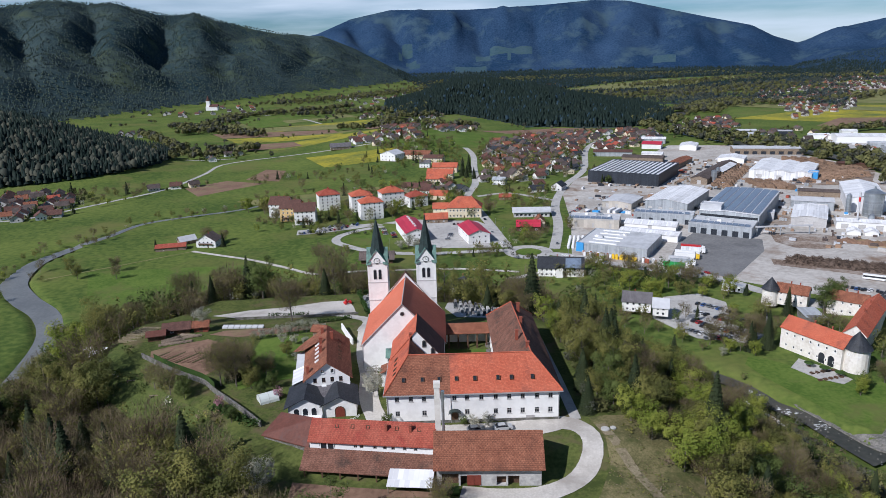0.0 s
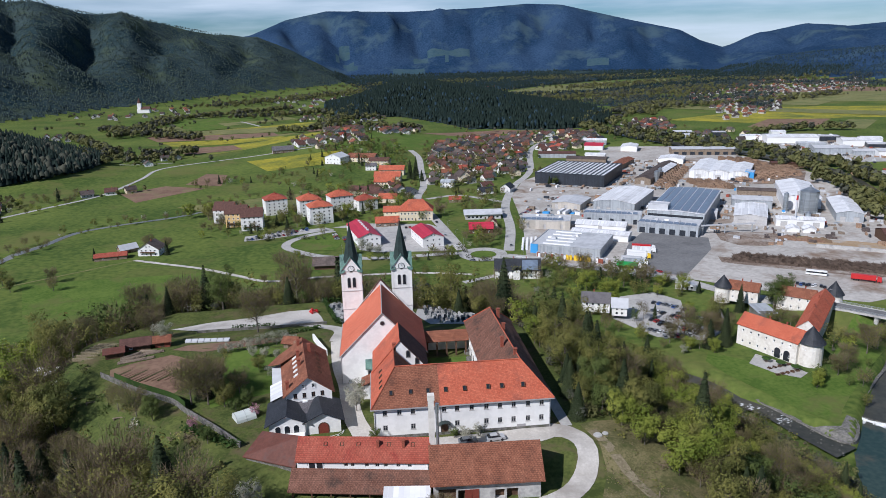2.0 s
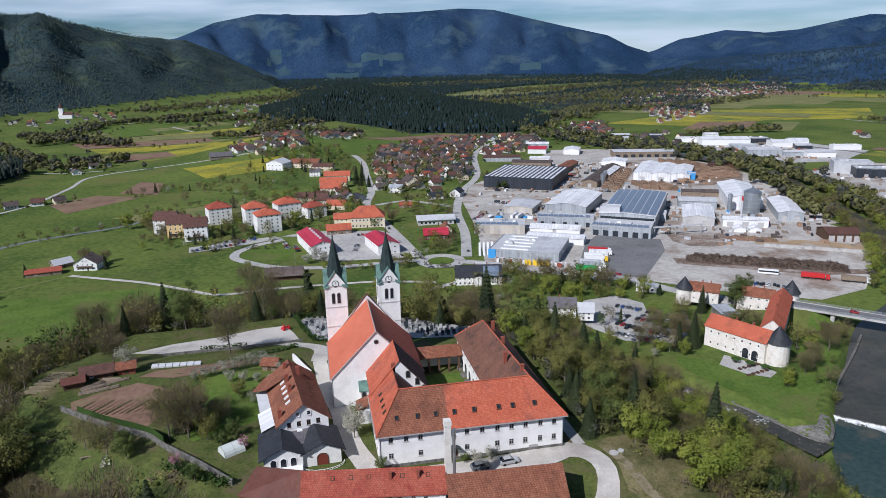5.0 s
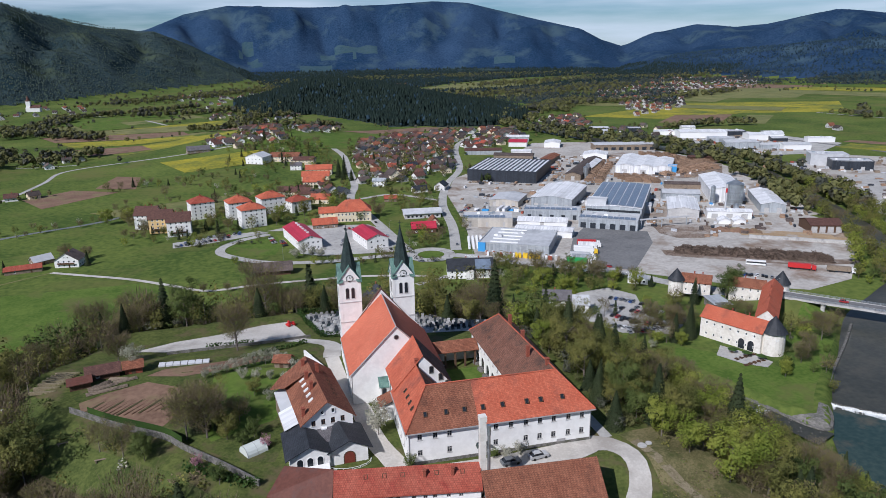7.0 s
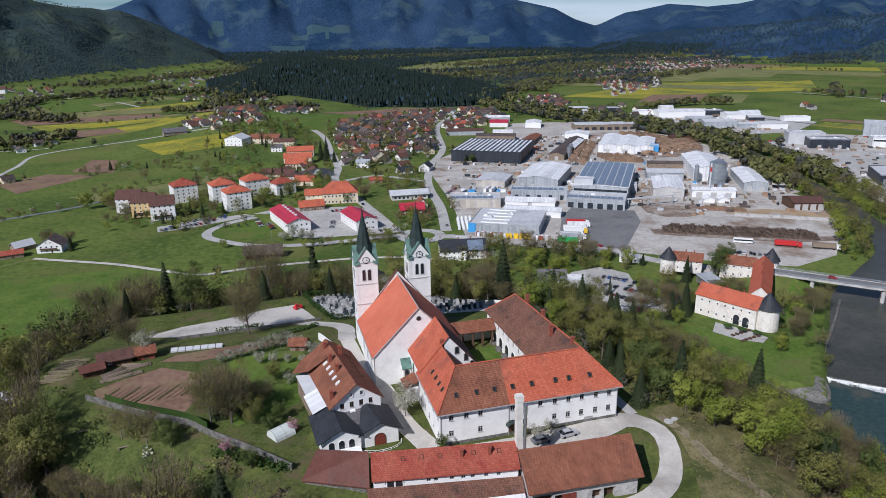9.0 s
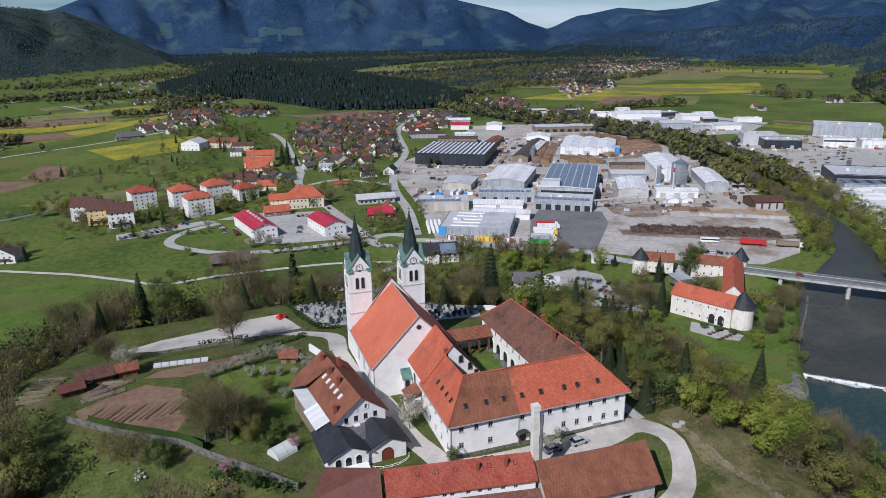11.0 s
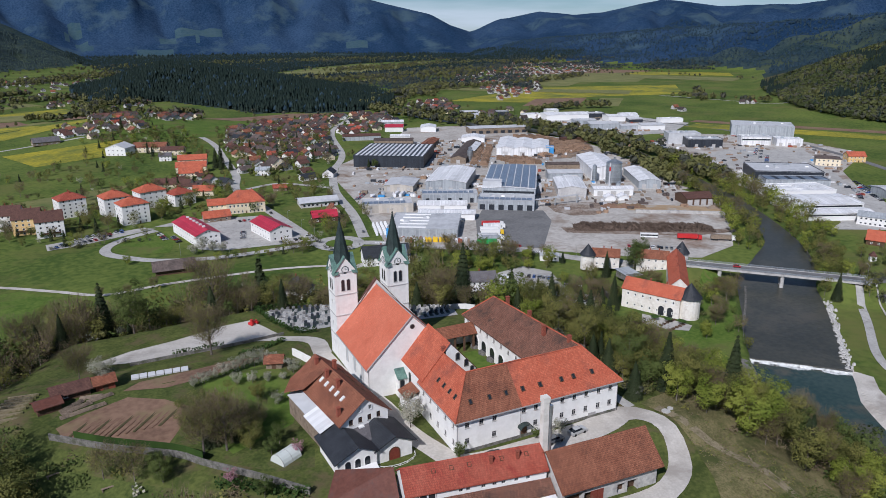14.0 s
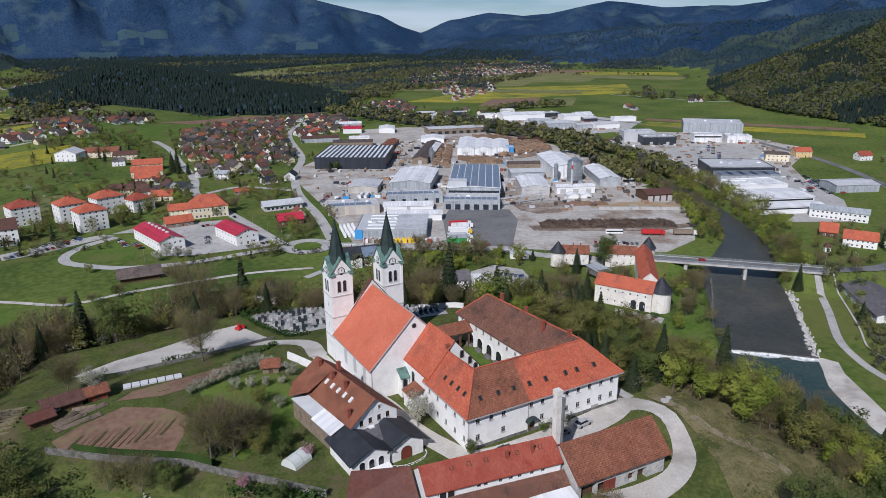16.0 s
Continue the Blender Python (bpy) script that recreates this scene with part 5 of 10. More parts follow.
for y in (169.5, 173.0, 176.3):
    arched(church, CX + CH - O[0], y - O[1], 5.0, 90, 0.9, 2.2)
arched(church, CX - CH - O[0], 174.5 - O[1], 4.6, -90, 1.0, 2.6)
# stair turret with a green copper roof in the corner
g = Geo(O)
g.box(-16.4, -14.4, 176.3, 178.5, B_, 44.3)
part("stair_turret", g, M["plaster"], church)
g = Geo(O)
g.slab([(-16.7, 176.0, 44.3), (-14.2, 176.0, 44.3), (-14.2, 178.5, 46.0), (-16.7, 178.5, 46.0)], 0.2)
part("turret_roof", g, M["copper"], church, "green copper lean-to roof")
arched(church, -15.5 - O[0], 176.3 - O[1], 3.0, 0, 0.9, 1.8)
# porch roof
g = Geo(O)
g.slab([(-17.8, 168.5, 43.2), (-14.4, 168.5, 44.6), (-14.4, 173.5, 44.6), (-17.8, 173.5, 43.2)], 0.2)
part("porch_roof", g, M["brownred"], church)
g = Geo(O)
g.box(-17.4, -14.4, 169, 173.2, B_, 43.0)
part("porch", g, M["plaster"], church)


def tower(x0, y0, s):
    """A square bell tower with clock gables and a dark spire."""
    T = Geo(O)
    x1, y1, z1 = x0 + s, y0 + s, 63.4
    T.box(x0, x1, y0, y1, B_, z1)
    tw = part("tower", T, M["plaster"], church, "white square bell tower")
    for z in (45.5, 51.3, 57.0, 63.1):
        c = Geo(O)
        c.box(x0 - 0.12, x1 + 0.12, y0 - 0.12, y1 + 0.12, z, z + 0.25)
        part("cornice", c, M["greywall"], tw)
    for xx in (x0, x1 - 0.55):
        for yy in (y0, y1 - 0.55):
            c = Geo(O)
            c.box(xx - 0.07, xx + 0.62, yy - 0.07, yy + 0.62, 51.5, 63.1)
            part("corner_pilaster", c, M["render"], tw)
    cx, cy, h = x0 + s / 2, y0 + s / 2, s / 2
    # gablets
    gb, cp = Geo(O), Geo(O)
    ga = 67.6
    for i in range(4):
        a = math.radians(90 * i - 90)
        ux, uy = -math.sin(a), math.cos(a)
        nx_, ny_ = math.cos(a), math.sin(a)
        P = lambda u, n, z: (cx + ux * u + nx_ * n, cy + uy * u + ny_ * n, z)
        gb.face([P(-h, h, 63.4), P(h, h, 63.4), P(0, h, ga - 0.3)])
        for sgn in (-1, 1):
            q = [P(sgn * (h + 0.45), h + 0.3, 62.9), P(0, h + 0.3, ga), P(0, 0, ga + 0.1), P(sgn * (h + 0.45), h - 1.0, 63.1)]
            cp.slab(q if sgn < 0 else q[::-1], 0.2)
        rot = math.degrees(a) + 90
        px_, py_, _ = P(0, h, 0)
        for u in (-0.75, 0.75):
            wx, wy, _ = P(u, h, 0)
            arched(church, wx - O[0], wy - O[1], 58.2 - O[2], rot, 0.85, 3.0, "glass", "greywall", ring=0.14)
        ck_ = Geo()
        ck_.tube((0, 0.05, 0), (0, -0.1, 0), 1.0, 1.0, 20)
        clock = part("clock", ck_, M["spire"], tw, "round tower clock with a dark rim", (px_ - O[0], py_ - O[1], 63.9 - O[2]), rot)
        ck_ = Geo()
        ck_.tube((0, 0.05, 0), (0, -0.12, 0), 0.82, 0.82, 20)
        part("dial", ck_, M["white"], clock)
        ck_ = Geo()
        ck_.box(-0.05, 0.05, -0.16, -0.13, 0, 0.62).box(0, 0.42, -0.16, -0.13, -0.05, 0.05)
        for j in range(12):
            b = 6.2832 * j / 12
            ck_.box(0.66 * math.cos(b) - 0.05, 0.66 * math.cos(b) + 0.05, -0.16, -0.13, 0.66 * math.sin(b) - 0.05, 0.66 * math.sin(b) + 0.05)
        part("hour_marks", ck_, M["tyre"], clock)
    part("gable", gb, M["plaster"], tw)
    part("gablet_roof", cp, M["copper"], tw, "green copper gablet roofs")
    sp = Geo(O)
    ring_ = lambda r, z, n=8: [(cx + r * math.cos(6.2832 * (i + 0.5) / n), cy + r * math.sin(6.2832 * (i + 0.5) / n), z) for i in range(n)]
    prof = ((3.05, 64.3), (2.5, 66.0), (2.05, 67.6), (1.15, 72.0), (0.1, 76.6))
    for (r0, z0), (r1, z1_) in zip(prof, prof[1:]):
        A_, B2 = ring_(r0, z0), ring_(r1, z1_)
        for i in range(8):
            j = (i + 1) % 8
            sp.face([A_[i], A_[j], B2[j], B2[i]])
    part("spire", sp, M["spire"], tw, "dark weathered copper spire")
    fn = Geo(O)
    fn.tube((cx, cy, 76.4), (cx, cy, 78.3), 0.05, 0.05, 5)
    fn.tube((cx, cy, 76.5), (cx, cy, 76.95), 0.22, 0.22, 8)
    fn.box(cx - 0.4, cx + 0.4, cy - 0.04, cy + 0.04, 77.6, 77.7)
    part("cross", fn, M["spire"], tw)
    for z in (42.5, 48.2, 54.0):
        far_window(church, x0 - O[0] - 0.1, cy - O[1], z - O[2], -90, 0.5, 1.2)


tower(-23.1, 202.9, 5.9)
tower(-8.3, 203.4, 5.9)

# ---- gabled house with the black-roofed annex ----
hs = house("gable_house", "white gabled house with a steep red-brown tiled roof", -31.9, 172.8, 8.6, 11.0, 24.0, 7.5, 4.2, wm="plaster", rm="brownred", floors=2, nx=4, ny=6, ws=(0.9, 1.3), near=True, z=39.1, chim=0, fm="darkwood", over=0.7, base=2.6)
for u in (-1.3, 0, 1.3):
    window(hs, u, -12.0, 8.4, 0, 0.85, 1.2, 1, "darkwood", sill=False)
for x, y, z0 in ((-1.2, 9.0, 9.2), (-1.6, 2.5, 9.0), (-1.6, -3.0, 9.0), (-4.9, -9.8, 6.5), (1.4, 5, 9.4)):
    chimney(hs, x, y, z0, z0 + 3.2, 0.75, "clay")
for i in range(6):
    roof_light(hs, (0, 0, 0), (-3.0, -7 + 2.6 * i, 9.42), (0, -1, 0), (5.5, 0, 4.2), 0.5, 1.1, "white", "poly")
    roof_light(hs, (0, 0, 0), (3.6, -5 + 2.4 * i, 8.8), (0, 1, 0), (-5.5, 0, 4.2), 0.7, 0.9)
g = Geo()
g.slab([(-9.2, -9.5, 5.0), (-5.4, -9.5, 6.5), (-5.4, -1, 6.5), (-9.2, -1, 5.0)], 0.15)
part("porch_roof", g, M["whitemetal"], hs, "pale corrugated sheet lean-to")
g = Geo()
g.slab([(-8.6, -0.8, 5.0), (-5.4, -0.8, 6.4), (-5.4, 9.5, 6.4), (-8.6, 9.5, 5.0)], 0.15)
part("porch_roof", g, M["palemetal"], hs, "grey lean-to roof")
g = Geo()
g.box(-8.4, -5.5, -9.2, 9.2, -1.5, 4.9)
part("lean_to", g, M["wood"], hs)
g = Geo()
g.slab([(-9.5, 9.0, 6.2), (-6.5, 4.5, 8.2), (0, 4.5, 11.6), (0, 12.0, 11.6), (-6.5, 12.6, 7.2)], 0.2)
part("cross_gable_roof", g, M["brownred"], hs)

an = thing("annex", -31, 156, 38.6, 4, "low white annex with black tiled roofs and arched windows", "house")
g = Geo()
g.box(-8.0, 0.2, -3.2, 7.5, -2.0, 4.6)
g.face([(-8.0, -3.2, 4.6), (0.2, -3.2, 4.6), (-3.9, -3.2, 6.5)])
g.box(0.2, 8.4, -2.6, 6.5, -1.0, 4.2)
g.face([(0.4, -2.6, 4.2), (8.4, -2.6, 4.2), (4.4, -2.6, 6.1)])
part("wall", g, M["plaster"], an)
g = Geo()
g.slab([(-9.0, -3.9, 4.2), (-3.9, -3.9, 6.7), (-3.9, 8.0, 6.7), (-9.0, 8.0, 4.2)], 0.2)
g.slab([(-3.9, -3.9, 6.7), (0.6, -3.9, 4.6), (0.6, 8.0, 4.6), (-3.9, 8.0, 6.7)], 0.2)
part("roof", g, M["blacktile"], an)
g = Geo()
g.slab([(-0.4, -3.4, 4.0), (4.4, -3.4, 6.3), (3.2, 6.8, 6.6), (1.6, 6.8, 5.2)], 0.2)
g.slab([(4.4, -3.4, 6.3), (9.4, -3.4, 3.9), (8.6, 6.4, 4.4), (3.2, 6.8, 6.6)], 0.2)
part("roof", g, M["blacktile"], an)
g = Geo()
g.slab([(-1.6, 0.6, 4.9), (1.6, 0.0, 4.7), (3.4, 7.4, 6.2), (-3.6, 7.6, 6.0)], 0.15)
part("flat_roof", g, M["slate"], an, "grey sheet roof between the gables")
g = Geo()
g.box(-0.6, 0.6, -0.5, 0.5, 0, 0.3)
part("roof_window", g, M["white"], an, "", (0.2, 4.6, 5.5))
for u in (-6.0, -3.9, -1.8):
    arched(an, u, -3.2, 1.5, 0, 1.2, 2.3, "glass", "white")
arched(an, 4.4, -2.6, 0.1, 0, 2.2, 3.2, "door", "darkwood", "door")
g = Geo()
g.slab([(-6.5, -5.4, 1.2), (0.0, -5.4, 1.2), (0.0, -3.3, 1.9), (-6.5, -3.3, 1.9)], 0.1)
part("awning", g, M["white"], an)
bl = Geo()
for i in range(9):
    a = math.pi + math.pi * i / 8
    bl.box(4.4 + 4.6 * math.cos(a) - .08, 4.4 + 4.6 * math.cos(a) + .08, -2.6 + 2.6 * math.sin(a) - .08, -2.6 + 2.6 * math.sin(a) + .08, 0, 1.0)
    b = math.pi + math.pi * (i + 1) / 8
    if i < 8:
        for z in (0.25, 0.6, 1.0):
            bl.tube((4.4 + 4.6 * math.cos(a), -2.6 + 2.6 * math.sin(a), z), (4.4 + 4.6 * math.cos(b), -2.6 + 2.6 * math.sin(b), z), 0.06, 0.06, 4)
part("balustrade", bl, M["white"], an, "curved white balustrade")
tf = Geo()
tf.slab([(4.4 + 4.7 * math.cos(a), -2.6 + 2.7 * math.sin(a), 0.02) for a in np.linspace(math.pi, 2 * math.pi, 12)], 1.6)
part("terrace", tf, M["concrete"], an)

# ---- farm range in front of the monastery ----
bm_ = thing("farm_building", -16.6, 138.4, 36.6, -8.6, "long white farm range with a red tiled roof and lean-to", "barn")
g = Geo()
facade(g, bm_, -13.8, -3.7, 13.8, -3.7, -2.5, 7.0, [(u, 7.6, 0.8, 0.9) for u in (2.6, 5.4, 10.4, 11.8, 14.8, 17.0, 18.8, 21.4, 23.8)], sill=False, fm="frame")
g.wall(13.8, -3.7, 13.8, 3.7, -2.5, 7.0)
g.wall(13.8, 3.7, -13.8, 3.7, -2.5, 7.0)
g.wall(-13.8, 3.7, -13.8, -3.7, -2.5, 7.0)
for x, s in ((-13.8, -1), (13.8, 1)):
    q = [(x, -3.7, 7.0), (x, 3.7, 7.0), (x, 0, 9.8)]
    g.face(q if s > 0 else q[::-1])
part("wall", g, M["plaster"], bm_)
part("roof", gable_roof(27.6, 7.4, 7.0, 3.0, 0.6, "x", verge=0.3), M["redtile"], bm_, "bright red pantiled roof")
for u in (-10.6, -9.0):
    arched(bm_, u, -3.7, 4.5, 0, 1.3, 1.9, "glass", "white")
for x, z in ((3.2, 8.4), (8.6, 8.6)):
    chimney(bm_, x, -1.6, z - 0.6, z + 1.5, 0.55)
for x in (-8, -4.5, -1, 5.5, 10.5):
    roof_light(bm_, (0, 0, 0), (x, -1.5, 8.65), (1, 0, 0), (0, 3.7, 3.0), 0.6, 0.7)
g = Geo()
g.slab([(-15.0, -8.2, 1.9), (14.6, -8.2, 1.6), (14.6, -3.72, 4.5), (-15.0, -3.72, 4.7)], 0.22)
part("lean_to_roof", g, M["oldtile"], bm_, "weathered brown tiled lean-to roof")
for i in range(8):
    g = Geo()
    g.box(-0.14, 0.14, -0.14, 0.14, -3.5, 1.7)
    part("post", g, M["darkwood"], bm_, "", (-14 + 4 * i, -7.8, 0))
g = Geo()
g.box(-13.7, 13.7, -5.2, -4.9, -3.5, 3.6)
part("back_boarding", g, M["darkwood"], bm_)

be = thing("barn", 8.4, 133.2, 36.2, -2.5, "broad barn with a weathered brown-red tiled roof", "barn")
g = Geo()
g.wall(-11, -5.4, 11, -5.4, -2, 5.4, [(1.0, 4.6, 1.9, 5.0), (5.0, 9.0, 2.0, 4.6), (12.6, 14.6, 2.2, 4.4), (15.0, 17.4, 2.0, 4.5)], 1.2)
g.wall(11, -5.4, 11, 5.6, -2, 5.4)
g.wall(11, 5.6, -11, 5.6, -2, 5.4)
g.wall(-11, 5.6, -11, -5.4, -2, 5.4)
g.face([(11, -5.4, 5.4), (11, 5.6, 5.4), (11, 0.1, 10.0)])
g.face([(-11, 5.6, 5.4), (-11, -5.4, 5.4), (-11, 0.1, 10.0)])
part("wall", g, M["concrete"], be)
# dark sheet that closes the front openings from behind
g = Geo()
g.box(-10.8, 10.8, -4.3, -4.1, -2, 5.3)
part("inner_wall", g, M["darkwood"], be)
part("roof", gable_roof(22, 11.4, 5.4, 4.7, 0.9, "x", verge=0.7), M["brownred"], be)
for u in (-3.9, -2.4):
    g = Geo()
    g.box(-0.7, 0.7, -0.1, 0.05, 0, 2.4)
    part("door", g, M["door"], be, "dark red door leaf", (u, -5.4, 0.3))
g = Geo()
g.box(-0.6, 0.6, -0.6, 0.6, 0, 18.4)
g.box(-0.72, 0.72, -0.72, 0.72, 17.6, 18.7)
cs = thing("chimney_stack", -2.3, 135.9, 38, 0, "tall square concrete chimney with a steel flue", "chimney")
part("shaft", g, M["castlewall"], cs)
g = Geo()
g.tube((1.2, -0.3, 4), (1.2, -0.3, 16.6), 0.32, 0.32, 8)
g.tube((1.2, -0.3, 14.6), (1.2, -0.3, 16.7), 0.42, 0.42, 8)
part("flue", g, M["zinc"], cs)
bs = thing("store_building", -36.5, 144, 36, 0, "low stone store with a flat-pitched brown roof", "shed")
g = Geo((-36.5, 144, 36))
g.slab([(-43.6, 144.6, 40.2), (-31.4, 138.0, 40.6), (-30.4, 143.9, 44.6), (-39.9, 150.4, 42.8)], 0.25)
part("roof", g, M["brownmetal"], bs)
g = Geo((-36.5, 144, 36))
for (x0, y0), (x1, y1) in zip([(-43.0, 144.8), (-31.9, 138.8), (-31.0, 143.6), (-39.9, 149.8)], [(-31.9, 138.8), (-31.0, 143.6), (-39.9, 149.8), (-43.0, 144.8)]):
    g.wall(x0, y0, x1, y1, 33.5, 40.2)
part("wall", g, M["stone"], bs, "pale rubble wall")
cn = thing("canopy", -8.3, 127.9, 35.7, -6, "white sheet canopy on posts", "canopy")
g = Geo()
g.slab([(-4.8, -2.6, 2.6), (4.8, -2.6, 2.6), (4.8, 2.4, 3.6), (-4.8, 2.4, 3.6)], 0.12)
part("roof", g, M["whitemetal"], cn)
for x in (-4.5, 4.5):
    for y in (-2.3, 2.1):
        g = Geo()
        g.box(-0.1, 0.1, -0.1, 0.1, -2.5, 2.6)
        part("post", g, M["wood"], cn, "", (x, y, 0))
# green tank, timber stacks, roof ledges
g = Geo()
g.tube((-1.4, 0, 0.9), (1.4, 0, 0.9), 0.95, 0.95, 12)
for x in (-0.9, 0, 0.9):
    g.tube((x - 0.06, 0, 0.9), (x + 0.06, 0, 0.9), 1.02, 1.02, 12)
solid("water_tank", g, M["hedge"], 0.4, 125.2, height(0.4, 125.2), 0, "green ribbed plastic tank lying by the barn", "tank")


def corner(ax, ay, rot, w, d):
    """Centre of a footprint from its front left corner."""
    c, s = math.cos(radians(rot)), math.sin(radians(rot))
    return ax + c * w / 2 - s * d / 2, ay + s * w / 2 + c * d / 2


# ---- the castle by the river ----
castle = thing("castle", 190, 310, -15, 0, "white castle with round corner towers and orange tiled wings", "castle")
CASTLE_WINGS = [
    (169.2, 292.6, -62.6, 30, 10.5, 11.0, 4.6, "orange", 7, 2),
    (203.0, 312.5, 49, 52, 9.5, 10.5, 4.4, "orange", 9, 2),
    (211.5, 342.0, -41, 18, 9.5, 9.0, 3.6, "brownred", 4, 2),
    (191.5, 360.5, -37, 16, 10, 7.6, 3.6, "brownred", 4, 2),
]
for x, y, rot, w, d, h, rise, rm, nx, ny in CASTLE_WINGS:
    wg = house("wing", "", x, y, rot, w, d, h, rise, "gable", "x", "castlewall", rm, 2, nx, ny, (0.9, 1.1), 2, 0.5, z=-15.2, category="", door="", base=2.6)
    for key in ("label", "category", "group"):
        if key in wg:
            del wg[key]
    wg.parent = castle
    wg.matrix_parent_inverse = castle.matrix_basis.inverted()
for x, y, r, eave, apex in ((178.2, 277.3, 5.3, -4.0, 3.2), (229.5, 337.5, 4.3, -5.5, 1.4), (180.8, 364.0, 4.3, -7.2, -0.8)):
    g = Geo((190, 310, -15))
    g.tube((x, y, -16.5), (x, y, eave), r, r * 0.97, 20)
    tw = part("round_tower", g, M["castlewall"], castle)
    g = Geo((190, 310, -15))
    g.tube((x, y, eave - 0.25), (x, y, apex), r + 0.7, 0.12, 20)
    part("cone_roof", g, M["blacktile"], tw, "dark slate cone roof")
    for a in (-150, -110, -70, -20, 200):
        cx, cy = x + r * 0.975 * math.cos(radians(a)), y + r * 0.975 * math.sin(radians(a))
        far_window(castle, cx - 190, cy - 310, eave - 3 + 15, a + 90, 0.8, 1.1)
# open gateways: the dark filling imitates the shade inside, no leaf hangs there
for k, u in enumerate((6.0, 10.5)):
    c, s = math.cos(radians(-62.6)), math.sin(radians(-62.6))
    x, y = 169.2 + c * u + s * 5.25, 292.6 + s * u - c * 5.25
    arched(castle, x - 190, y - 310, 0.3, -62.6, 3.0, 5.0, "glass", "castlewall", "gate_arch", 0.3)
g = Geo((190, 310, -15))
g.box(185, 193, 330, 342, -15.2, -11.4)
g.slab([(184, 331, -11.6), (194, 329, -11.6), (194, 342.5, -10.6), (184.5, 343, -10.6)], 0.3, 1)
part("courtyard_ruin", g, [M["stone"], M["greymetal"]], castle, "grey stone inner bailey with a sheet roof")
g = Geo((190, 310, -15))
for (x0, y0), (x1, y1) in (((157, 312), (172, 352)),):
    g.wall(x0, y0, x1, y1, -16.5, -12.8)
    g.wall(x1 + .8, y1 - .4, x0 + .8, y0 - .4, -16.5, -12.8)
    g.face([(x0, y0, -12.8), (x0 + .8, y0 - .4, -12.8), (x1 + .8, y1 - .4, -12.8), (x1, y1, -12.8)])
part("bailey_wall", g, M["stone"], castle)

# ---- bridge, weir, river walls ----
br = thing("road_bridge", 256, 299, -17, 0, "concrete road bridge with steel railings over the river", "bridge")
D0, D1, DZ = np.array([224.0, 332.0]), np.array([289.0, 266.5]), -9.2
u = (D1 - D0) / np.linalg.norm(D1 - D0)
nrm = np.array([-u[1], u[0]])
g = Geo((256, 299, -17))
P = lambda s, o, z: (*(D0 + u * s + nrm * o), z)
L_ = float(np.linalg.norm(D1 - D0))
g.slab([P(-6, -5.2, DZ), P(L_ + 6, -5.2, DZ), P(L_ + 6, 5.2, DZ), P(-6, 5.2, DZ)], 1.1)
part("deck", g, M["concrete"], br)
g = Geo((256, 299, -17))
g.slab([P(-6, -3.6, DZ + 0.06), P(L_ + 6, -3.6, DZ + 0.06), P(L_ + 6, 3.6, DZ + 0.06), P(-6, 3.6, DZ + 0.06)], 0.05)
part("carriageway", g, M["asphalt"], br)
for o in (-5.0, 5.0):
    g = Geo((256, 299, -17))
    for z in (0.45, 0.8, 1.1):
        g.tube(P(-6, o, DZ + z), P(L_ + 6, o, DZ + z), 0.07, 0.07, 4)
    for k in range(40):
        s = -6 + (L_ + 12) * k / 39
        g.tube(P(s, o, DZ), P(s, o, DZ + 1.1), 0.06, 0.06, 4)
    part("railing", g, M["zinc"], br)
for s in (22, 55):
    g = Geo((256, 299, -17))
    for o in (-3.2, 3.2):
        q = P(s, o, 0)
        g.tube((q[0], q[1], -21), (q[0], q[1], DZ - 1.0), 1.1, 1.1, 10)
    a, b = P(s, -4.4, 0), P(s, 4.4, 0)
    g.tube((a[0], a[1], DZ - 1.6), (b[0], b[1], DZ - 1.6), 0.7, 0.7, 6)
    part("pier", g, M["concrete"], br)
# weir: a dark stone crest with a ragged fall of white water
WA, WB = np.array([170.5, 236.5]), np.array([202.5, 206.0])
wu = (WB - WA) / np.linalg.norm(WB - WA)
wn_ = np.array([wu[1], -wu[0]])
WL = float(np.linalg.norm(WB - WA))
rw = random.Random(3)
g, gs = Geo(), Geo()
NW = 110
low = [0.35 + 0.3 * math.sin(i * .23) + 0.8 * abs(math.sin(i * .071 + 1)) ** 3 + rw.uniform(-.3, .3) for i in range(NW + 1)]
for i in range(NW):
    q = [[(*(WA + wu * WL * k / NW + wn_ * o), z) for o, z in ((0.1, -17.38), (0.35, -17.6), (0.75, -18.3), (1.2 + 1.5 * low[k], -18.45))] for k in (i, i + 1)]
    for j in range(3):
        g.face([q[0][j], q[0][j + 1], q[1][j + 1], q[1][j]], 0 if math.sin(i * .31) + math.sin(i * .117 + 2) + rw.uniform(-.7, .7) > -.9 or j == 1 else 1)
for i in range(85):
    p = WA + wu * WL * (i + rw.random()) / 85 + wn_ * rw.uniform(-.5, .1)
    gs.tube((p[0], p[1], -18.4), (p[0] + rw.uniform(-.2, .2), p[1], -17.32 + rw.uniform(0, .22)), rw.uniform(.3, .5), rw.uniform(.15, .3), 5)
solid("weir", g, [M["foam"], M["water"]], 0, 0, 0, 0, "white water falling over a low river weir", "weir", kind="structure")
solid("weir_crest", gs, M["stone"], 0, 0, 0, 0, "row of dark stones along the weir crest", "weir", kind="structure")
g = Geo()
RW = curve_pts([(133, 271), (139.5, 252), (145.5, 236), (151, 221), (156, 216.5), (163, 222), (169.5, 232), (176, 240), (194, 257), (221, 280), (243, 300)], 1.6)
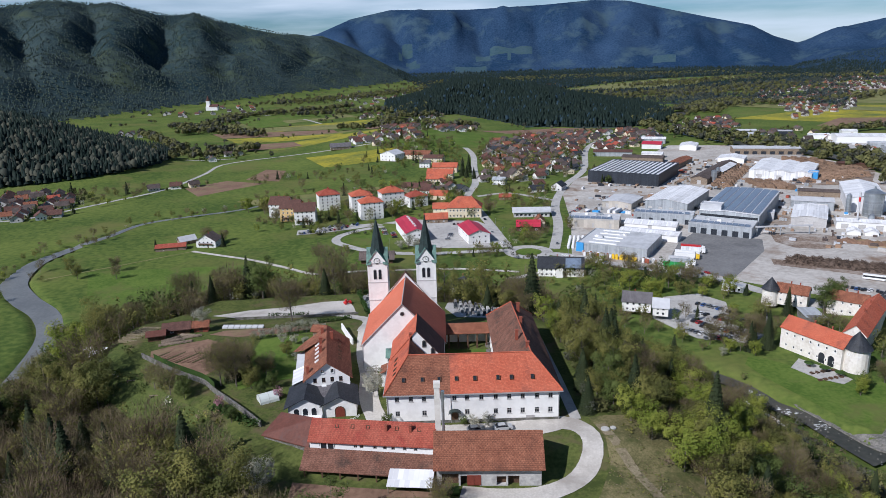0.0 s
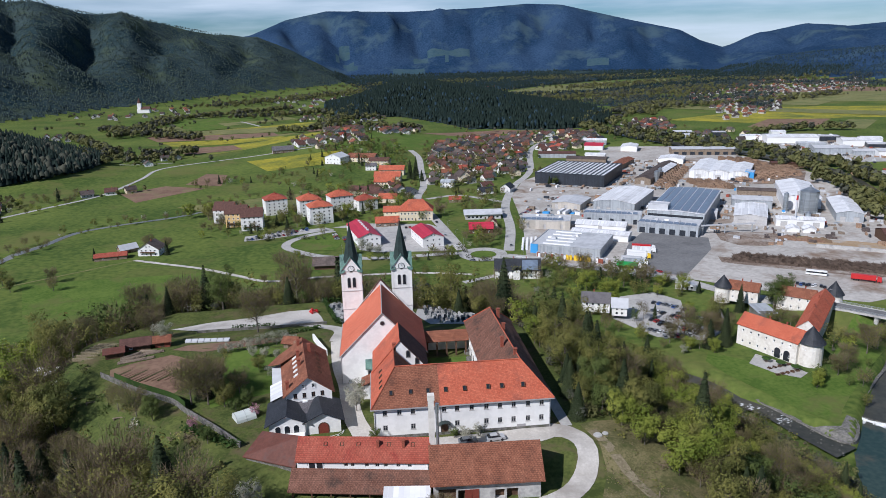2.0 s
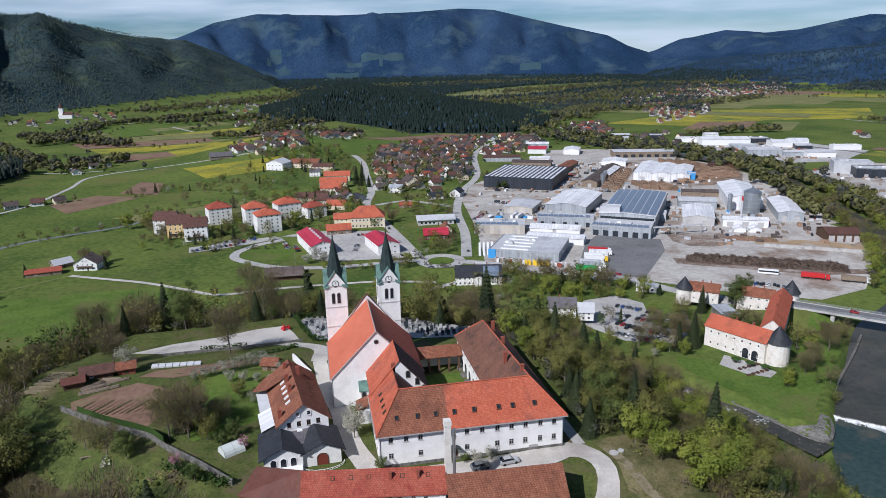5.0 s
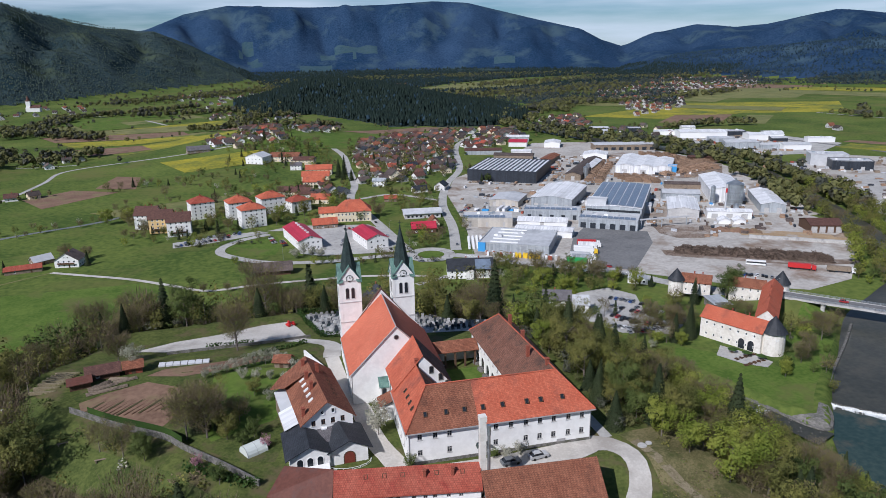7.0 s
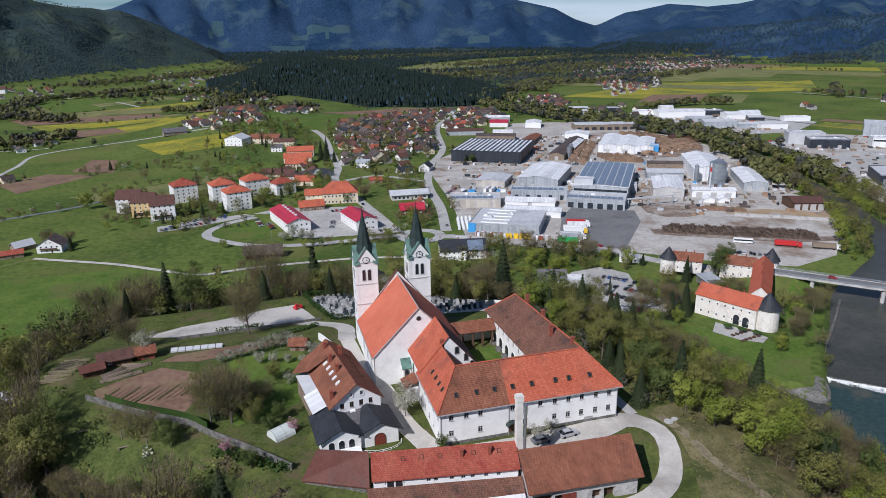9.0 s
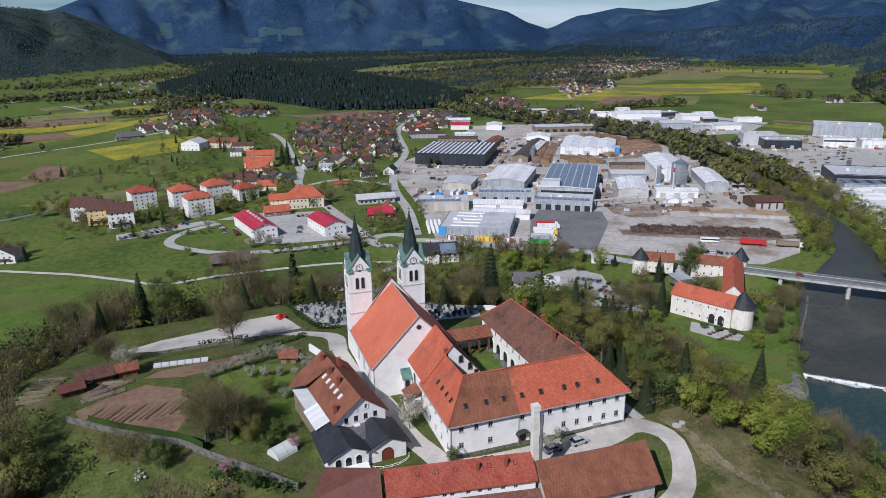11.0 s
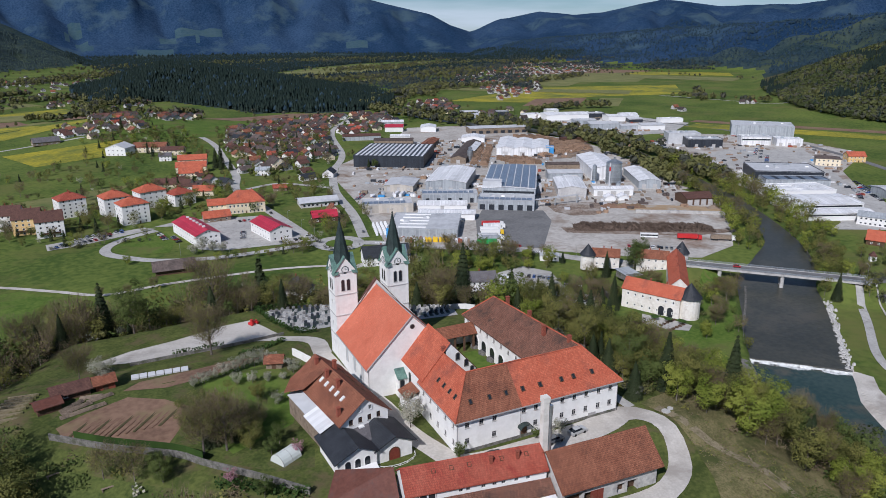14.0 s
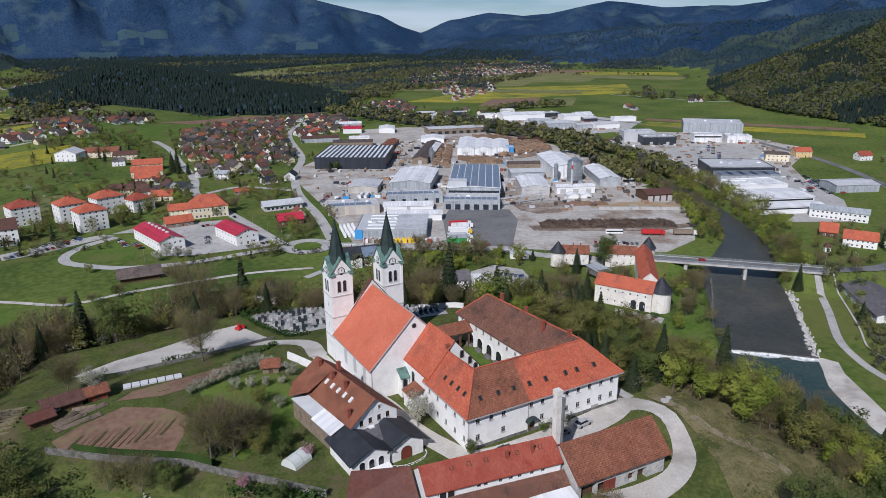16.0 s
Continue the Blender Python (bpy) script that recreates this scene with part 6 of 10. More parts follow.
for a, b in zip(RW, RW[1:]):
    h_ = -16.5 + rw.uniform(-.25, .25)
    n_ = (b - a)[:2] / np.linalg.norm((b - a)[:2])
    n_ = np.array([n_[1], -n_[0]])
    q = [a[:2] + n_ * .5, b[:2] + n_ * .5, b[:2] - n_ * .6, a[:2] - n_ * .6]
    t = [(*q[0], h_), (*q[1], h_), (*q[2], h_ + .15), (*q[3], h_ + .15)]
    g.face([(*(q[0] + n_ * .5), -20), (*(q[1] + n_ * .5), -20), t[1], t[0]])
    g.face(t)
    g.face([(*q[2], -20), (*q[3], -20), t[3], t[2]])
solid("river_wall", g, M["stone"], 0, 0, 0, 0, "rough stone retaining wall along the water", "wall", kind="structure")
g = Geo()
for i in range(46):
    t = rw.random()
    k = rw.randrange(1, 5)
    p = MILL[k][:2] + (MILL[k + 1][:2] - MILL[k][:2]) * t if k < 5 else MILL[k][:2]
    x, y = p[0] + rw.uniform(-3.5, 3.5), p[1] + rw.uniform(-2, 2)
    g.tube((x, y, -17.6), (x + .1, y, -16.85 + rw.uniform(0, .35)), rw.uniform(.4, .8), .25, 5)
solid("stream_stones", g, M["stone"], 0, 0, 0, 0, "loose stones in the mill stream", "stones", kind="stuff")
g = Geo()
for cx, cy, l in ((127.5, 263, 4), (134.5, 247.5, 4.5), (141.5, 236, 5)):
    for i in range(16):
        x, y = cx + rw.uniform(-2.8, 2.8), cy + rw.uniform(-l, l) * .6
        a = rw.uniform(.5, 1.3)
        g.face([(x - a, y, -16.84), (x - .2, y - .35, -16.83), (x + a, y + .1, -16.84), (x + .2, y + .4, -16.83)])
solid("rapids_foam", g, M["foam"], 0, 0, 0, 0, "small white rapids in the mill stream", "rapids", kind="stuff")

# ---- town ----
H = house
A_ = corner


def block(label, ax, ay, rot, w, d, h, rise, rm, **k):
    x, y = A_(ax, ay, rot, w, d)
    opt = dict(roof="hip", wm="render", floors=4, nx=4, ny=4, ws=(1.3, 1.4), chim=2, category="apartments")
    opt.update(k)
    return H(opt.pop("name", "apartment_block"), label, x, y, rot, w, d, h, rise, rm=rm, **opt)


block("white four-storey apartment block with a red hipped roof", -115, 645, 18, 20, 17, 15, 4.5, "redtile", floors=5, group="apartment blocks")
block("white four-storey apartment block with an orange-red roof", -71, 602, 16, 20, 17, 15.5, 4.5, "orange", floors=5, group="apartment blocks")
block("white four-storey apartment block with an orange-red roof", -83, 634, 16, 20, 17, 15.5, 4.5, "orange", floors=5, group="apartment blocks")
block("white four-storey apartment block with an orange-red roof", -56, 650, 20, 22, 16, 14.5, 4.5, "orange", group="apartment blocks")
block("white apartment block with a red hipped roof", -30, 647, 25, 19, 16, 10.5, 4, "redtile", floors=3, group="apartment blocks")
for i, (ax, ay) in enumerate(((-158, 625), (-144, 607), (-128, 591))):
    block("stepped white apartment block with dark brown roof and ochre balconies", ax, ay, -12 + 8 * i, 18, 15, 12.5, 6, "darktile", roof="gable", axis="x", nx=4, ny=3, group="apartment blocks", balcony=True, wm="ochre" if i == 1 else "render")
x, y = A_(-28, 521, 13, 17, 48)
r1 = H("shop_house", "long white building with a crimson sheet-metal roof", x, y, 13, 17, 48, 8, 3.2, "gable", "y", "render", "redmetal", 2, 4, 10, (1.3, 1.3), 0, category="building")
for i in range(6):
    g = Geo()
    g.box(-0.8, 0.8, -0.8, 0.8, 0, 1.0)
    part("roof_vent", g, M["white"], r1, "", (0.3, -16 + 6.4 * i, 11.0))
x, y = A_(20, 511, 12, 16.5, 34)
H("shop_house", "white building with a crimson metal roof and grey base", x, y, 12, 16.5, 34, 8, 3.2, "gable", "y", "render", "redmetal", 2, 3, 7, (1.3, 1.3), 0, category="building")
x, y = A_(4, 603, -6, 32, 15)
H("school", "cream school building with an orange hipped roof", x, y, -6, 30, 17, 9.5, 8, "hip", "x", "cream", "orange", 2, 9, 4, (1.2, 1.7), 2, category="school")
x, y = A_(-8, 614, -6, 14, 10)
H("school_wing", "low cream side wing with an orange roof", x, y, -6, 14, 10, 6.5, 4, "gable", "x", "cream", "orange", 2, 3, 2, (1.1, 1.4), 0, category="building")
x, y = A_(-15, 583, 2, 20, 11)
H("garage_building", "low building with a bright orange tiled roof", x, y, 2, 20, 11, 4, 4, "gable", "x", "wood", "orange", 1, 4, 2, (1.2, 1.2), 0, category="building")
x, y = A_(63, 595, -4, 31, 17)
H("shop", "low shop with a pale grey shallow roof", x, y, -4, 31, 17, 5, 2.4, "gable", "x", "greywall", "palemetal", 1, 8, 3, (2.2, 2.0), 0, over=1.4, category="shop")
x, y = A_(60, 546, -6, 19, 12)
H("red_roofed_house", "low house with a crimson roof beside the roundabout", x, y, -6, 19, 12, 4.5, 4, "gable", "x", "darkwood", "redmetal", 1, 4, 2, (1.2, 1.2), 1)
x, y = A_(74, 557, -6, 12, 11)
H("red_roofed_house", "gabled brown-red house", x, y, -6, 9, 12, 5, 4.5, "gable", "y", "cream", "brownred", 1, 2, 2, (1.1, 1.2), 1)
x, y = A_(61, 430, -10, 29, 15)
bh = H("roadside_inn", "white inn with a long black tiled roof and solar panels", x, y, -10, 29, 15, 6, 5.5, "gable", "x", "render", "blacktile", 2, 9, 3, (1.1, 1.3), 2, category="inn")
g = Geo()
g.slab([(3, -8.0, 6.2), (13, -8.0, 6.2), (13, -1.4, 10.9), (3, -1.4, 10.9)], 0.1)
part("solar_panels", g, M["solar"], bh)
g = Geo()
g.box(-3, 1.5, -10.2, -7.6, 0, 6.2)
g.slab([(-3.6, -10.8, 6.0), (-0.7, -10.8, 8.6), (-0.7, -3, 8.6), (-3.6, -3, 6.0)], 0.2, 1)
g.slab([(-0.7, -10.8, 8.6), (2.1, -10.8, 6.0), (2.1, -3, 6.0), (-0.7, -3, 8.6)], 0.2, 1)
part("gabled_porch", g, [M["render"], M["blacktile"]], bh)
for (cx, cy, w) in ((0, 800, 30), (6, 842, 30), (-4, 766, 22)):
    H("terraced_block", "long block with orange tiled roof", cx, cy, -11, w, 13, 7, 4.5, "gable", "x", "cream", "orange", 2, 6, 2, (1.3, 1.4), 0, category="building")
H("brown_block", "low brown-roofed block", -24, 722, -30, 34, 13, 6, 4, "gable", "x", "cream", "darktile", 2, 6, 2, (1.3, 1.4), 0, category="building")
H("orange_roofed_house", "house with a bright orange roof", -2, 685, -20, 18, 11, 5, 4, "gable", "x", "cream", "orange", 1, 3, 2, (1.2, 1.3), 1)
H("white_block", "white block with a dark roof", -14, 700, -15, 16, 11, 7, 2, "gable", "x", "render", "darktile", 2, 4, 2, (1.2, 1.3), 0, category="building")
H("long_barn", "long dark-roofed barn with weathered timber walls", -146, 1031, 14, 30, 13, 4.5, 5, "gable", "x", "wood", "slate", 1, 5, 2, (1.4, 1.2), 0, category="barn")
H("white_hall", "white gabled hall with a grey roof", -64, 934, -30, 24, 22, 9, 4.5, "gable", "y", "render", "palemetal", 2, 4, 4, (1.3, 1.3), 0, category="hall")
H("brown_block", "broad building with a wide brown-red roof", -30, 940, -20, 38, 18, 6.5, 4.5, "gable", "x", "cream", "brownred", 2, 7, 2, (1.3, 1.4), 0, category="building")
H("brown_block", "two-storey building with a dark brown roof", -8, 912, -16, 26, 14, 6.5, 3.5, "gable", "x", "cream", "darktile", 2, 5, 2, (1.3, 1.4), 0, category="building")
H("white_house", "small white house with a slate roof", -19, 880, -10, 13, 11, 6, 3, "gable", "x", "render", "slate", 2, 3, 2, (1.2, 1.2), 1)
H("white_house", "white gabled house with a brown roof", 84, 782, 10, 14, 20, 7, 5.5, "gable", "y", "cream", "rust", 2, 3, 4, (1.2, 1.3), 1)
H("black_roofed_house", "low house with a black roof", 98, 706, 10, 15, 9, 3.5, 3.5, "gable", "x", "render", "blacktile", 1, 3, 2, (1.2, 1.2), 0)
H("black_roofed_house", "low house with a black roof", 122, 712, 60, 14, 11, 5, 4, "gable", "x", "render", "blacktile", 1, 3, 2, (1.2, 1.2), 0)
H("red_hut", "small red-roofed hut", 63, 672, -9, 12, 8, 3.5, 2.5, "gable", "x", "wood", "redtile", 1, 2, 1, (1, 1), 0)
H("green_roofed_house", "white house with a grey-green roof", 64, 752, -20, 14, 10, 6, 2.5, "gable", "x", "render", "greymetal", 2, 3, 2, (1.2, 1.2), 0)
pv = H("hay_barn", "dark timber hay barn with a brown roof", -46.5, 473.5, -2, 22, 9, 4.6, 3.6, "gable", "x", "darkwood", "rust", 1, 0, 0, (1, 1), 0, over=1.6, category="barn", door="")
H("hip_roofed_villa", "white villa with a dark hipped roof among trees", 12, 401, -45, 14, 12, 5.4, 6.0, "hip", "x", "render", "blacktile", 2, 3, 3, (1.1, 1.2), 1)
H("modern_house", "white house with pale grey gables", 106, 361, -19, 15, 11, 6, 4.0, "gable", "x", "render", "slate", 2, 4, 3, (1.2, 1.3), 1, z=-15.5)
H("modern_house", "white side wing with a pale sheet roof", 117, 354, 71, 12, 8, 5, 3.4, "gable", "y", "render", "palemetal", 2, 2, 2, (1.2, 1.3), 0, z=-15.5)
H("farmhouse", "brown timber-gabled farmhouse", -184, 533, -8, 16, 13, 5.5, 5, "gable", "y", "render", "rust", 2, 4, 3, (1.2, 1.2), 1, balcony=True)
H("farm_shed", "low red-roofed farm shed", -211, 524, 12, 22, 8, 3.2, 2.0, "gable", "x", "wood", "redtile", 1, 2, 1, (1, 1), 0)
H("farm_shed", "grey-roofed farm shed", -205, 542, 40, 13, 8, 3.4, 3.2, "gable", "x", "wood", "palemetal", 1, 1, 1, (1, 1), 0)
H("gatehouse", "small flat-roofed gate lodge", 172, 392, -30, 12, 6, 3.4, 0, "flat", "x", "render", "palemetal", 1, 4, 1, (1.4, 1.3), 0, category="lodge")
# other bank of the river
H("orange_roofed_house", "white farmhouse with an orange roof by the river road", 384, 297, -59, 20, 12, 6, 4.5, "gable", "x", "render", "orange", 2, 6, 3, (1.0, 1.2), 1)
H("timber_house", "brown-roofed timber house", 392, 324, 30, 16, 11, 4, 5, "gable", "y", "darkwood", "orange", 1, 2, 2, (1, 1.1), 1)
H("dark_roofed_hall", "long workshop with a wide dark grey roof", 286, 228, 52, 46, 20, 4.2, 3.6, "gable", "x", "render", "slate", 1, 8, 2, (1.2, 1.1), 0, category="workshop")
H("white_house", "white house with a brown roof", 402, 283, 20, 14, 12, 6, 4, "gable", "x", "render", "rust", 2, 3, 3, (1.1, 1.2), 1)
H("long_white_building", "long white two-storey building with a grey roof", 440, 347, -62, 40, 13, 7, 2.6, "gable", "x", "render", "greymetal", 2, 12, 3, (1.4, 1.3), 0, category="building")
H("beige_building", "beige two-storey building", 618, 532, -45, 24, 16, 8, 2, "hip", "x", "cream", "rust", 2, 5, 3, (1.4, 1.4), 0, category="building")
H("yellow_house", "yellow house with an orange roof", 662, 532, -32, 18, 14, 7, 4, "gable", "x", "ochre", "orange", 2, 4, 3, (1.2, 1.3), 1)
H("white_house", "white house with red roof by the main road", 700, 484, -20, 15, 11, 6, 4, "gable", "x", "render", "redtile", 2, 3, 2, (1.2, 1.2), 1)
cp_ = thing("wayside_chapel", 353, 300, height(353, 300), -40, "tiny white wayside chapel with a pointed roof", "chapel")
g = Geo()
g.box(-1.8, 1.8, -1.8, 1.8, 0, 4)
part("wall", g, M["render"], cp_)
part("roof", hip_roof(3.6, 3.6, 4, 2.6, 0.3), M["darktile"], cp_)
arched(cp_, 0, -1.8, 0.1, 0, 1.4, 2.6, "glass", "white", "door")

# village houses: a few built once, then set along the lanes
rv = random.Random(11)
PROTO = []
for i, (rm, wm, w, d, h, rise, axis) in enumerate((
        ("rust", "render", 10.4, 11.5, 4.4, 3.3, "y"), ("rust", "greywall", 12, 10.4, 4.2, 3.3, "x"), ("darktile", "render", 10.2, 11.5, 4.4, 3.4, "y"), ("brownred", "render", 11, 10.4, 4.2, 3.3, "x"),
        ("rust", "cream", 10.2, 10.4, 4.4, 3.4, "y"), ("darktile", "greywall", 12, 10.4, 4.0, 3.3, "x"), ("brownred", "cream", 10, 11.2, 4.2, 3.4, "y"), ("redtile", "render", 11.2, 10.2, 4.0, 3.2, "x"), ("blacktile", "greywall", 11.2, 10.4, 4.2, 3.2, "x"))):
    PROTO.append(H("village_house", "detached house with a %s tiled gable roof in the village" % {"rust": "faded brown", "brownred": "brown-red", "darktile": "dark brown", "redtile": "red", "orange": "orange", "blacktile": "black"}[rm],
                   70 + (i % 3) * 24, 800 + (i // 3) * 26, rv.uniform(-40, 40), w, d, h, rise, "gable", axis, wm, rm, 1, 3, 2, (1.1, 1.3), 1, over=0.95, group="village houses", base=1.4, door="", sunk=True))
spots = [(p.matrix_basis.translation.x, p.matrix_basis.translation.y) for p in PROTO]
taken = spots + [(12, 401), (16, 392), (106, 361), (117, 354), (84, 782), (64, 752), (98, 706), (122, 712)]


def lanes(poly, step, seed, keep=1.0):
    """Places on a loosely bent grid inside a polygon."""
    poly, rr, out = np.array(poly, float), random.Random(seed), []
    (x0, y0), (x1, y1) = poly.min(0), poly.max(0)
    a = 0.35
    n = int(max(x1 - x0, y1 - y0) / step) + 4
    for i in range(-n, n):
        for j in range(-n, n):
            u, v = i * step + rr.uniform(-.22, .22) * step, j * step * 0.9 + rr.uniform(-.22, .22) * step
            x, y = (x0 + x1) / 2 + u * math.cos(a) - v * math.sin(a), (y0 + y1) / 2 + u * math.sin(a) + v * math.cos(a)
            if rr.random() < keep and inside(poly, np.array([x]), np.array([y]))[0]:
                out.append((x, y))
    return out


def clear_of(x, y, d):
    return all((x - a) ** 2 + (y - b) ** 2 > d * d for a, b in taken)


def off_road(x, y, d):
    p = np.array([x]), np.array([y])
    return all(along(np.array([(q[0], q[1], 1) for q in pts]), *p)[0][0] > d + wide / 2 for pts, wide, _, _ in ROADS) and along(RIVER, *p)[0][0] > d + 16


VILLAGES = [
    ([(46, 760), (60, 960), (76, 1056), (131, 1149), (201, 1183), (281, 1193), (326, 1206), (372, 1163), (335, 1060), (286, 1000), (244, 985), (190, 905), (142, 785), (100, 770)], 20.0, 0.95),
    ([(-134, 1043), (-137, 1131), (-84, 1092), (-84, 1018)], 17, 0.9),
    ([(-95, 1157), (-90, 1290), (-40, 1270), (-26, 1109), (-31, 1021), (-84, 1081)], 19, 0.85),
    ([(-19, 1199), (2, 1297), (69, 1261), (60, 1186), (7, 1143)], 21, 0.7),
    ([(-178, 1556), (-167, 1700), (-134, 1687), (-131, 1564)], 26, 0.7),
    ([(-63, 1494), (20, 1640), (41, 1554), (-50, 1436)], 30, 0.5),
    ([(436, 1176), (500, 1330), (560, 1370), (508, 1188), (448, 1122)], 22, 0.8),
    ([(493, 1146), (585, 1147), (584, 1050), (514, 1040)], 26, 0.6),
    ([(-450, 640), (-483, 765), (-440, 790), (-366, 700), (-372, 640)], 17, 0.85),
    ([(-330, 780), (-280, 775), (-276, 796), (-322, 806)], 20, 0.9),
    ([(400, 250), (520, 310), (540, 340), (420, 300)], 24, 0.8),
    ([(700, 440), (800, 420), (820, 480), (720, 500)], 28, 0.7),
    ([(-340, 985), (-365, 1060), (-276, 1060), (-258, 990)], 24, 0.6),
    ([(-40, 700), (-46, 760), (30, 770), (30, 690)], 22, 0.6),
    ([(54, 700), (60, 755), (110, 745), (100, 715)], 24, 0.5),
]
for k, (poly, step, keep) in enumerate(VILLAGES):
    for x, y in lanes(poly, step, k, keep):
        if clear_of(x, y, 12) and off_road(x, y, 5):
            taken.append((x, y))
            copy_thing(PROTO[rv.choice((0, 0, 0, 1, 1, 1, 2, 2, 2, 3, 4, 4, 4, 5, 5, 5, 6, 7, 8, 8))], pose(x, y, height(x, y) - 0.1, 0, 0, rv.choice((20, 110, -70, -160)) + rv.uniform(-14, 14)))

# far hamlets, too small to tell apart
g = Geo()
rh = random.Random(4)
far_pts = []
for poly, step, keep in (([(420, 1120), (520, 1300), (500, 1360), (410, 1240)], 30, 0.8), ([(626, 1271), (700, 1420), (799, 1680), (1006, 1847), (1084, 1802), (865, 1477), (728, 1348)], 27, 0.7), ([(747, 1746), (1008, 2160), (1500, 2650), (1812, 2491), (1485, 2063), (1153, 1908), (851, 1687)], 33, 0.62),
                         ([(-730, 1420), (-560, 1280), (-540, 1180), (-600, 1240)], 30, 0.6), ([(-785, 1876), (-563, 2180), (-464, 1845), (-654, 1724)], 38, 0.5), ([(-342, 2204), (-299, 2700), (-134, 2236), (-198, 1832)], 44, 0.5), ([(-683, 1359), (-619, 1440), (-562, 1327), (-648, 1306)], 20, 0.8), ([(-200, 2120), (60, 2500), (0, 2600), (-260, 2300)], 60, 0.4),
                         ([(300, 2600), (460, 2700), (420, 2760), (280, 2660)], 40, 0.7), ([(1030, 1030), (1075, 1015), (1060, 1050)], 16, 0.9), ([(1010, 780), (1170, 720), (1165, 745), (1020, 800)], 28, 0.7), ([(780, 1010), (860, 960), (880, 1010), (800, 1060)], 34, 0.7),
                         ([(500, 1010), (560, 1060), (640, 1040), (600, 980)], 34, 0.7)):
    far_pts += lanes(poly, step, 31, keep)
for x, y in far_pts:
    z, w, d, h, r_ = height(x, y) - 0.2, rh.uniform(7, 10), rh.uniform(8, 13), rh.uniform(3, 4.6), rh.uniform(3, 4.4)
    a = rh.choice((0.3, 1.87)) + rh.uniform(-.3, .3)
    T = lambda px_, py_, pz: (x + px_ * math.cos(a) - py_ * math.sin(a), y + px_ * math.sin(a) + py_ * math.cos(a), z + pz)
    c = [(-w / 2, -d / 2), (w / 2, -d / 2), (w / 2, d / 2), (-w / 2, d / 2)]
    for i in range(4):
        p, q = c[i], c[(i + 1) % 4]
        g.face([T(*p, 0), T(*q, 0), T(*q, h), T(*p, h)], 0)
        for s in (0.3, 0.7):
            mx_, my_ = p[0] + (q[0] - p[0]) * s, p[1] + (q[1] - p[1]) * s
            dx, dy = (q[0] - p[0]) / 14, (q[1] - p[1]) / 14
            ox_, oy_ = (q[1] - p[1]) / 200, -(q[0] - p[0]) / 200
            g.face([T(mx_ - dx + ox_, my_ - dy + oy_, h * .45), T(mx_ + dx + ox_, my_ + dy + oy_, h * .45), T(mx_ + dx + ox_, my_ + dy + oy_, h * .75), T(mx_ - dx + ox_, my_ - dy + oy_, h * .75)], 3)
    g.face([T(*c[0], h), T(*c[1], h), T(0, -d / 2, h + r_)], 0)
    g.face([T(*c[2], h), T(*c[3], h), T(0, d / 2, h + r_)], 0)
    m_ = rh.choice((1, 1, 1, 2, 4))
    g.slab([T(-w / 2 - .6, -d / 2 - .6, h - .4), T(0, -d / 2 - .6, h + r_ + .1), T(0, d / 2 + .6, h + r_ + .1), T(-w / 2 - .6, d / 2 + .6, h - .4)], .2, m_)
    g.slab([T(0, -d / 2 - .6, h + r_ + .1), T(w / 2 + .6, -d / 2 - .6, h - .4), T(w / 2 + .6, d / 2 + .6, h - .4), T(0, d / 2 + .6, h + r_ + .1)], .2, m_)
solid("distant_village_houses", g, [M["greywall"], M["rust"], M["brownred"], M["glass"], M["darktile"]], 0, 0, 0, 0, "pale houses with red and brown roofs far down the valley", "houses", kind="stuff")
# pilgrim church on the far slope
fc = thing("hillside_chapel", -640, 1985, height(-640, 1985), 0, "small white church with a tower on the far slope", "church")
g = Geo()
g.box(-5, 5, -5, 5, 0, 26)
g.box(-6, 26, -8, 8, 0, 11)
part("wall", g, M["render"], fc)
g = Geo()
g.tube((0, 0, 26), (0, 0, 40), 6, 0.2, 8)
g.slab([(4, -9, 10.5), (28, -9, 10.5), (28, 0, 17), (4, 0, 17)], .3)
g.slab([(4, 0, 17), (28, 0, 17), (28, 9, 10.5), (4, 9, 10.5)], .3)
part("roof", g, M["darktile"], fc)


# ---- timber works and industrial halls ----
HALLS = []


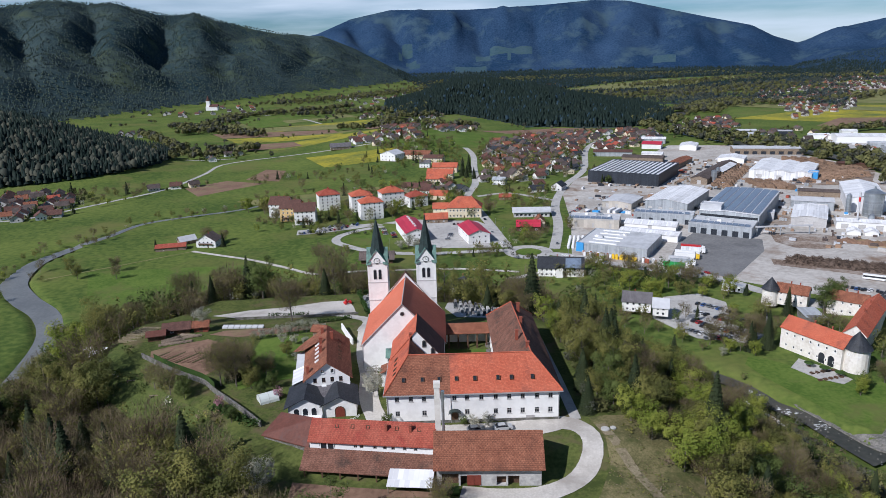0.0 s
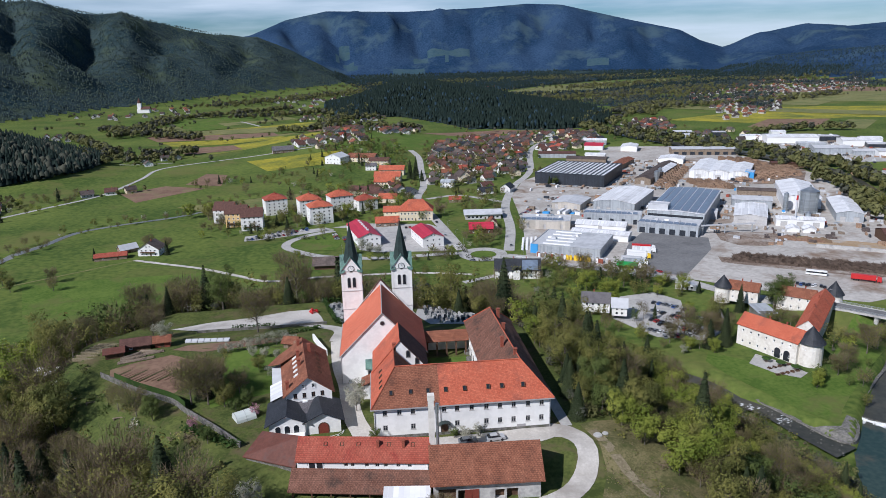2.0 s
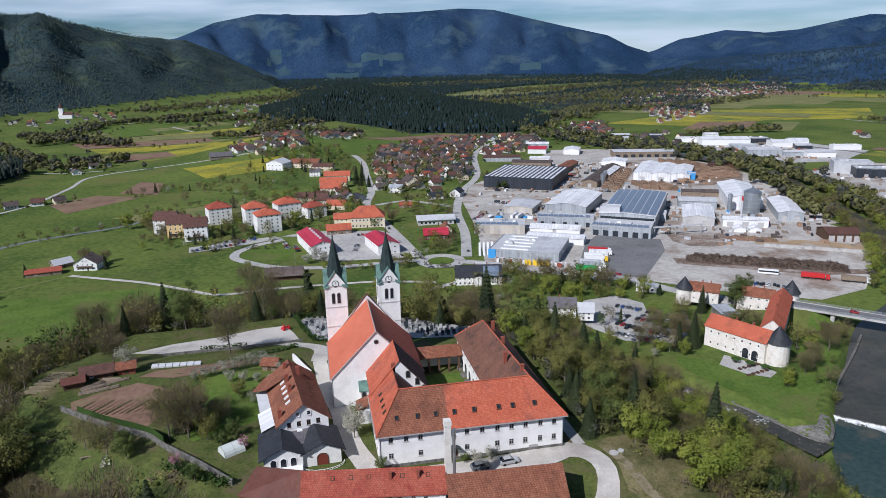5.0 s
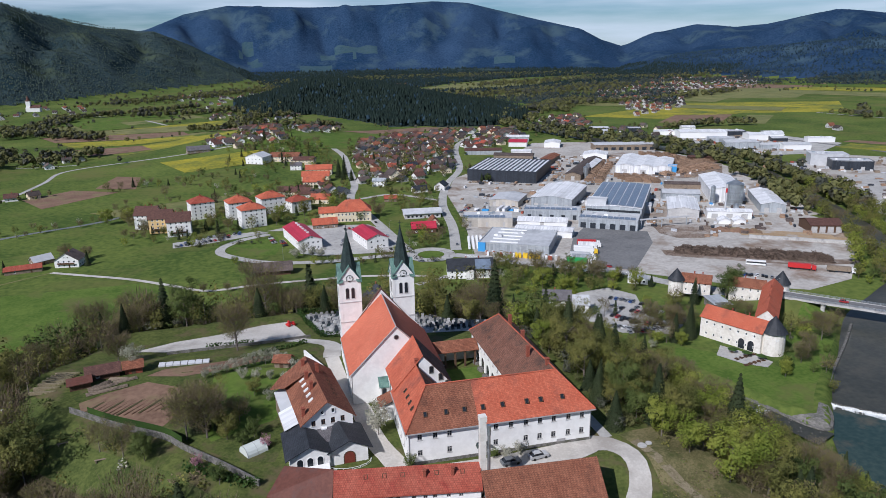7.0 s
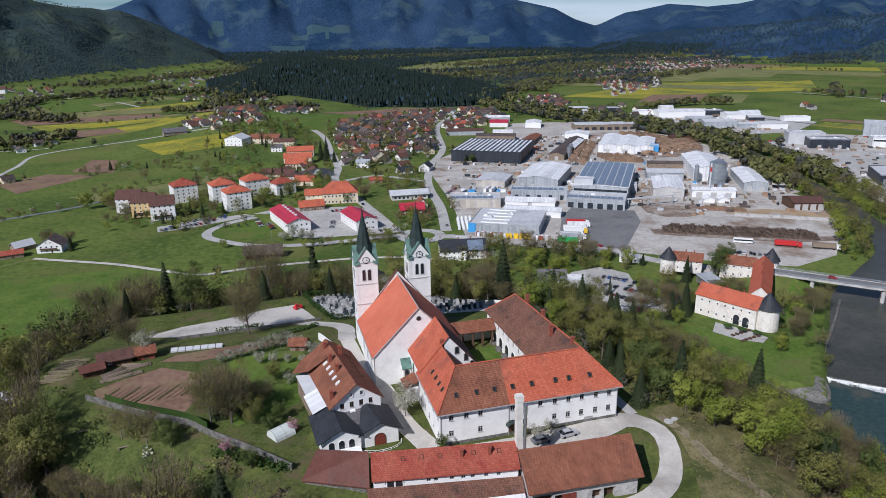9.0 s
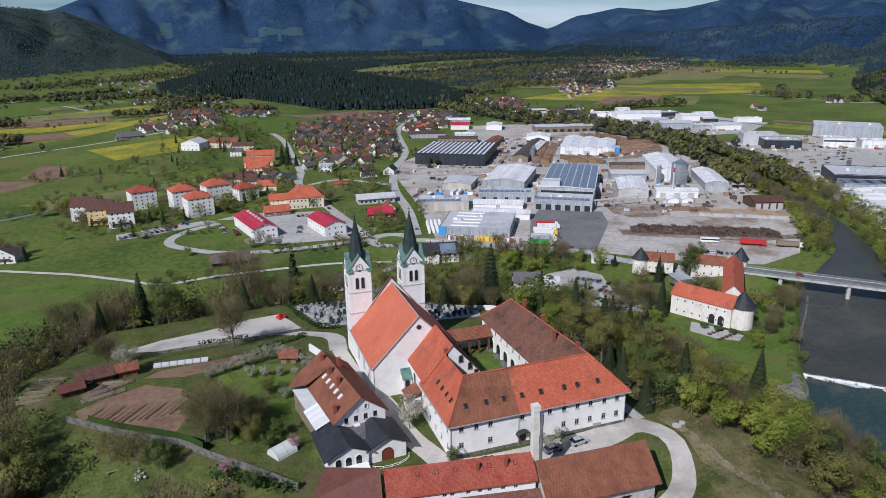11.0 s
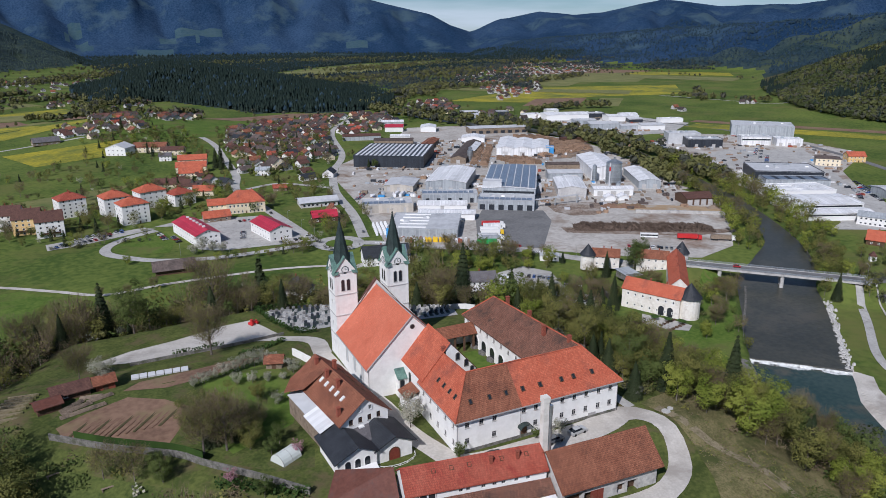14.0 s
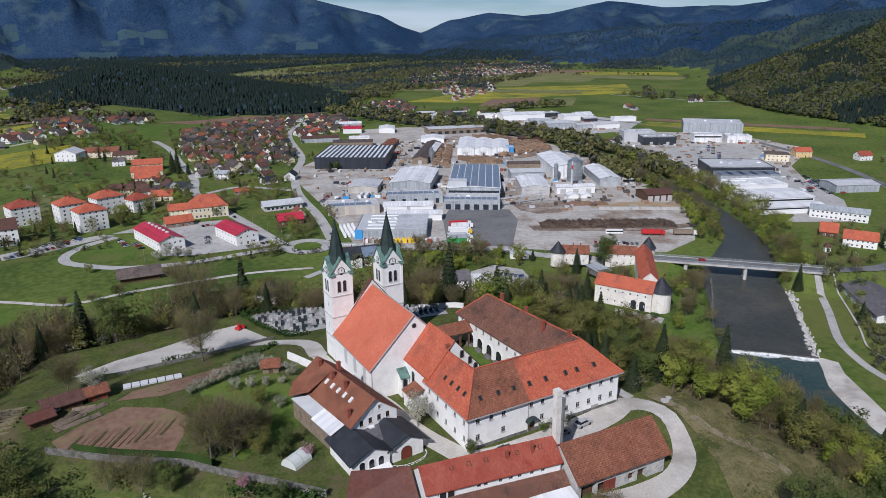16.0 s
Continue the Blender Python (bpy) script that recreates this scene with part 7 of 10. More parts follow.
def hall(label, ax, ay, rot, w, d, h, rise=0.0, axis="y", wm="greymetal", rm="whitemetal", strips=0, strip_mat="solar", doors=2, dw=4.0, dh=4.2, band=False, curb=0.5, name="industrial_hall", lights=0, cover=0.62):
    """A works hall from its front left corner: clad walls, shallow or flat roof, strips of panels or skylights, roller doors."""
    x, y = A_(ax, ay, rot, w, d)
    z = height(x, y)
    HALLS.append((x, y, rot, w, d))
    root = thing(name, x, y, z, rot, label if len(label.split()) > 3 else label + " in the industrial estate", "hall", "")
    g = Geo()
    holes = [(w * (i + 0.5) / doors - dw / 2, w * (i + 0.5) / doors + dw / 2, 0.1, dh) for i in range(doors)]
    g.wall(-w / 2, -d / 2, w / 2, -d / 2, -0.6, h, [(a, b, c + .6, e + .6) for a, b, c, e in holes if a > .2 and b < w - .2], 0.4)
    g.wall(w / 2, -d / 2, w / 2, d / 2, -0.6, h)
    g.wall(w / 2, d / 2, -w / 2, d / 2, -0.6, h)
    g.wall(-w / 2, d / 2, -w / 2, -d / 2, -0.6, h)
    if rise:
        if axis == "y":
            g.face([(-w / 2, -d / 2, h), (w / 2, -d / 2, h), (0, -d / 2, h + rise)])
            g.face([(w / 2, d / 2, h), (-w / 2, d / 2, h), (0, d / 2, h + rise)])
        else:
            g.face([(w / 2, -d / 2, h), (w / 2, d / 2, h), (w / 2, 0, h + rise)])
            g.face([(-w / 2, d / 2, h), (-w / 2, -d / 2, h), (-w / 2, 0, h + rise)])
    part("wall", g, M[wm], root)
    for a, b, c, e in holes:
        if a > .2 and b < w - .2:
            q = Geo()
            q.box(-dw / 2, dw / 2, 0.3, 0.42, 0, e - c)
            for k in range(1, 5):
                q.box(-dw / 2, dw / 2, 0.26, 0.3, (e - c) * k / 5, (e - c) * k / 5 + 0.08)
            part("roller_door", q, M["greywall" if doors < 5 else "darkclad"], root, "", ((a + b) / 2 - w / 2, -d / 2, c))
    if rise:
        part("roof", gable_roof(w, d, h, rise, 0.5, axis, 0.3), M[rm], root)
    else:
        g = Geo()
        g.box(-w / 2 - .1, w / 2 + .1, -d / 2 - .1, d / 2 + .1, h, h + .25)
        part("roof", g, M[rm], root)
        g = Geo()
        for x0, x1, y0, y1 in ((-w / 2 - .15, w / 2 + .15, -d / 2 - .15, -d / 2 + .2), (-w / 2 - .15, w / 2 + .15, d / 2 - .2, d / 2 + .15), (-w / 2 - .15, -w / 2 + .2, -d / 2 + .2, d / 2 - .2), (w / 2 - .2, w / 2 + .15, -d / 2 + .2, d / 2 - .2)):
            g.box(x0, x1, y0, y1, h + .25, h + .25 + curb)
        part("parapet", g, M[wm], root)
    rz = lambda x_, y_: h + .27 + (rise * (1 - abs(x_) / (w / 2)) if axis == "y" else rise * (1 - abs(y_) / (d / 2)))
    for i in range(strips):
        g = Geo()
        x_ = -w / 2 + w * (i + 0.5) / strips
        sw = w / strips * cover
        if not rise:
            g.box(x_ - sw / 2, x_ + sw / 2, -d / 2 + 2, d / 2 - 2, h + .3, h + .55)
        else:
            g.slab([(x_ - sw / 2, -d / 2 + 1.5, rz(x_ - sw / 2, 0) + .25), (x_ + sw / 2, -d / 2 + 1.5, rz(x_ + sw / 2, 0) + .25), (x_ + sw / 2, d / 2 - 1.5, rz(x_ + sw / 2, 0) + .25), (x_ - sw / 2, d / 2 - 1.5, rz(x_ - sw / 2, 0) + .25)], .15)
        part("solar_strip" if strip_mat == "solar" else "skylight", g, M[strip_mat], root)
    for i in range(lights):
        g = Geo()
        y_ = -d / 2 + d * (i + 0.5) / lights
        g.box(-w * 0.35, w * 0.05, y_ - 0.7, y_ + 0.7, h + .3, h + .9 if not rise else h + rise + .5)
        part("skylight", g, M["white"], root)
    if not rise and not strips and w > 25:
        rr = random.Random(int(abs(ax) * 3 + abs(ay)))
        for i in range(5):
            a, b, c = rr.uniform(.8, 1.8), rr.uniform(.8, 1.6), rr.uniform(.7, 1.4)
            g = Geo()
            g.box(-a, a, -b, b, 0, c).box(-a * .6, a * .6, -b * .6, b * .6, c, c + .3)
            part("roof_vent", g, M[rr.choice(("palemetal", "zinc", "white"))], root, "", (rr.uniform(-.4, .4) * w, rr.uniform(-.1, .4) * d, h + .25))
    if band:
        g = Geo()
        g.box(-w / 2 + 1, w / 2 - 1, -d / 2 - .08, -d / 2 + .05, h * .62, h * .8)
        part("window_band", g, M["glass"], root)
    return root


hall("vast dark-clad warehouse with pale skylight strips on its roof", 160, 750, -32, 76, 84, 12, wm="darkclad", rm="darkclad", strips=15, strip_mat="whitemetal", doors=0, cover=0.48)
hall("white-roofed production hall with grey cladding", 181, 607, -35, 37, 70, 9.5, 2.6, doors=4, dw=3.5)
hall("low grey hall with a row of solar panels", 160, 567, -24, 47, 17, 7.5, wm="greymetal", rm="palemetal", strips=0, doors=5, dw=3)
hall("white tent-like storage hall", 147, 546, -26, 40, 17, 4.5, 1.8, "x", "white", "whitemetal", doors=1, dw=3)
hall("beige flat-roofed hall with solar panels", 103, 556, -18, 41, 24, 6.6, wm="beige", rm="palemetal", doors=3, dw=2)
hall("beige workshop with a curved pale roof", 147, 624, -33, 27, 34, 6, 1.6, wm="beige", rm="palemetal", doors=3, dw=3)
bf = hall("wide flat-roofed grey hall with skylights", 97, 485, -30, 50, 44, 6.2, wm="greymetal", rm="palemetal", doors=0, lights=5)
hall("white stepped hall behind the flat roof", 136, 520, -30, 44, 14, 5.2, 1.2, "x", "white", "whitemetal", doors=0)
g = Geo()
g.box(-0.4, 5, -0.4, 0.0, 0, 6.8)
g.box(-0.4, 0.0, 0, 9, 0, 6.8)
part("blue_panel", g, M["blue"], bf, "bright blue corner cladding", (-25.1, -22.2, 0))
hall("low front hall with a solar roof and loading docks", 192, 527, -33, 46, 26, 7.6, wm="greymetal", rm="palemetal", doors=6, dw=4.4, dh=4.6)
hall("large grey hall with long rows of solar panels", 208, 549, -33, 45, 104, 12.5, 1.2, wm="greymetal", rm="whitemetal", strips=7, doors=0, band=True, cover=0.86)
for ax, ay, w, rot, z0 in ((192, 527, 44, -33, 7.95), (160, 567, 44, -24, 7.85), (103, 556, 38, -18, 6.95)):
    x, y = A_(ax, ay, rot, w, 6)
    for i in range(int(w / 4.4)):
        g = Geo()
        g.slab([(-1.9, -2.2, 0.25), (1.9, -2.2, 0.25), (1.9, 2.2, 1.0), (-1.9, 2.2, 1.0)], 0.12)
        c, s = math.cos(radians(rot)), math.sin(radians(rot))
        u_ = -w / 2 + 4.4 * (i + .5)
        solid("solar_panel", g, M["solar"], x + c * u_ - s * 3, y + s * u_ + c * 3, V + z0, rot, "tilted solar panel on a flat roof", "solar panel", "roof solar panels")
tw_ = hall("grey lift tower block on the hall", 209, 550, -33, 16, 11, 17, wm="palemetal", rm="palemetal", doors=0, name="tower_block")
hall("white-roofed sawmill shed", 277, 537, -29, 25, 48, 7.5, 2.0, doors=2, wm="greywall", dw=6)
hall("low white-roofed lean-to beside the sawmill", 303, 560, -27, 14, 30, 5.5, 0, doors=1, wm="greywall", rm="whitemetal")
hall("grey plant room with pipework", 262, 560, -29, 11, 12, 6, 0, doors=1, dw=3, wm="palemetal", rm="palemetal")
hall("grey-roofed rear shed", 305, 594, -25, 33, 20, 8, 1.5, "x", doors=0, rm="palemetal")
hall("low white-roofed boiler house", 306, 524, -24, 35, 12, 6.5, 1.2, "x", "white", "whitemetal", doors=3, dw=5)
hall("long brown-roofed timber shed behind the sawmill", 338, 647, -25, 42, 11, 5, 1.6, "x", "wood", "rust", doors=0)
for tx_, ty_ in ((304, 505), (315, 501)):
    hall("white tent roof over the chip store", tx_, ty_, -24, 9, 9, 3.0, 2.0, "y", "white", "whitemetal", doors=0, name="tent")
hall("tall white-roofed hall beside the silo", 345, 580, -25, 30, 78, 11.5, 3.2, wm="whitemetal", doors=0)
hall("white-roofed hall", 361, 530, -27, 20, 64, 7.5, 2.2, doors=2, dw=4)
hall("open timber shed with a brown roof", 353, 461, -18, 24, 22, 6.2, 3.0, "x", "darkwood", "darktile", doors=4, dw=4.6, dh=5)
for i in range(3):
    hall("white-roofed timber hall in a row", 333 + 17 * i, 745 - 11 * i, -33, 20, 84 - 8 * i, 8.5, 2.0, wm="whitemetal", doors=1, dw=6)
hall("pale blue drying kiln", 382, 716, -33, 9, 12, 9, wm="blue", rm="palemetal", doors=0)
hall("long brown-roofed sawmill", 262, 722, -36, 17, 120, 6.5, 2.5, wm="wood", rm="rust", doors=1)
hall("long red-roofed shed", 252, 800, -36, 15, 80, 6, 2.2, wm="wood", rm="brownred", doors=1)
hall("white-roofed narrow shed", 296, 760, -36, 14, 60, 6, 2, wm="wood", rm="whitemetal", doors=1)
hall("long grey open hall", 383, 908, -14, 84, 28, 8, 1, "x", "wood", "palemetal", doors=8, dw=6)
hall("pair of white arched sheds", 340, 850, -30, 30, 26, 6, 2.5, wm="white", rm="whitemetal", doors=0)
hall("grey-roofed shed", 230, 880, -25, 50, 18, 6, 2, "x", "wood", "rust", doors=0)
hall("blue-grey shed", 205, 930, -15, 50, 22, 6, 2, "x", "greymetal", "darktile", doors=0)
hall("crimson-roofed works building", 285, 985, -25, 26, 20, 7, 3, "x", "render", "redmetal", doors=0)
hall("white works building", 330, 960, -25, 22, 30, 7, 2, wm="white", doors=0)
hall("white shed", 262, 905, -25, 26, 16, 6, 1.5, "x", "white", "whitemetal", doors=0)
hall("grey shed", 300, 1040, -20, 34, 20, 7, 2, "x", "greymetal", "whitemetal", doors=0)
hall("dark open shed by the log stacks", 455, 790, -20, 36, 14, 5, 1, "x", "darkwood", "darktile", doors=0)
# across the river
hall("big grey logistics hall", 694, 735, -45, 78, 50, 14, wm="greymetal", rm="palemetal", doors=0)
hall("white office block with long ribbon windows", 640, 668, -32, 36, 18, 10, wm="whitemetal", rm="palemetal", doors=0, band=True)
hall("white low annex", 672, 642, -36, 30, 20, 8.5, wm="whitemetal", rm="whitemetal", doors=3)
hall("dark grey hall", 568, 684, -28, 42, 24, 10, wm="darkclad", rm="palemetal", doors=2)
hall("pale grey hall", 566, 716, -28, 40, 24, 13, wm="palemetal", rm="palemetal", doors=0)
hall("dark grey supermarket hall with a pale roof", 484, 508, -34, 62, 46, 9, wm="darkclad", rm="palemetal", doors=0)
hall("black-roofed annex with solar panels", 472, 485, -30, 58, 20, 6, wm="greymetal", rm="darkclad", strips=5, doors=0)
hall("wide white-roofed factory", 432, 446, -20, 60, 30, 6.5, wm="white", rm="whitemetal", doors=0, lights=2)
hall("white factory with ribbon windows", 408, 404, -22, 58, 34, 7.5, 1.0, "x", "white", "whitemetal", doors=0, band=True)
hall("white factory hall with ribbon windows", 396, 384, -22, 56, 16, 6, 1.0, "x", "white", "whitemetal", doors=0, band=True)
hall("grey workshop", 520, 400, -25, 40, 26, 7, 1.5, "x", "greymetal", "palemetal", doors=0)
hall("long white hall with a red stripe", 560, 985, -18, 70, 40, 9, 2, "x", "white", "whitemetal", doors=0)
hall("white hall", 640, 930, -18, 50, 30, 8, 2, "x", "white", "whitemetal", doors=0)
hall("grey hall", 560, 870, -18, 44, 30, 8, 2, "x", "greymetal", "palemetal", doors=0)
hall("white hall", 620, 830, -18, 36, 26, 7, 2, "x", "white", "palemetal", doors=0)
rh_ = random.Random(44)
for i, (x, y) in enumerate(((545, 1030), (590, 1000), (640, 985), (690, 960), (575, 930), (660, 905), (700, 880), (600, 850), (520, 1075), (610, 1060), (455, 1060), (470, 1110))):
    hall(("low white shed of the business park", "grey hall with a pale roof", "dark-clad shop hall")[i % 3], x, y, -18 + rh_.uniform(-4, 4), rh_.uniform(20, 38), rh_.uniform(14, 24), rh_.uniform(5, 7.5), (0, 1.6)[i % 2], "x", ("white", "greymetal", "darkclad")[i % 3], ("whitemetal", "palemetal", "palemetal")[i % 3], doors=0)
# silo, stack, conveyor
sl_ = thing("silo", 355, 559, V, 0, "tall ribbed galvanised silo with a cone roof", "silo")
g = Geo()
g.tube((0, 0, 0), (0, 0, 20), 7.2, 7.2, 28)
part("drum", g, M["zinc"], sl_)
g = Geo()
g.tube((0, 0, 20), (0, 0, 23.5), 7.5, 0.8, 28)
g.tube((0, 0, 23), (0, 0, 25), 0.8, 0.8, 8)
part("cone_roof", g, M["zinc"], sl_)
for a in range(0, 360, 30):
    g = Geo()
    g.tube((7.3 * math.cos(radians(a)), 7.3 * math.sin(radians(a)), 0), (7.3 * math.cos(radians(a)), 7.3 * math.sin(radians(a)), 20), .14, .14, 4)
    part("rib", g, M["zinc"], sl_)
sk = thing("smoke_stack", 320, 521, V, 0, "slim grey steel smoke stack with a red band", "chimney")
for k in range(8):
    g = Geo()
    g.tube((0, 0, 3.6 * k), (0, 0, 3.6 * k + 3.6), 0.75, 0.75, 10)
    part("section", g, M["red" if k == 6 else "palemetal"], sk)
cv = thing("conveyor_bridge", 268, 510, V, 0, "long overhead pipe bridge between halls", "conveyor")
g = Geo()
g.box(-32, 12, -0.6, 0.6, 6.6, 7.6)
part("gallery", g, M["palemetal"], cv)
for x in (-30, -12, 10):
    g = Geo()
    g.box(-.25, .25, -.4, .4, 0, 6.6)
    part("trestle", g, M["greymetal"], cv, "", (x, 0, 0))
for x, y, r, h in ((287, 724, 3, 12), (302, 752, 2.4, 10), (334, 526, 2.2, 9), (341, 570, 2.0, 16)):
    g = Geo()
    g.tube((0, 0, 0), (0, 0, h), r, r, 14)
    g.tube((0, 0, h), (0, 0, h + 1.6), r, .3, 14)
    solid("small_silo", g, M["zinc"], x, y, V, 0, "small round steel silo", "silo", "small silos")

# log stacks
rl = random.Random(8)
LOG = []
for v_ in range(3):
    g = Geo()
    for k in range(9):
        for j in range(14 - (k // 2)):
            x = (j - 6.5 + 0.5 * (k % 2)) * 0.62 + rl.uniform(-.08, .08)
            z = 0.32 + k * 0.52
            o = rl.uniform(-.35, .35)
            g.tube((x, -2.1 + o, z), (x, 2.1 + o, z), .31, .29, 6)
    LOG.append(g.mesh("log_pile", M["logs"]))
STACKS = [(279 + 11 * i * .62, 698 + 11 * i, 54) for i in range(11)] + [(289 + 11 * i * .62, 694 + 11 * i, 54) for i in range(10)]
STACKS += [(322 + 8 * i, 690 + 9 * j - 5 * i, 58) for i in range(4) for j in range(4)] + [(410 + 9 * i, 760 + 10 * j - 5 * i, 50) for i in range(6) for j in range(5)]
STACKS += [(424 + 9 * i, 812 + 10 * j - 5 * i, 50) for i in range(4) for j in range(5)]
for x, y, r_ in STACKS:
    ob = new("log_pile", LOG[rl.randrange(3)])
    ob.matrix_basis = pose(x, y, V + .1, 0, 0, r_ - 90 + rl.uniform(-4, 4))
    tagged(ob, "pile of cut logs in the timber yard", "log pile", "log piles")


def heap(name, label, a, b, wide, high, mat, sticks, seed, ln=5.0, thick=.18):
    """A long loose heap: a rough mound with sticks lying all over it."""
    rr = random.Random(seed)
    a, b = np.array(a, float), np.array(b, float)
    L = np.linalg.norm(b - a)
    t = (b - a) / L
    n = np.array([-t[1], t[0]])
    g = Geo()
    N, K = int(L / 2.2) + 2, 9
    prof = lambda s, k: high * (1 - ((k - 4) / 4) ** 2) * (0.75 + .25 * math.sin(s * .37) * math.cos(s * .9 + 1)) * min(1, (s + 1) / 7, (L - s + 1) / 7)
    pts = [[(*(a + t * (L * i / (N - 1)) + n * wide * (k - 4) / 8), prof(L * i / (N - 1), k) + rr.uniform(-.3, .3)) for k in range(K)] for i in range(N)]
    for i in range(N - 1):
        for k in range(K - 1):
            g.face([pts[i][k], pts[i + 1][k], pts[i + 1][k + 1], pts[i][k + 1]][::-1])
    for _ in range(sticks):
        s, k = rr.uniform(0, L), rr.uniform(.3, 7.7)
        c = a + t * s + n * wide * (k - 4) / 8
        z = prof(s, k) + rr.uniform(0, .5)
        an_ = math.atan2(n[1], n[0]) + rr.gauss(0, .5)
        h_ = ln / 2 * rr.uniform(.5, 1.1)
        dz = rr.uniform(-.6, .6)
        g.tube((c[0] - math.cos(an_) * h_, c[1] - math.sin(an_) * h_, z - dz), (c[0] + math.cos(an_) * h_, c[1] + math.sin(an_) * h_, z + dz), thick, thick * .8, 4, caps=False)
    return solid(name, g, M[mat], 0, 0, V, 0, label, "heap", kind="stuff")


heap("brushwood_heap", "long dark heap of brushwood and branches", (230, 447), (318, 398), 17, 4.6, "brush", 1900, 1)
heap("log_heap", "loose heap of brown logs", (372, 716), (455, 745), 30, 5.5, "logs", 900, 2, 6, .35)
heap("log_heap", "loose heap of reddish logs", (410, 735), (470, 780), 24, 5, "logs", 700, 3, 6, .35)
heap("sawdust_heap", "tawny heap of wood chips", (288, 490), (320, 473), 11, 3.2, "soil", 40, 4, 1, .1)
heap("sawdust_heap", "heap of pale wood chips", (362, 448), (378, 440), 8, 3.0, "wood", 20, 5, 1, .1)
g = Geo()
g.box(-20, 20, -1.2, 1.2, 0, 2.2)
solid("concrete_bay_wall", g, M["concrete"], 318, 452, V, -31, "low concrete bay wall in the timber yard", "wall")
solid("concrete_bay_wall", g, M["concrete"], 352, 431, V, -31, "low concrete bay wall in the timber yard", "wall")


# goods, crates, skips and planks standing about the yards
def free_of_halls(x, y, gap):
    for hx, hy, rot, w, d in HALLS:
        c, s_ = math.cos(radians(rot)), math.sin(radians(rot))
        u_, v_ = (x - hx) * c + (y - hy) * s_, -(x - hx) * s_ + (y - hy) * c
        if abs(u_) < w / 2 + gap and abs(v_) < d / 2 + gap:
            return False
    return True


rk = random.Random(63)
GOODS = ["wood", "logs", "whitemetal", "rust", "greymetal", "blue", "palemetal", "redtile", "darkclad"]
for nm, lab, zone, n in (("stacked_goods", "stacks of planks, crates and skips in the timber yard", [(108, 600), (240, 560), (262, 470), (330, 440), (372, 470), (405, 540), (440, 650), (450, 760), (330, 900), (240, 840), (150, 740)], 520),
                         ("yard_clutter", "crates, containers and stacked goods round the works halls", [(438, 410), (500, 400), (600, 500), (720, 560), (735, 690), (640, 780), (700, 1030), (560, 1030), (530, 800), (480, 600)], 380)):
    g = Geo()
    zone = np.array(zone, float)
    (x0, y0), (x1, y1) = zone.min(0), zone.max(0)
    k = 0
    while k < n:
        x, y = rk.uniform(x0, x1), rk.uniform(y0, y1)
        if not inside(zone, np.array([x]), np.array([y]))[0] or not free_of_halls(x, y, 2.0) or free_of_halls(x, y, 16.0) and rk.random() < .75 or (220 < x < 345 and y < 470 and nm == "stacked_goods"):
            continue
        a, l, w, h, m_ = radians(-30 + rk.choice((0, 90)) + rk.uniform(-4, 4)), rk.uniform(1.5, 6), rk.uniform(1.1, 2.4), rk.uniform(.7, 2.6), rk.choice((0, 0, 0, 0, 1, 1, 2, 2, 3, 3, 4, 4, 6, 6, 8, 8, 0, 1, 3, 6, 5 if rk.random() < .3 else 7))
        for j in range(rk.choice((1, 1, 2, 3))):
            cx, cy = x - math.sin(a) * (w + .3) * j, y + math.cos(a) * (w + .3) * j
            q = [(cx + math.cos(a) * u_ - math.sin(a) * v_, cy + math.sin(a) * u_ + math.cos(a) * v_) for u_, v_ in ((-l / 2, -w / 2), (l / 2, -w / 2), (l / 2, w / 2), (-l / 2, w / 2))]
            hj = h * rk.uniform(.7, 1.1)
            g.slab([(*p, V + .15 + hj) for p in q], hj, m_)
        k += 1
    solid(nm, g, [M[q] for q in GOODS], 0, 0, 0, 0, lab, "goods", kind="stuff")


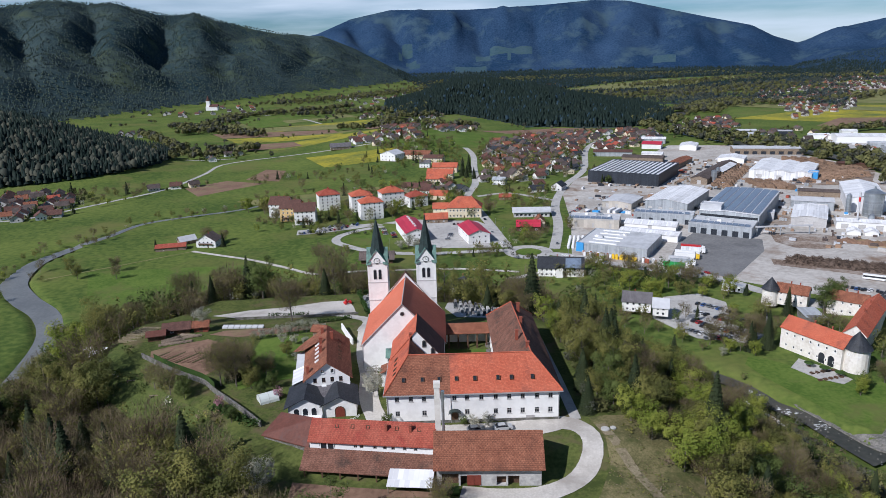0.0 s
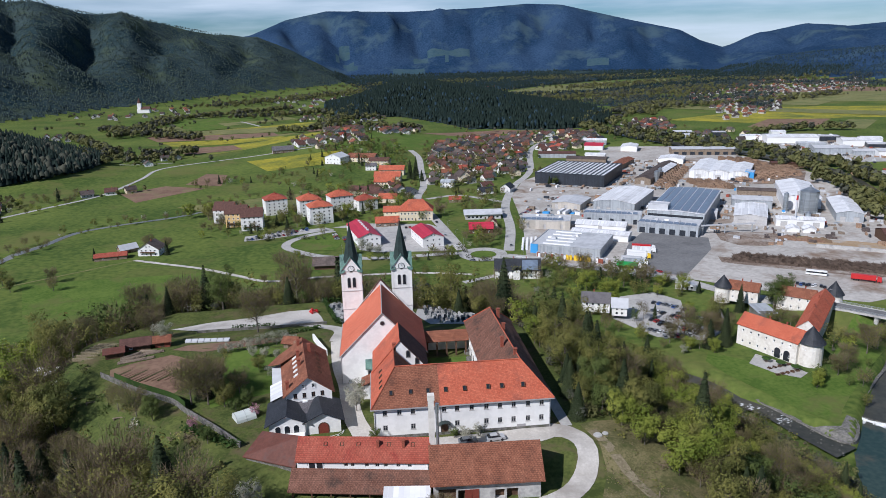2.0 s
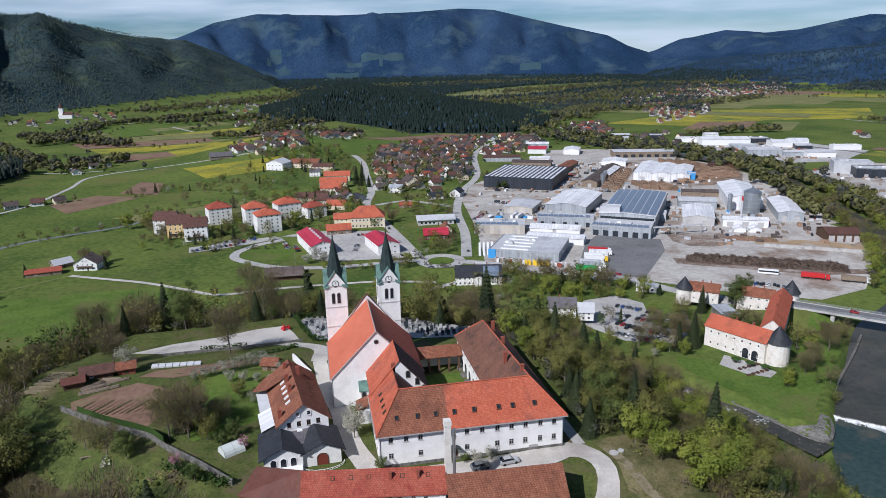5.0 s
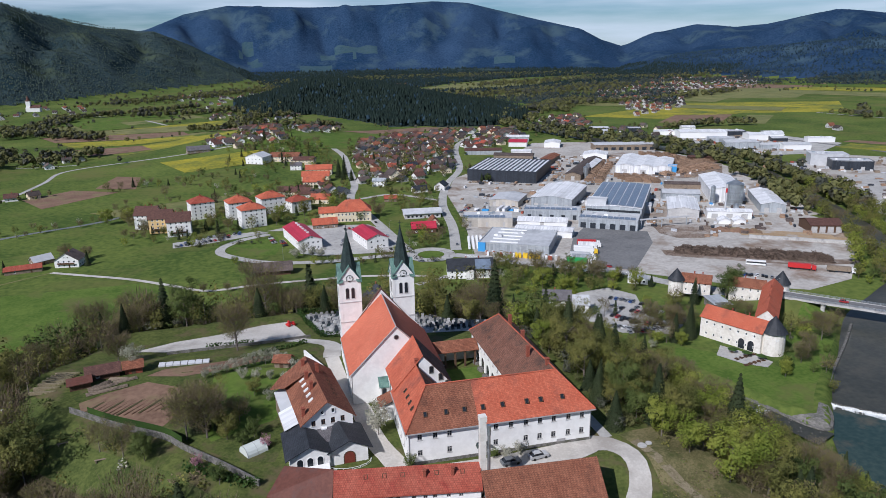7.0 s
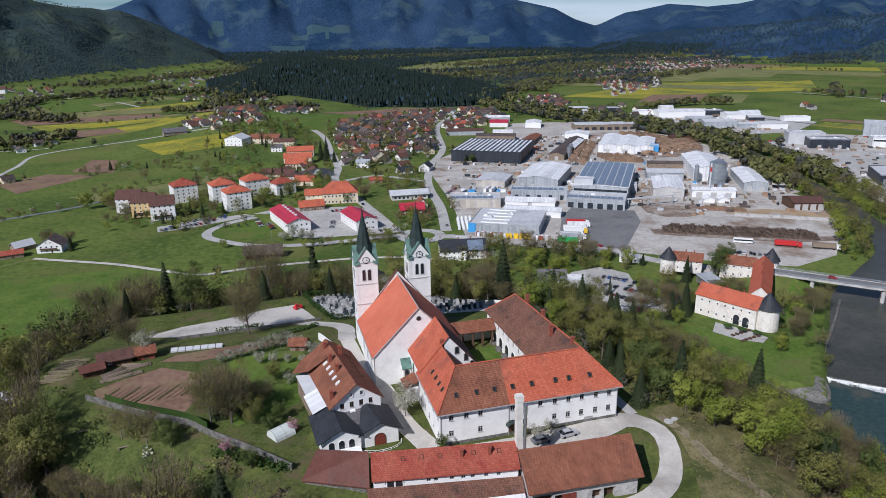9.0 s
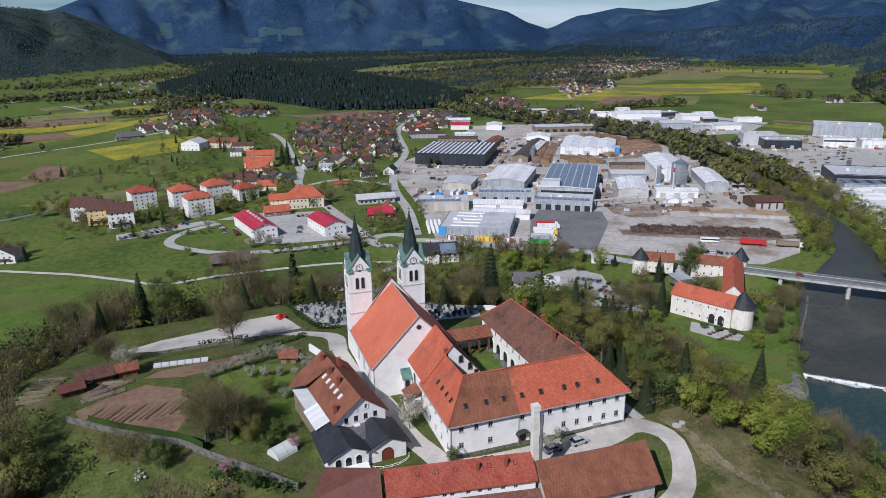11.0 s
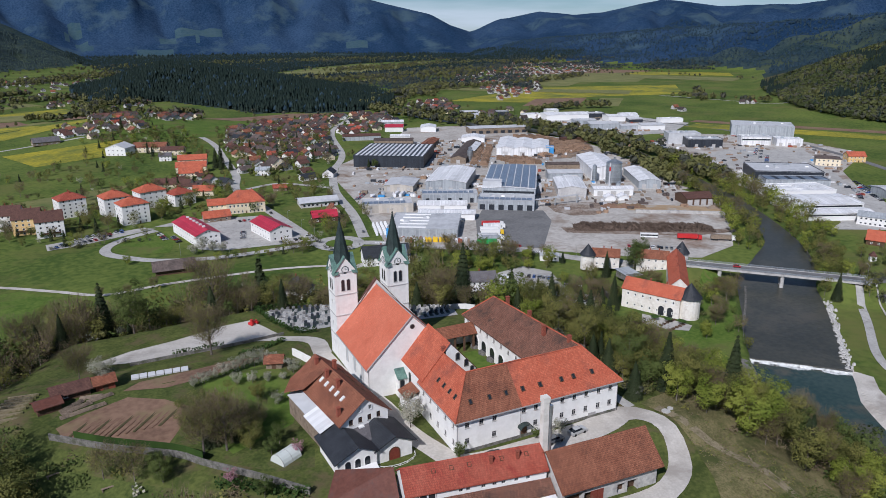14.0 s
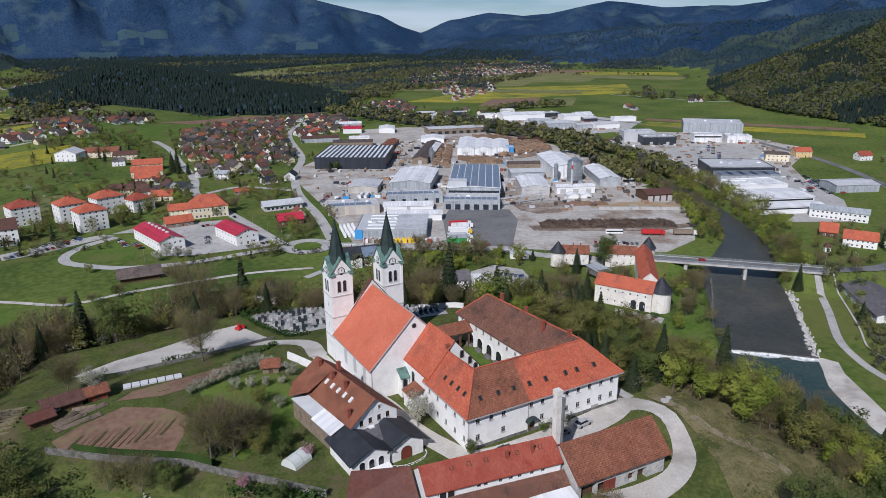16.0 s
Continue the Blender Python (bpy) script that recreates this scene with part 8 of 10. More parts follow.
# ---- vehicles ----
def car(label, x, y, rot, mat, z=None, group="", far=False):
    root = thing("car", x, y, height(x, y) + .12 if z is None else z, rot, label, "car", group)
    key = ("car", mat)
    if key not in _cache:
        b, gl, w, r_ = Geo(), Geo(), Geo(), Geo()
        side = [(-2.15, .35), (2.1, .35), (2.2, .65), (2.05, .92), (1.05, 1.02), (-1.75, 1.05), (-2.15, .95)]
        for s in (-1, 1):
            q = [(px_, s * .88, pz) for px_, pz in side]
            b.face(q if s < 0 else q[::-1])
        for (x0, z0), (x1, z1) in zip(side, side[1:] + side[:1]):
            b.face([(x0, -.88, z0), (x0, .88, z0), (x1, .88, z1), (x1, -.88, z1)][::1])
        cab = [(1.1, 1.0), (.35, 1.46), (-1.3, 1.48), (-1.85, 1.03)]
        for s in (-1, 1):
            q = [(px_, s * (.82 if i in (0, 3) else .66), pz) for i, (px_, pz) in enumerate(cab)]
            gl.face(q[::-1] if s < 0 else q)
        gl.face([(1.1, -.82, 1.0), (1.1, .82, 1.0), (.35, .66, 1.46), (.35, -.66, 1.46)])
        gl.face([(-1.85, .82, 1.03), (-1.85, -.82, 1.03), (-1.3, -.66, 1.48), (-1.3, .66, 1.48)])
        r_.slab([(-1.32, -.67, 1.5), (.37, -.67, 1.48), (.37, .67, 1.48), (-1.32, .67, 1.5)], .05)
        w.tube((0, -.1, 0), (0, .1, 0), .32, .32, 10)
        pm = plain("car_paint_" + mat, {"silver": (.45, .46, .47), "black": (.02, .02, .022), "white": (.75, .75, .74), "red": (.4, .03, .03), "blue": (.04, .1, .3), "grey": (.16, .17, .18)}[mat], .3, .2, .6)
        b2 = Geo()
        b2.v, b2.f, b2.m = list(b.v), list(b.f), list(b.m)
        for px_ in (-1.35, 1.35):
            b2.tube((px_, -.9, .32), (px_, .9, .32), .32, .32, 8, 1)
        _cache[key + ("far",)] = b2.mesh("body", [pm, M["tyre"]])
        _cache[key] = (b.mesh("body", pm), gl.mesh("glazing", M["glass"]), r_.mesh("roof_panel", pm), w.mesh("wheel", M["tyre"]))
    b, gl, r_, w = _cache[key]
    part("body", _cache[key + ("far",)] if far else b, None, root)
    part("glazing", gl, None, root)
    part("roof_panel", r_, None, root)
    if far:
        return root
    for px_ in (-1.35, 1.35):
        for py_ in (-.82, .82):
            part("wheel", w, None, root, "", (px_, py_, .32))
    return root


for x, y, r_, c, l in ((-8.2, 145.2, 8, "black", "black estate car parked by the monastery wall"), (6.4, 144.6, 6, "grey", "grey car parked before the monastery"), (12.8, 145.2, 8, "silver", "silver car parked before the monastery")):
    car(l, x, y, r_, c)
rc = random.Random(21)
COL = ("silver", "black", "white", "grey", "blue", "red", "grey", "black")


def rank(x, y, rot, n, step, gap=.15, group="parked cars"):
    """A rank of parked cars standing side by side."""
    for i in range(n):
        if rc.random() > gap:
            u_ = step * i
            c = rc.choice(COL)
            car("%s car in a parking rank" % c, x + math.cos(radians(rot)) * u_, y + math.sin(radians(rot)) * u_, rot + 90 + rc.uniform(-3, 3), c, group=group, far=y > 300)


rank(126, 332, -52, 9, 3.0)
rank(132, 345, -52, 9, 3.0)
rank(148, 366, -52, 6, 3.0)
rank(129, 320, -10, 6, 3.0)
rank(-96, 580, 18, 8, 4.0)
rank(138, 358, -52, 7, 3.0)
rank(143, 370, -40, 5, 3.2)
rank(-112, 566, 18, 9, 4.0)
rank(-104, 573, 18, 9, 4.0)
rank(-38, 538, 100, 5, 3.4)
rank(26, 505, 10, 5, 3.6)
rank(4, 528, 80, 5, 3.6)
rank(120, 590, 55, 6, 4)
rank(146, 632, -35, 5, 4)
rank(150, 418, 20, 5, 5, .4)
rank(560, 560, 40, 10, 6, .2)
rank(585, 590, 40, 10, 6, .2)
rank(500, 410, 40, 8, 5, .2)
rank(600, 880, 30, 9, 6, .2)
rank(512, 400, 54, 12, 5, .15)
rank(524, 396, 54, 12, 5, .15)
rank(-118, 560, 18, 10, 3.6)
rank(-20, 560, 95, 6, 3.2)
rank(10, 575, 5, 6, 3.4)
rank(-46, 548, 100, 6, 3.4)
rank(134, 338, -52, 9, 2.8)
rank(150, 352, -52, 6, 2.8)
rank(236, 392, -35, 7, 3.2)
rank(242, 386, -35, 7, 3.2)
rank(112, 600, 55, 8, 3.4)
rank(600, 610, 40, 9, 5)
rank(540, 430, 54, 10, 4)
for cc, (x, y, r_) in zip(COL, ((40, 545, 95), (37, 590, 95), (46, 512, 95), (52, 471, 150), (110, 455, -35), (246, 310, -45), (86, 505, 80))):
    car("%s car driving along the street" % cc, x, y, r_, cc, z=(DZ + .12 if 240 < x < 260 else None), far=True)


def lorry(label, x, y, rot, cab, box, z=None, bus=False):
    root = thing("bus" if bus else "lorry", x, y, height(x, y) + .2 if z is None else z, rot, label, "bus" if bus else "lorry", "" if bus else "parked lorries")
    w = Geo()
    w.tube((0, -.16, 0), (0, .16, 0), .5, .5, 10)
    wm_ = w.mesh("wheel", M["tyre"])
    if bus:
        g = Geo()
        g.box(-6, 6, -1.25, 1.25, .4, 3.2)
        part("body", g, M["white"], root)
        g = Geo()
        g.box(-5.7, 6.05, -1.29, 1.29, 1.6, 2.6)
        part("window_band", g, M["glass"], root)
        ax_ = (-3.6, 3.8)
    else:
        g = Geo()
        g.box(-8.2, 5.2, -1.25, 1.25, 1.1, 4.0)
        part("trailer", g, M[box], root)
        g = Geo()
        g.box(5.8, 8.1, -1.2, 1.2, .5, 3.3)
        g.slab([(5.8, -1.1, 3.9), (7.4, -1.1, 3.4), (7.4, 1.1, 3.4), (5.8, 1.1, 3.9)], .5)
        cb_ = part("cab", g, M[cab], root)
        g = Geo()
        g.box(8.08, 8.14, -1.1, 1.1, 1.9, 2.9)
        part("windscreen", g, M["glass"], cb_)
        g = Geo()
        g.box(-8, 7.5, -.5, .5, .7, 1.1)
        part("chassis", g, M["tyre"], root)
        ax_ = (-6.4, -5.2, -4, 4.4, 7.0)
    for a in ax_:
        for s in (-1.05, 1.05):
            part("wheel", wm_, None, root, "", (a, s, .5))


for i, (c, b) in enumerate((("white", "red"), ("white", "whitemetal"), ("white", "white"), ("yellow", "white"), ("white", "palemetal"), ("white", "greymetal"), ("white", "green"))):
    lorry("articulated lorry with a %s trailer in the yard" % {"red": "red", "whitemetal": "white", "white": "white", "palemetal": "grey", "greymetal": "silver", "green": "green"}[b], 178 - 4.1 * i + (0, 2.2, -.6, 1.4, -1.2, 2.0, -.5)[i], 477 - 6.7 * i + (0, .8, -.5, .6, -.9, .3, 0)[i], -24 + (0, 2, -1.5, 1, -2, 1.5, 0)[i], c, b)
lorry("red lorry in the timber yard", 284, 386, -35, "red", "red")
lorry("grey lorry with timber stakes", 303, 374, -35, "grey" if "grey" in M else "white", "wood")
lorry("white articulated lorry parked near the beige hall", 150, 600, 55, "white", "whitemetal")
lorry("white articulated lorry parked near the beige hall", 154, 597, 55, "white", "whitemetal")
lorry("white coach with dark windows parked in the yard", 262, 402, -32, "", "", bus=True)
# pallets of coloured goods before the flat hall
rp = random.Random(6)
for i in range(46):
    s = i / 46
    x, y = 99 + 45 * s + rp.uniform(-1, 1), 476 - 26 * s - 3 * (i % 2)
    m_ = "yellow" if 18 < i < 34 else rp.choice(("grave", "clay", "whitemetal", "wood", "concrete"))
    key = ("pallet", m_)
    if key not in _cache:
        g = Geo()
        g.box(-.8, .8, -.6, .6, .15, 2.4).box(-.7, .7, -.5, .5, 2.4, 2.9).box(-.85, .85, -.65, .65, 0, .13)
        _cache[key] = g.mesh("goods_pallet", M[m_])
    ob = new("goods_pallet", _cache[key])
    ob.matrix_basis = pose(x, y, V + .1, 0, 0, -30)
    tagged(ob, "pallet stacked with %s building goods" % ("yellow" if m_ == "yellow" else "wrapped"), "pallet", "goods pallets")
for i in range(24):
    ob = new("goods_pallet", _cache[("pallet", "whitemetal" if ("pallet", "whitemetal") in _cache else "yellow")])
    ob.matrix_basis = pose(92 + (i % 4) * 3.2 + (i // 4) * 1.2, 492 + (i // 4) * 5.0, V + .1, 0, 0, -30)
    tagged(ob, "pallet of white wrapped goods by the fence", "pallet", "goods pallets")


# ---- trees ----
def quads(c, size, rg, flat=0.35, slim=1.0):
    """Small leaf quads round the points c, turned at random."""
    n = len(c)
    a = rg.normal(size=(n, 3))
    a[:, 2] *= flat
    a /= np.linalg.norm(a, axis=1)[:, None] + 1e-9
    b = np.cross(a, rg.normal(size=(n, 3)))
    b /= np.linalg.norm(b, axis=1)[:, None] + 1e-9
    s = (size * rg.uniform(.55, 1.25, n))[:, None]
    a, b = a * s * .5, b * s * .5 * slim
    v = np.stack([c - a - b * .6, c + a * .7 - b, c + a + b * .7, c - a * .6 + b], 1).reshape(-1, 3)
    return v, np.arange(4 * n).reshape(n, 4)


def twigs(c, way, size, rg, slim):
    """Thin slivers at c that point along way."""
    n = len(c)
    a = way / (np.linalg.norm(way, axis=1)[:, None] + 1e-9)
    b = np.cross(a, rg.normal(size=(n, 3)))
    b /= np.linalg.norm(b, axis=1)[:, None] + 1e-9
    s = (size * rg.uniform(.5, 1.4, n))[:, None]
    v = np.stack([c - a * s * .5 - b * s * slim, c - a * s * .5 + b * s * slim, c + a * s * .6], 1).reshape(-1, 3)
    return v, np.arange(3 * n).reshape(n, 3)


def limbs(rg, h, r, n, low=.3, up=.75, trunk=.022):
    """Trunk and limbs as tapered tubes; also gives the limbs' tips."""
    g = Geo()
    lean = rg.uniform(-.03, .03, 2) * h
    mid = (lean[0] * .5, lean[1] * .5, h * .5)
    g.tube((0, 0, -.8), mid, h * trunk, h * trunk * .62, 6, caps=False)
    top = (lean[0], lean[1], h * .9)
    g.tube(mid, top, h * trunk * .62, h * .004, 5, caps=False)
    tips = [np.array(top)]
    for i in range(n):
        t = low + (up - low) * i / n
        a = 2.4 * i + rg.uniform(-.4, .4)
        p0 = np.array([lean[0] * t, lean[1] * t, h * t])
        reach = r * rg.uniform(.6, 1.0) * (1.15 - .5 * abs(t - .5))
        p1 = p0 + np.array([math.cos(a) * reach * .6, math.sin(a) * reach * .6, reach * .5])
        p2 = p0 + np.array([math.cos(a + .25) * reach, math.sin(a + .25) * reach, reach * rg.uniform(.75, 1.2)])
        g.tube(p0, p1, h * trunk * .42, h * trunk * .24, 4, caps=False)
        g.tube(p1, p2, h * trunk * .24, h * .002, 4, caps=False)
        q = p1 + np.array([math.cos(a - .8) * reach * .45, math.sin(a - .8) * reach * .45, reach * .5])
        g.tube(p1, q, h * trunk * .2, h * .002, 3, caps=False)
        tips += [p1, p2, q]
    return g, np.array(tips)


def leaf_skin(c, out, size, rg, slim=1.0):
    """Leaf clumps at c that lie across the direction out, as the skin of a crown does."""
    n = len(c)
    out = out / (np.linalg.norm(out, axis=1)[:, None] + 1e-9)
    a = np.cross(out, rg.normal(size=(n, 3)))
    a /= np.linalg.norm(a, axis=1)[:, None] + 1e-9
    b = np.cross(out, a)
    s = (size * rg.uniform(.55, 1.3, n))[:, None]
    a, b = a * s * .62, b * s * .62 * slim
    v = np.stack([c - a - b * .6, c + a - b * .5, c + b], 1).reshape(-1, 3)
    return v, np.arange(3 * n).reshape(n, 3)


def crown_shell(rg, tips, n, lobe, rough=.5):
    """Points on the outer skin of many rounded lobes, one round each limb's tip, and the way out of the crown there."""
    rad_ = lobe * rg.uniform(.65, 1.25, len(tips))
    k = rg.integers(0, len(tips), n * 3)
    d = rg.normal(size=(n * 3, 3))
    d /= np.linalg.norm(d, axis=1)[:, None]
    p = tips[k] + d * (rad_[k] * rg.uniform(.55, 1.1, n * 3))[:, None] * np.array([1, 1, .85])
    deep = (np.linalg.norm(p[:, None] - tips[None], axis=2) < rad_[None] * .52).any(1)
    p, d = p[~deep][:n], d[~deep][:n]
    mid = tips.mean(0) - (0, 0, lobe)
    o = p - mid
    o /= np.linalg.norm(o, axis=1)[:, None] + 1e-9
    return p, d * .6 + o * .6 + (0, 0, .25) + rg.normal(size=p.shape) * rough * .7


def crown_points(rg, tips, n, spread_):
    k = rg.integers(0, len(tips), n)
    d = rg.normal(size=(n, 3))
    d /= np.linalg.norm(d, axis=1)[:, None]
    return tips[k] + d * (spread_ * rg.uniform(.25, 1.0, n) ** .5)[:, None] * np.array([1, 1, .8])


LITE, NEARER = {}, {}


def thin_out(v, grow=2.7, keep=13):
    """Fewer and larger clumps, for trees that stand far off or deep in the wood."""
    q = v.reshape(-1, 3, 3)[::keep]
    c = q.mean(1, keepdims=True)
    return (c + (q - c) * grow).reshape(-1, 3)



def make_tree(name, label, kind, h, r, leaf, n, seed, size=.5, extra=None):
    """A prototype tree: trunk with limbs, and a crown of many small clumps."""
    rg = np.random.default_rng(seed)
    root = thing(name, 0, 0, -400, 0, label, "tree")
    if kind == "conifer":
        g = Geo()
        g.tube((0, 0, -.8), (0, 0, h * .97), h * .016, .03, 6, caps=False)
        part("trunk", g, M["bark"], root)
        z = h * (.06 + .93 * rg.uniform(0, 1, n) ** 1.25)
        a = rg.uniform(0, 6.283, n)
        lay = np.round(z / (h * .055)) * h * .055
        rr_ = r * (1 - z / h) ** .85 * rg.uniform(.35, 1.05, n)
        c = np.stack([np.cos(a) * rr_, np.sin(a) * rr_, lay * .55 + z * .45 - rr_ * .28], 1)
        v, f = leaf_skin(c, np.stack([np.cos(a), np.sin(a), np.full(n, .9)], 1) + rg.normal(size=(n, 3)) * .3, size, rg, .75)
        me = fast_mesh("crown", v, f, [M[leaf]])
        part("crown", me, None, root)
        LITE[root] = (thin_out(v), [leaf], None, h)
        NEARER[root] = (thin_out(v, 1.4, 2), None)
    else:
        g, tips = limbs(rg, h, r, 9 if kind != "bare" else 13, .15 if kind != "bare" else .24, .8)
        part("trunk", g, M["bark"], root)
        if kind == "bare":
            c = crown_points(rg, tips, n, r * .46)
            mid = np.array([0, 0, h * .45])
            v, f = twigs(c, (c - mid) / r + (0, 0, .5) + rg.normal(size=c.shape) * .45, size * 2.2, rg, .03)
            c2, out = crown_shell(rg, tips, n // 2, r * .42)
            v2, f2 = leaf_skin(c2, out, size * .55, rg, .8)
            me = fast_mesh("crown", np.concatenate([v, v2]), np.concatenate([f, f2 + len(v)]), [M["twig"], M[leaf]], np.concatenate([np.zeros(len(f), int), np.ones(len(f2), int)]))
            for store, a_, b_ in ((LITE, (1.9, 6), (2.3, 8)), (NEARER, (1.35, 2), (1.4, 2))):
                t1, t2 = thin_out(v, *a_), thin_out(v2, *b_)
                mi = np.concatenate([np.zeros(len(t1) // 3, int), np.ones(len(t2) // 3, int)])
                store[root] = (np.concatenate([t1, t2]), ["twig", leaf], mi, h) if store is LITE else (np.concatenate([t1, t2]), mi)
        else:
            c, out = crown_shell(rg, tips, n, r * .4)
            v, f = leaf_skin(c, out, size, rg)
            me = fast_mesh("crown", v, f, [M[leaf]])
            LITE[root] = (thin_out(v), [leaf], None, h)
            NEARER[root] = (thin_out(v, 1.4, 2), None)
        part("crown", me, None, root)
    return root


KINDS = {
    "olive": [make_tree("deciduous_tree", "tree with opening olive-green leaves on the slope", "round", h, r, "olive", n, s, .27) for h, r, n, s in ((13, 4.6, 7000, 1), (11, 4.2, 6000, 2), (15, 5.0, 7500, 3))],
    "bare": [make_tree("bare_tree", "still nearly bare tree with brown twigs", "bare", h, r, "olive", n, s) for h, r, n, s in ((13, 4.8, 4200, 11), (15, 5.0, 4600, 12), (10, 4.0, 3400, 13))],
    "spring": [make_tree("deciduous_tree", "tree in bright yellow-green spring leaf", "round", h, r, "spring", n, s, .28) for h, r, n, s in ((12, 4.2, 7000, 21), (9, 3.6, 5500, 22))],
    "green": [make_tree("deciduous_tree", "tree in full green leaf", "round", h, r, "green_leaf", n, s, .29) for h, r, n, s in ((13, 4.8, 7500, 31), (10, 4.0, 6000, 32))],
    "spruce": [make_tree("spruce", "dark green spruce tree standing on the slope", "conifer", h, r, "needle", n, s, .5) for h, r, n, s in ((19, 4.2, 6500, 41), (15, 3.6, 5200, 42), (11, 2.9, 3800, 43))],
    "blossom": [make_tree("blossoming_tree", "fruit tree in white blossom", "round", h, r, "blossom", n, s, .26) for h, r, n, s in ((6.5, 2.6, 2200, 51), (8, 3.2, 2800, 52))],
    "pink": [make_tree("blossoming_tree", "small tree in pink blossom", "round", 5.5, 2.2, "pink", 1500, 61, .24)],
}
used = set()


JOINED, count_of = [], {}
CAP = {"olive": 150, "bare": 230, "spring": 60, "green": 60, "spruce": 130, "blossom": 90, "pink": 9}


def plant(kind, x, y, s=1.0, z=None, which=None, far=False):
    rr = rt_
    p = KINDS[kind][rr.randrange(len(KINDS[kind])) if which is None else which]
    m = pose(x, y, height(x, y) if z is None else z, 0, 0, rr.uniform(0, 360)) @ Matrix.Diagonal((s, s, s * rr.uniform(.9, 1.1), 1))
    if p in used and (far or count_of.get(kind, 0) >= CAP[kind]):
        JOINED.append((p, np.array(m)))
        return None
    count_of[kind] = count_of.get(kind, 0) + 1
    if p not in used:
        used.add(p)
        p.matrix_basis = m
        return p
    q = p.scale.copy()
    c = copy_thing(p, m @ Matrix.Diagonal((1 / q.x, 1 / q.y, 1 / q.z, 1)))
    return c


rt_ = random.Random(77)
stood = []


def room(x, y, d):
    for a, b, e in stood:
        if (x - a) ** 2 + (y - b) ** 2 < (d + e) ** 2 / 4:
            return False
    stood.append((x, y, d))
    return True


def pick(table):
    u_ = rt_.random() * sum(w for _, w in table)
    for k, w in table:
        u_ -= w
        if u_ <= 0:
            return k
    return table[-1][0]


def one(poly, x, y):
    return bool(inside(np.array(poly, float), np.array([x]), np.array([y]))[0])


# single trees that stand out
for k, x, y, s in (("bare", -53, 226, 1.0), ("blossom", -19, 163, 1.0), ("spring", 57, 135, 1.1), ("spring", 62, 158, .95), ("spring", 118, 240, .9), ("spring", 66, 176, 1.0), ("spruce", 46, 186, .9), ("spruce", 50, 196, 1.0), ("spruce", 43, 201, .85),
                   ("spruce", 55, 180, .8), ("spruce", 64, 150, .9), ("blossom", -40, 128, 1.1), ("spruce", 184, 350, .8),
                   ("spruce", 176, 383, .7), ("green", 210, 352, 1.0), ("spruce", 142, 300, .9), ("spruce", 149, 312, .8), ("bare", 138, 318, .9), ("spring", 170, 258, .6), ("spring", 133, 300, .6), ("bare", 128, 312, .8), ("bare", 190, 268, .7), ("spring", 230, 300, .8), ("bare", 206, 290, .8),
                   ("spring", 166, 384, .9), ("spring", 158, 396, .8), ("bare", 148, 404, 1.0), ("bare", 120, 432, .9), ("spring", 112, 398, 1.1), ("spring", 120, 388, 1.0), ("blossom", -26, 508, 1.1), ("blossom", -20, 502, 1.1), ("blossom", -14, 500, 1.1), ("blossom", -32, 503, 1.1),
                   ("bare", -88, 445, .5), ("bare", -74, 444, .5), ("bare", -60, 446, .5), ("spruce", -172, 528, .6), ("bare", -176, 545, .8), ("spruce", -222, 522, .5), ("olive", -166, 640, 1), ("spring", -184, 650, 1.2), ("spring", -164, 646, 1.1), ("bare", -190, 545, .8), ("blossom", -150, 620, 1.2),
                   ("spruce", 38, 790, 1.2), ("spruce", 30, 800, 1.3), ("spruce", 26, 812, 1.2), ("spruce", 34, 830, 1.1), ("spruce", 173, 738, .9), ("green", 178, 734, .8), ("spruce", 20, 610, .8), ("bare", 42, 612, .9), ("olive", -96, 606, .9), ("olive", -44, 606, .9), ("olive", -20, 632, 1.0), ("spring", -40, 622, 1.0),
                   ("spruce", -100, 152, 1.15), ("spruce", -92, 137, 1.1), ("spruce", -84, 152, 1.0), ("spruce", -116, 163, 1.2), ("spruce", -120, 205, 1.1), ("spruce", -126, 212, 1.1), ("green", -72, 262, 1.05), ("spruce", -92, 262, .7), ("spruce", -98, 258, .7), ("spruce", -104, 252, .6), ("bare", -86, 224, .8), ("blossom", -80, 216, .8), ("green", -78, 160, .35), ("green", -57, 142, .3), ("green", 208, 350, 1.1), ("spruce", 204, 346, .8), ("bare", 150, 313, .8), ("bare", -2, 121, .55), ("blossom", 6, 146.5, .45), ("blossom", 9.5, 147, .4), ("green", 3.6, 147.4, .22), ("green", -14.5, 147.6, .25), ("spring", -72, 500, .5), ("olive", -132, 600, .6), ("spruce", -100, 604, .7), ("bare", -230, 470, .7), ("olive", -250, 455, .8), ("bare", -222, 452, .6), ("olive", -262, 470, .7)):
    stood.append((x, y, 3))
    plant(k, x, y, s)
for k, x, y, s in (("spruce", 151, 302, .95), ("bare", 151, 318, 1.0), ("bare", 210, 283, .85), ("bare", 183, 264, .8), ("green", 201, 346, 1.15), ("spring", 167, 254, .55), ("spring", 142, 294, .6), ("olive", 222, 300, .7), ("spruce", 166, 296, .3), ("spruce", 168, 288, .3),
                   ("blossom", -36, 200, .6), 
                   ("spring", 120, 372, .8), ("spring", 128, 392, .9), ("spring", 150, 382, .7), ("olive", 136, 400, .8), ("spring", 156, 352, .5), ("green", -71, 171, .35), ("spruce", 268, 262, .8)):
    stood.append((x, y, 3))
    plant(k, x, y, s)
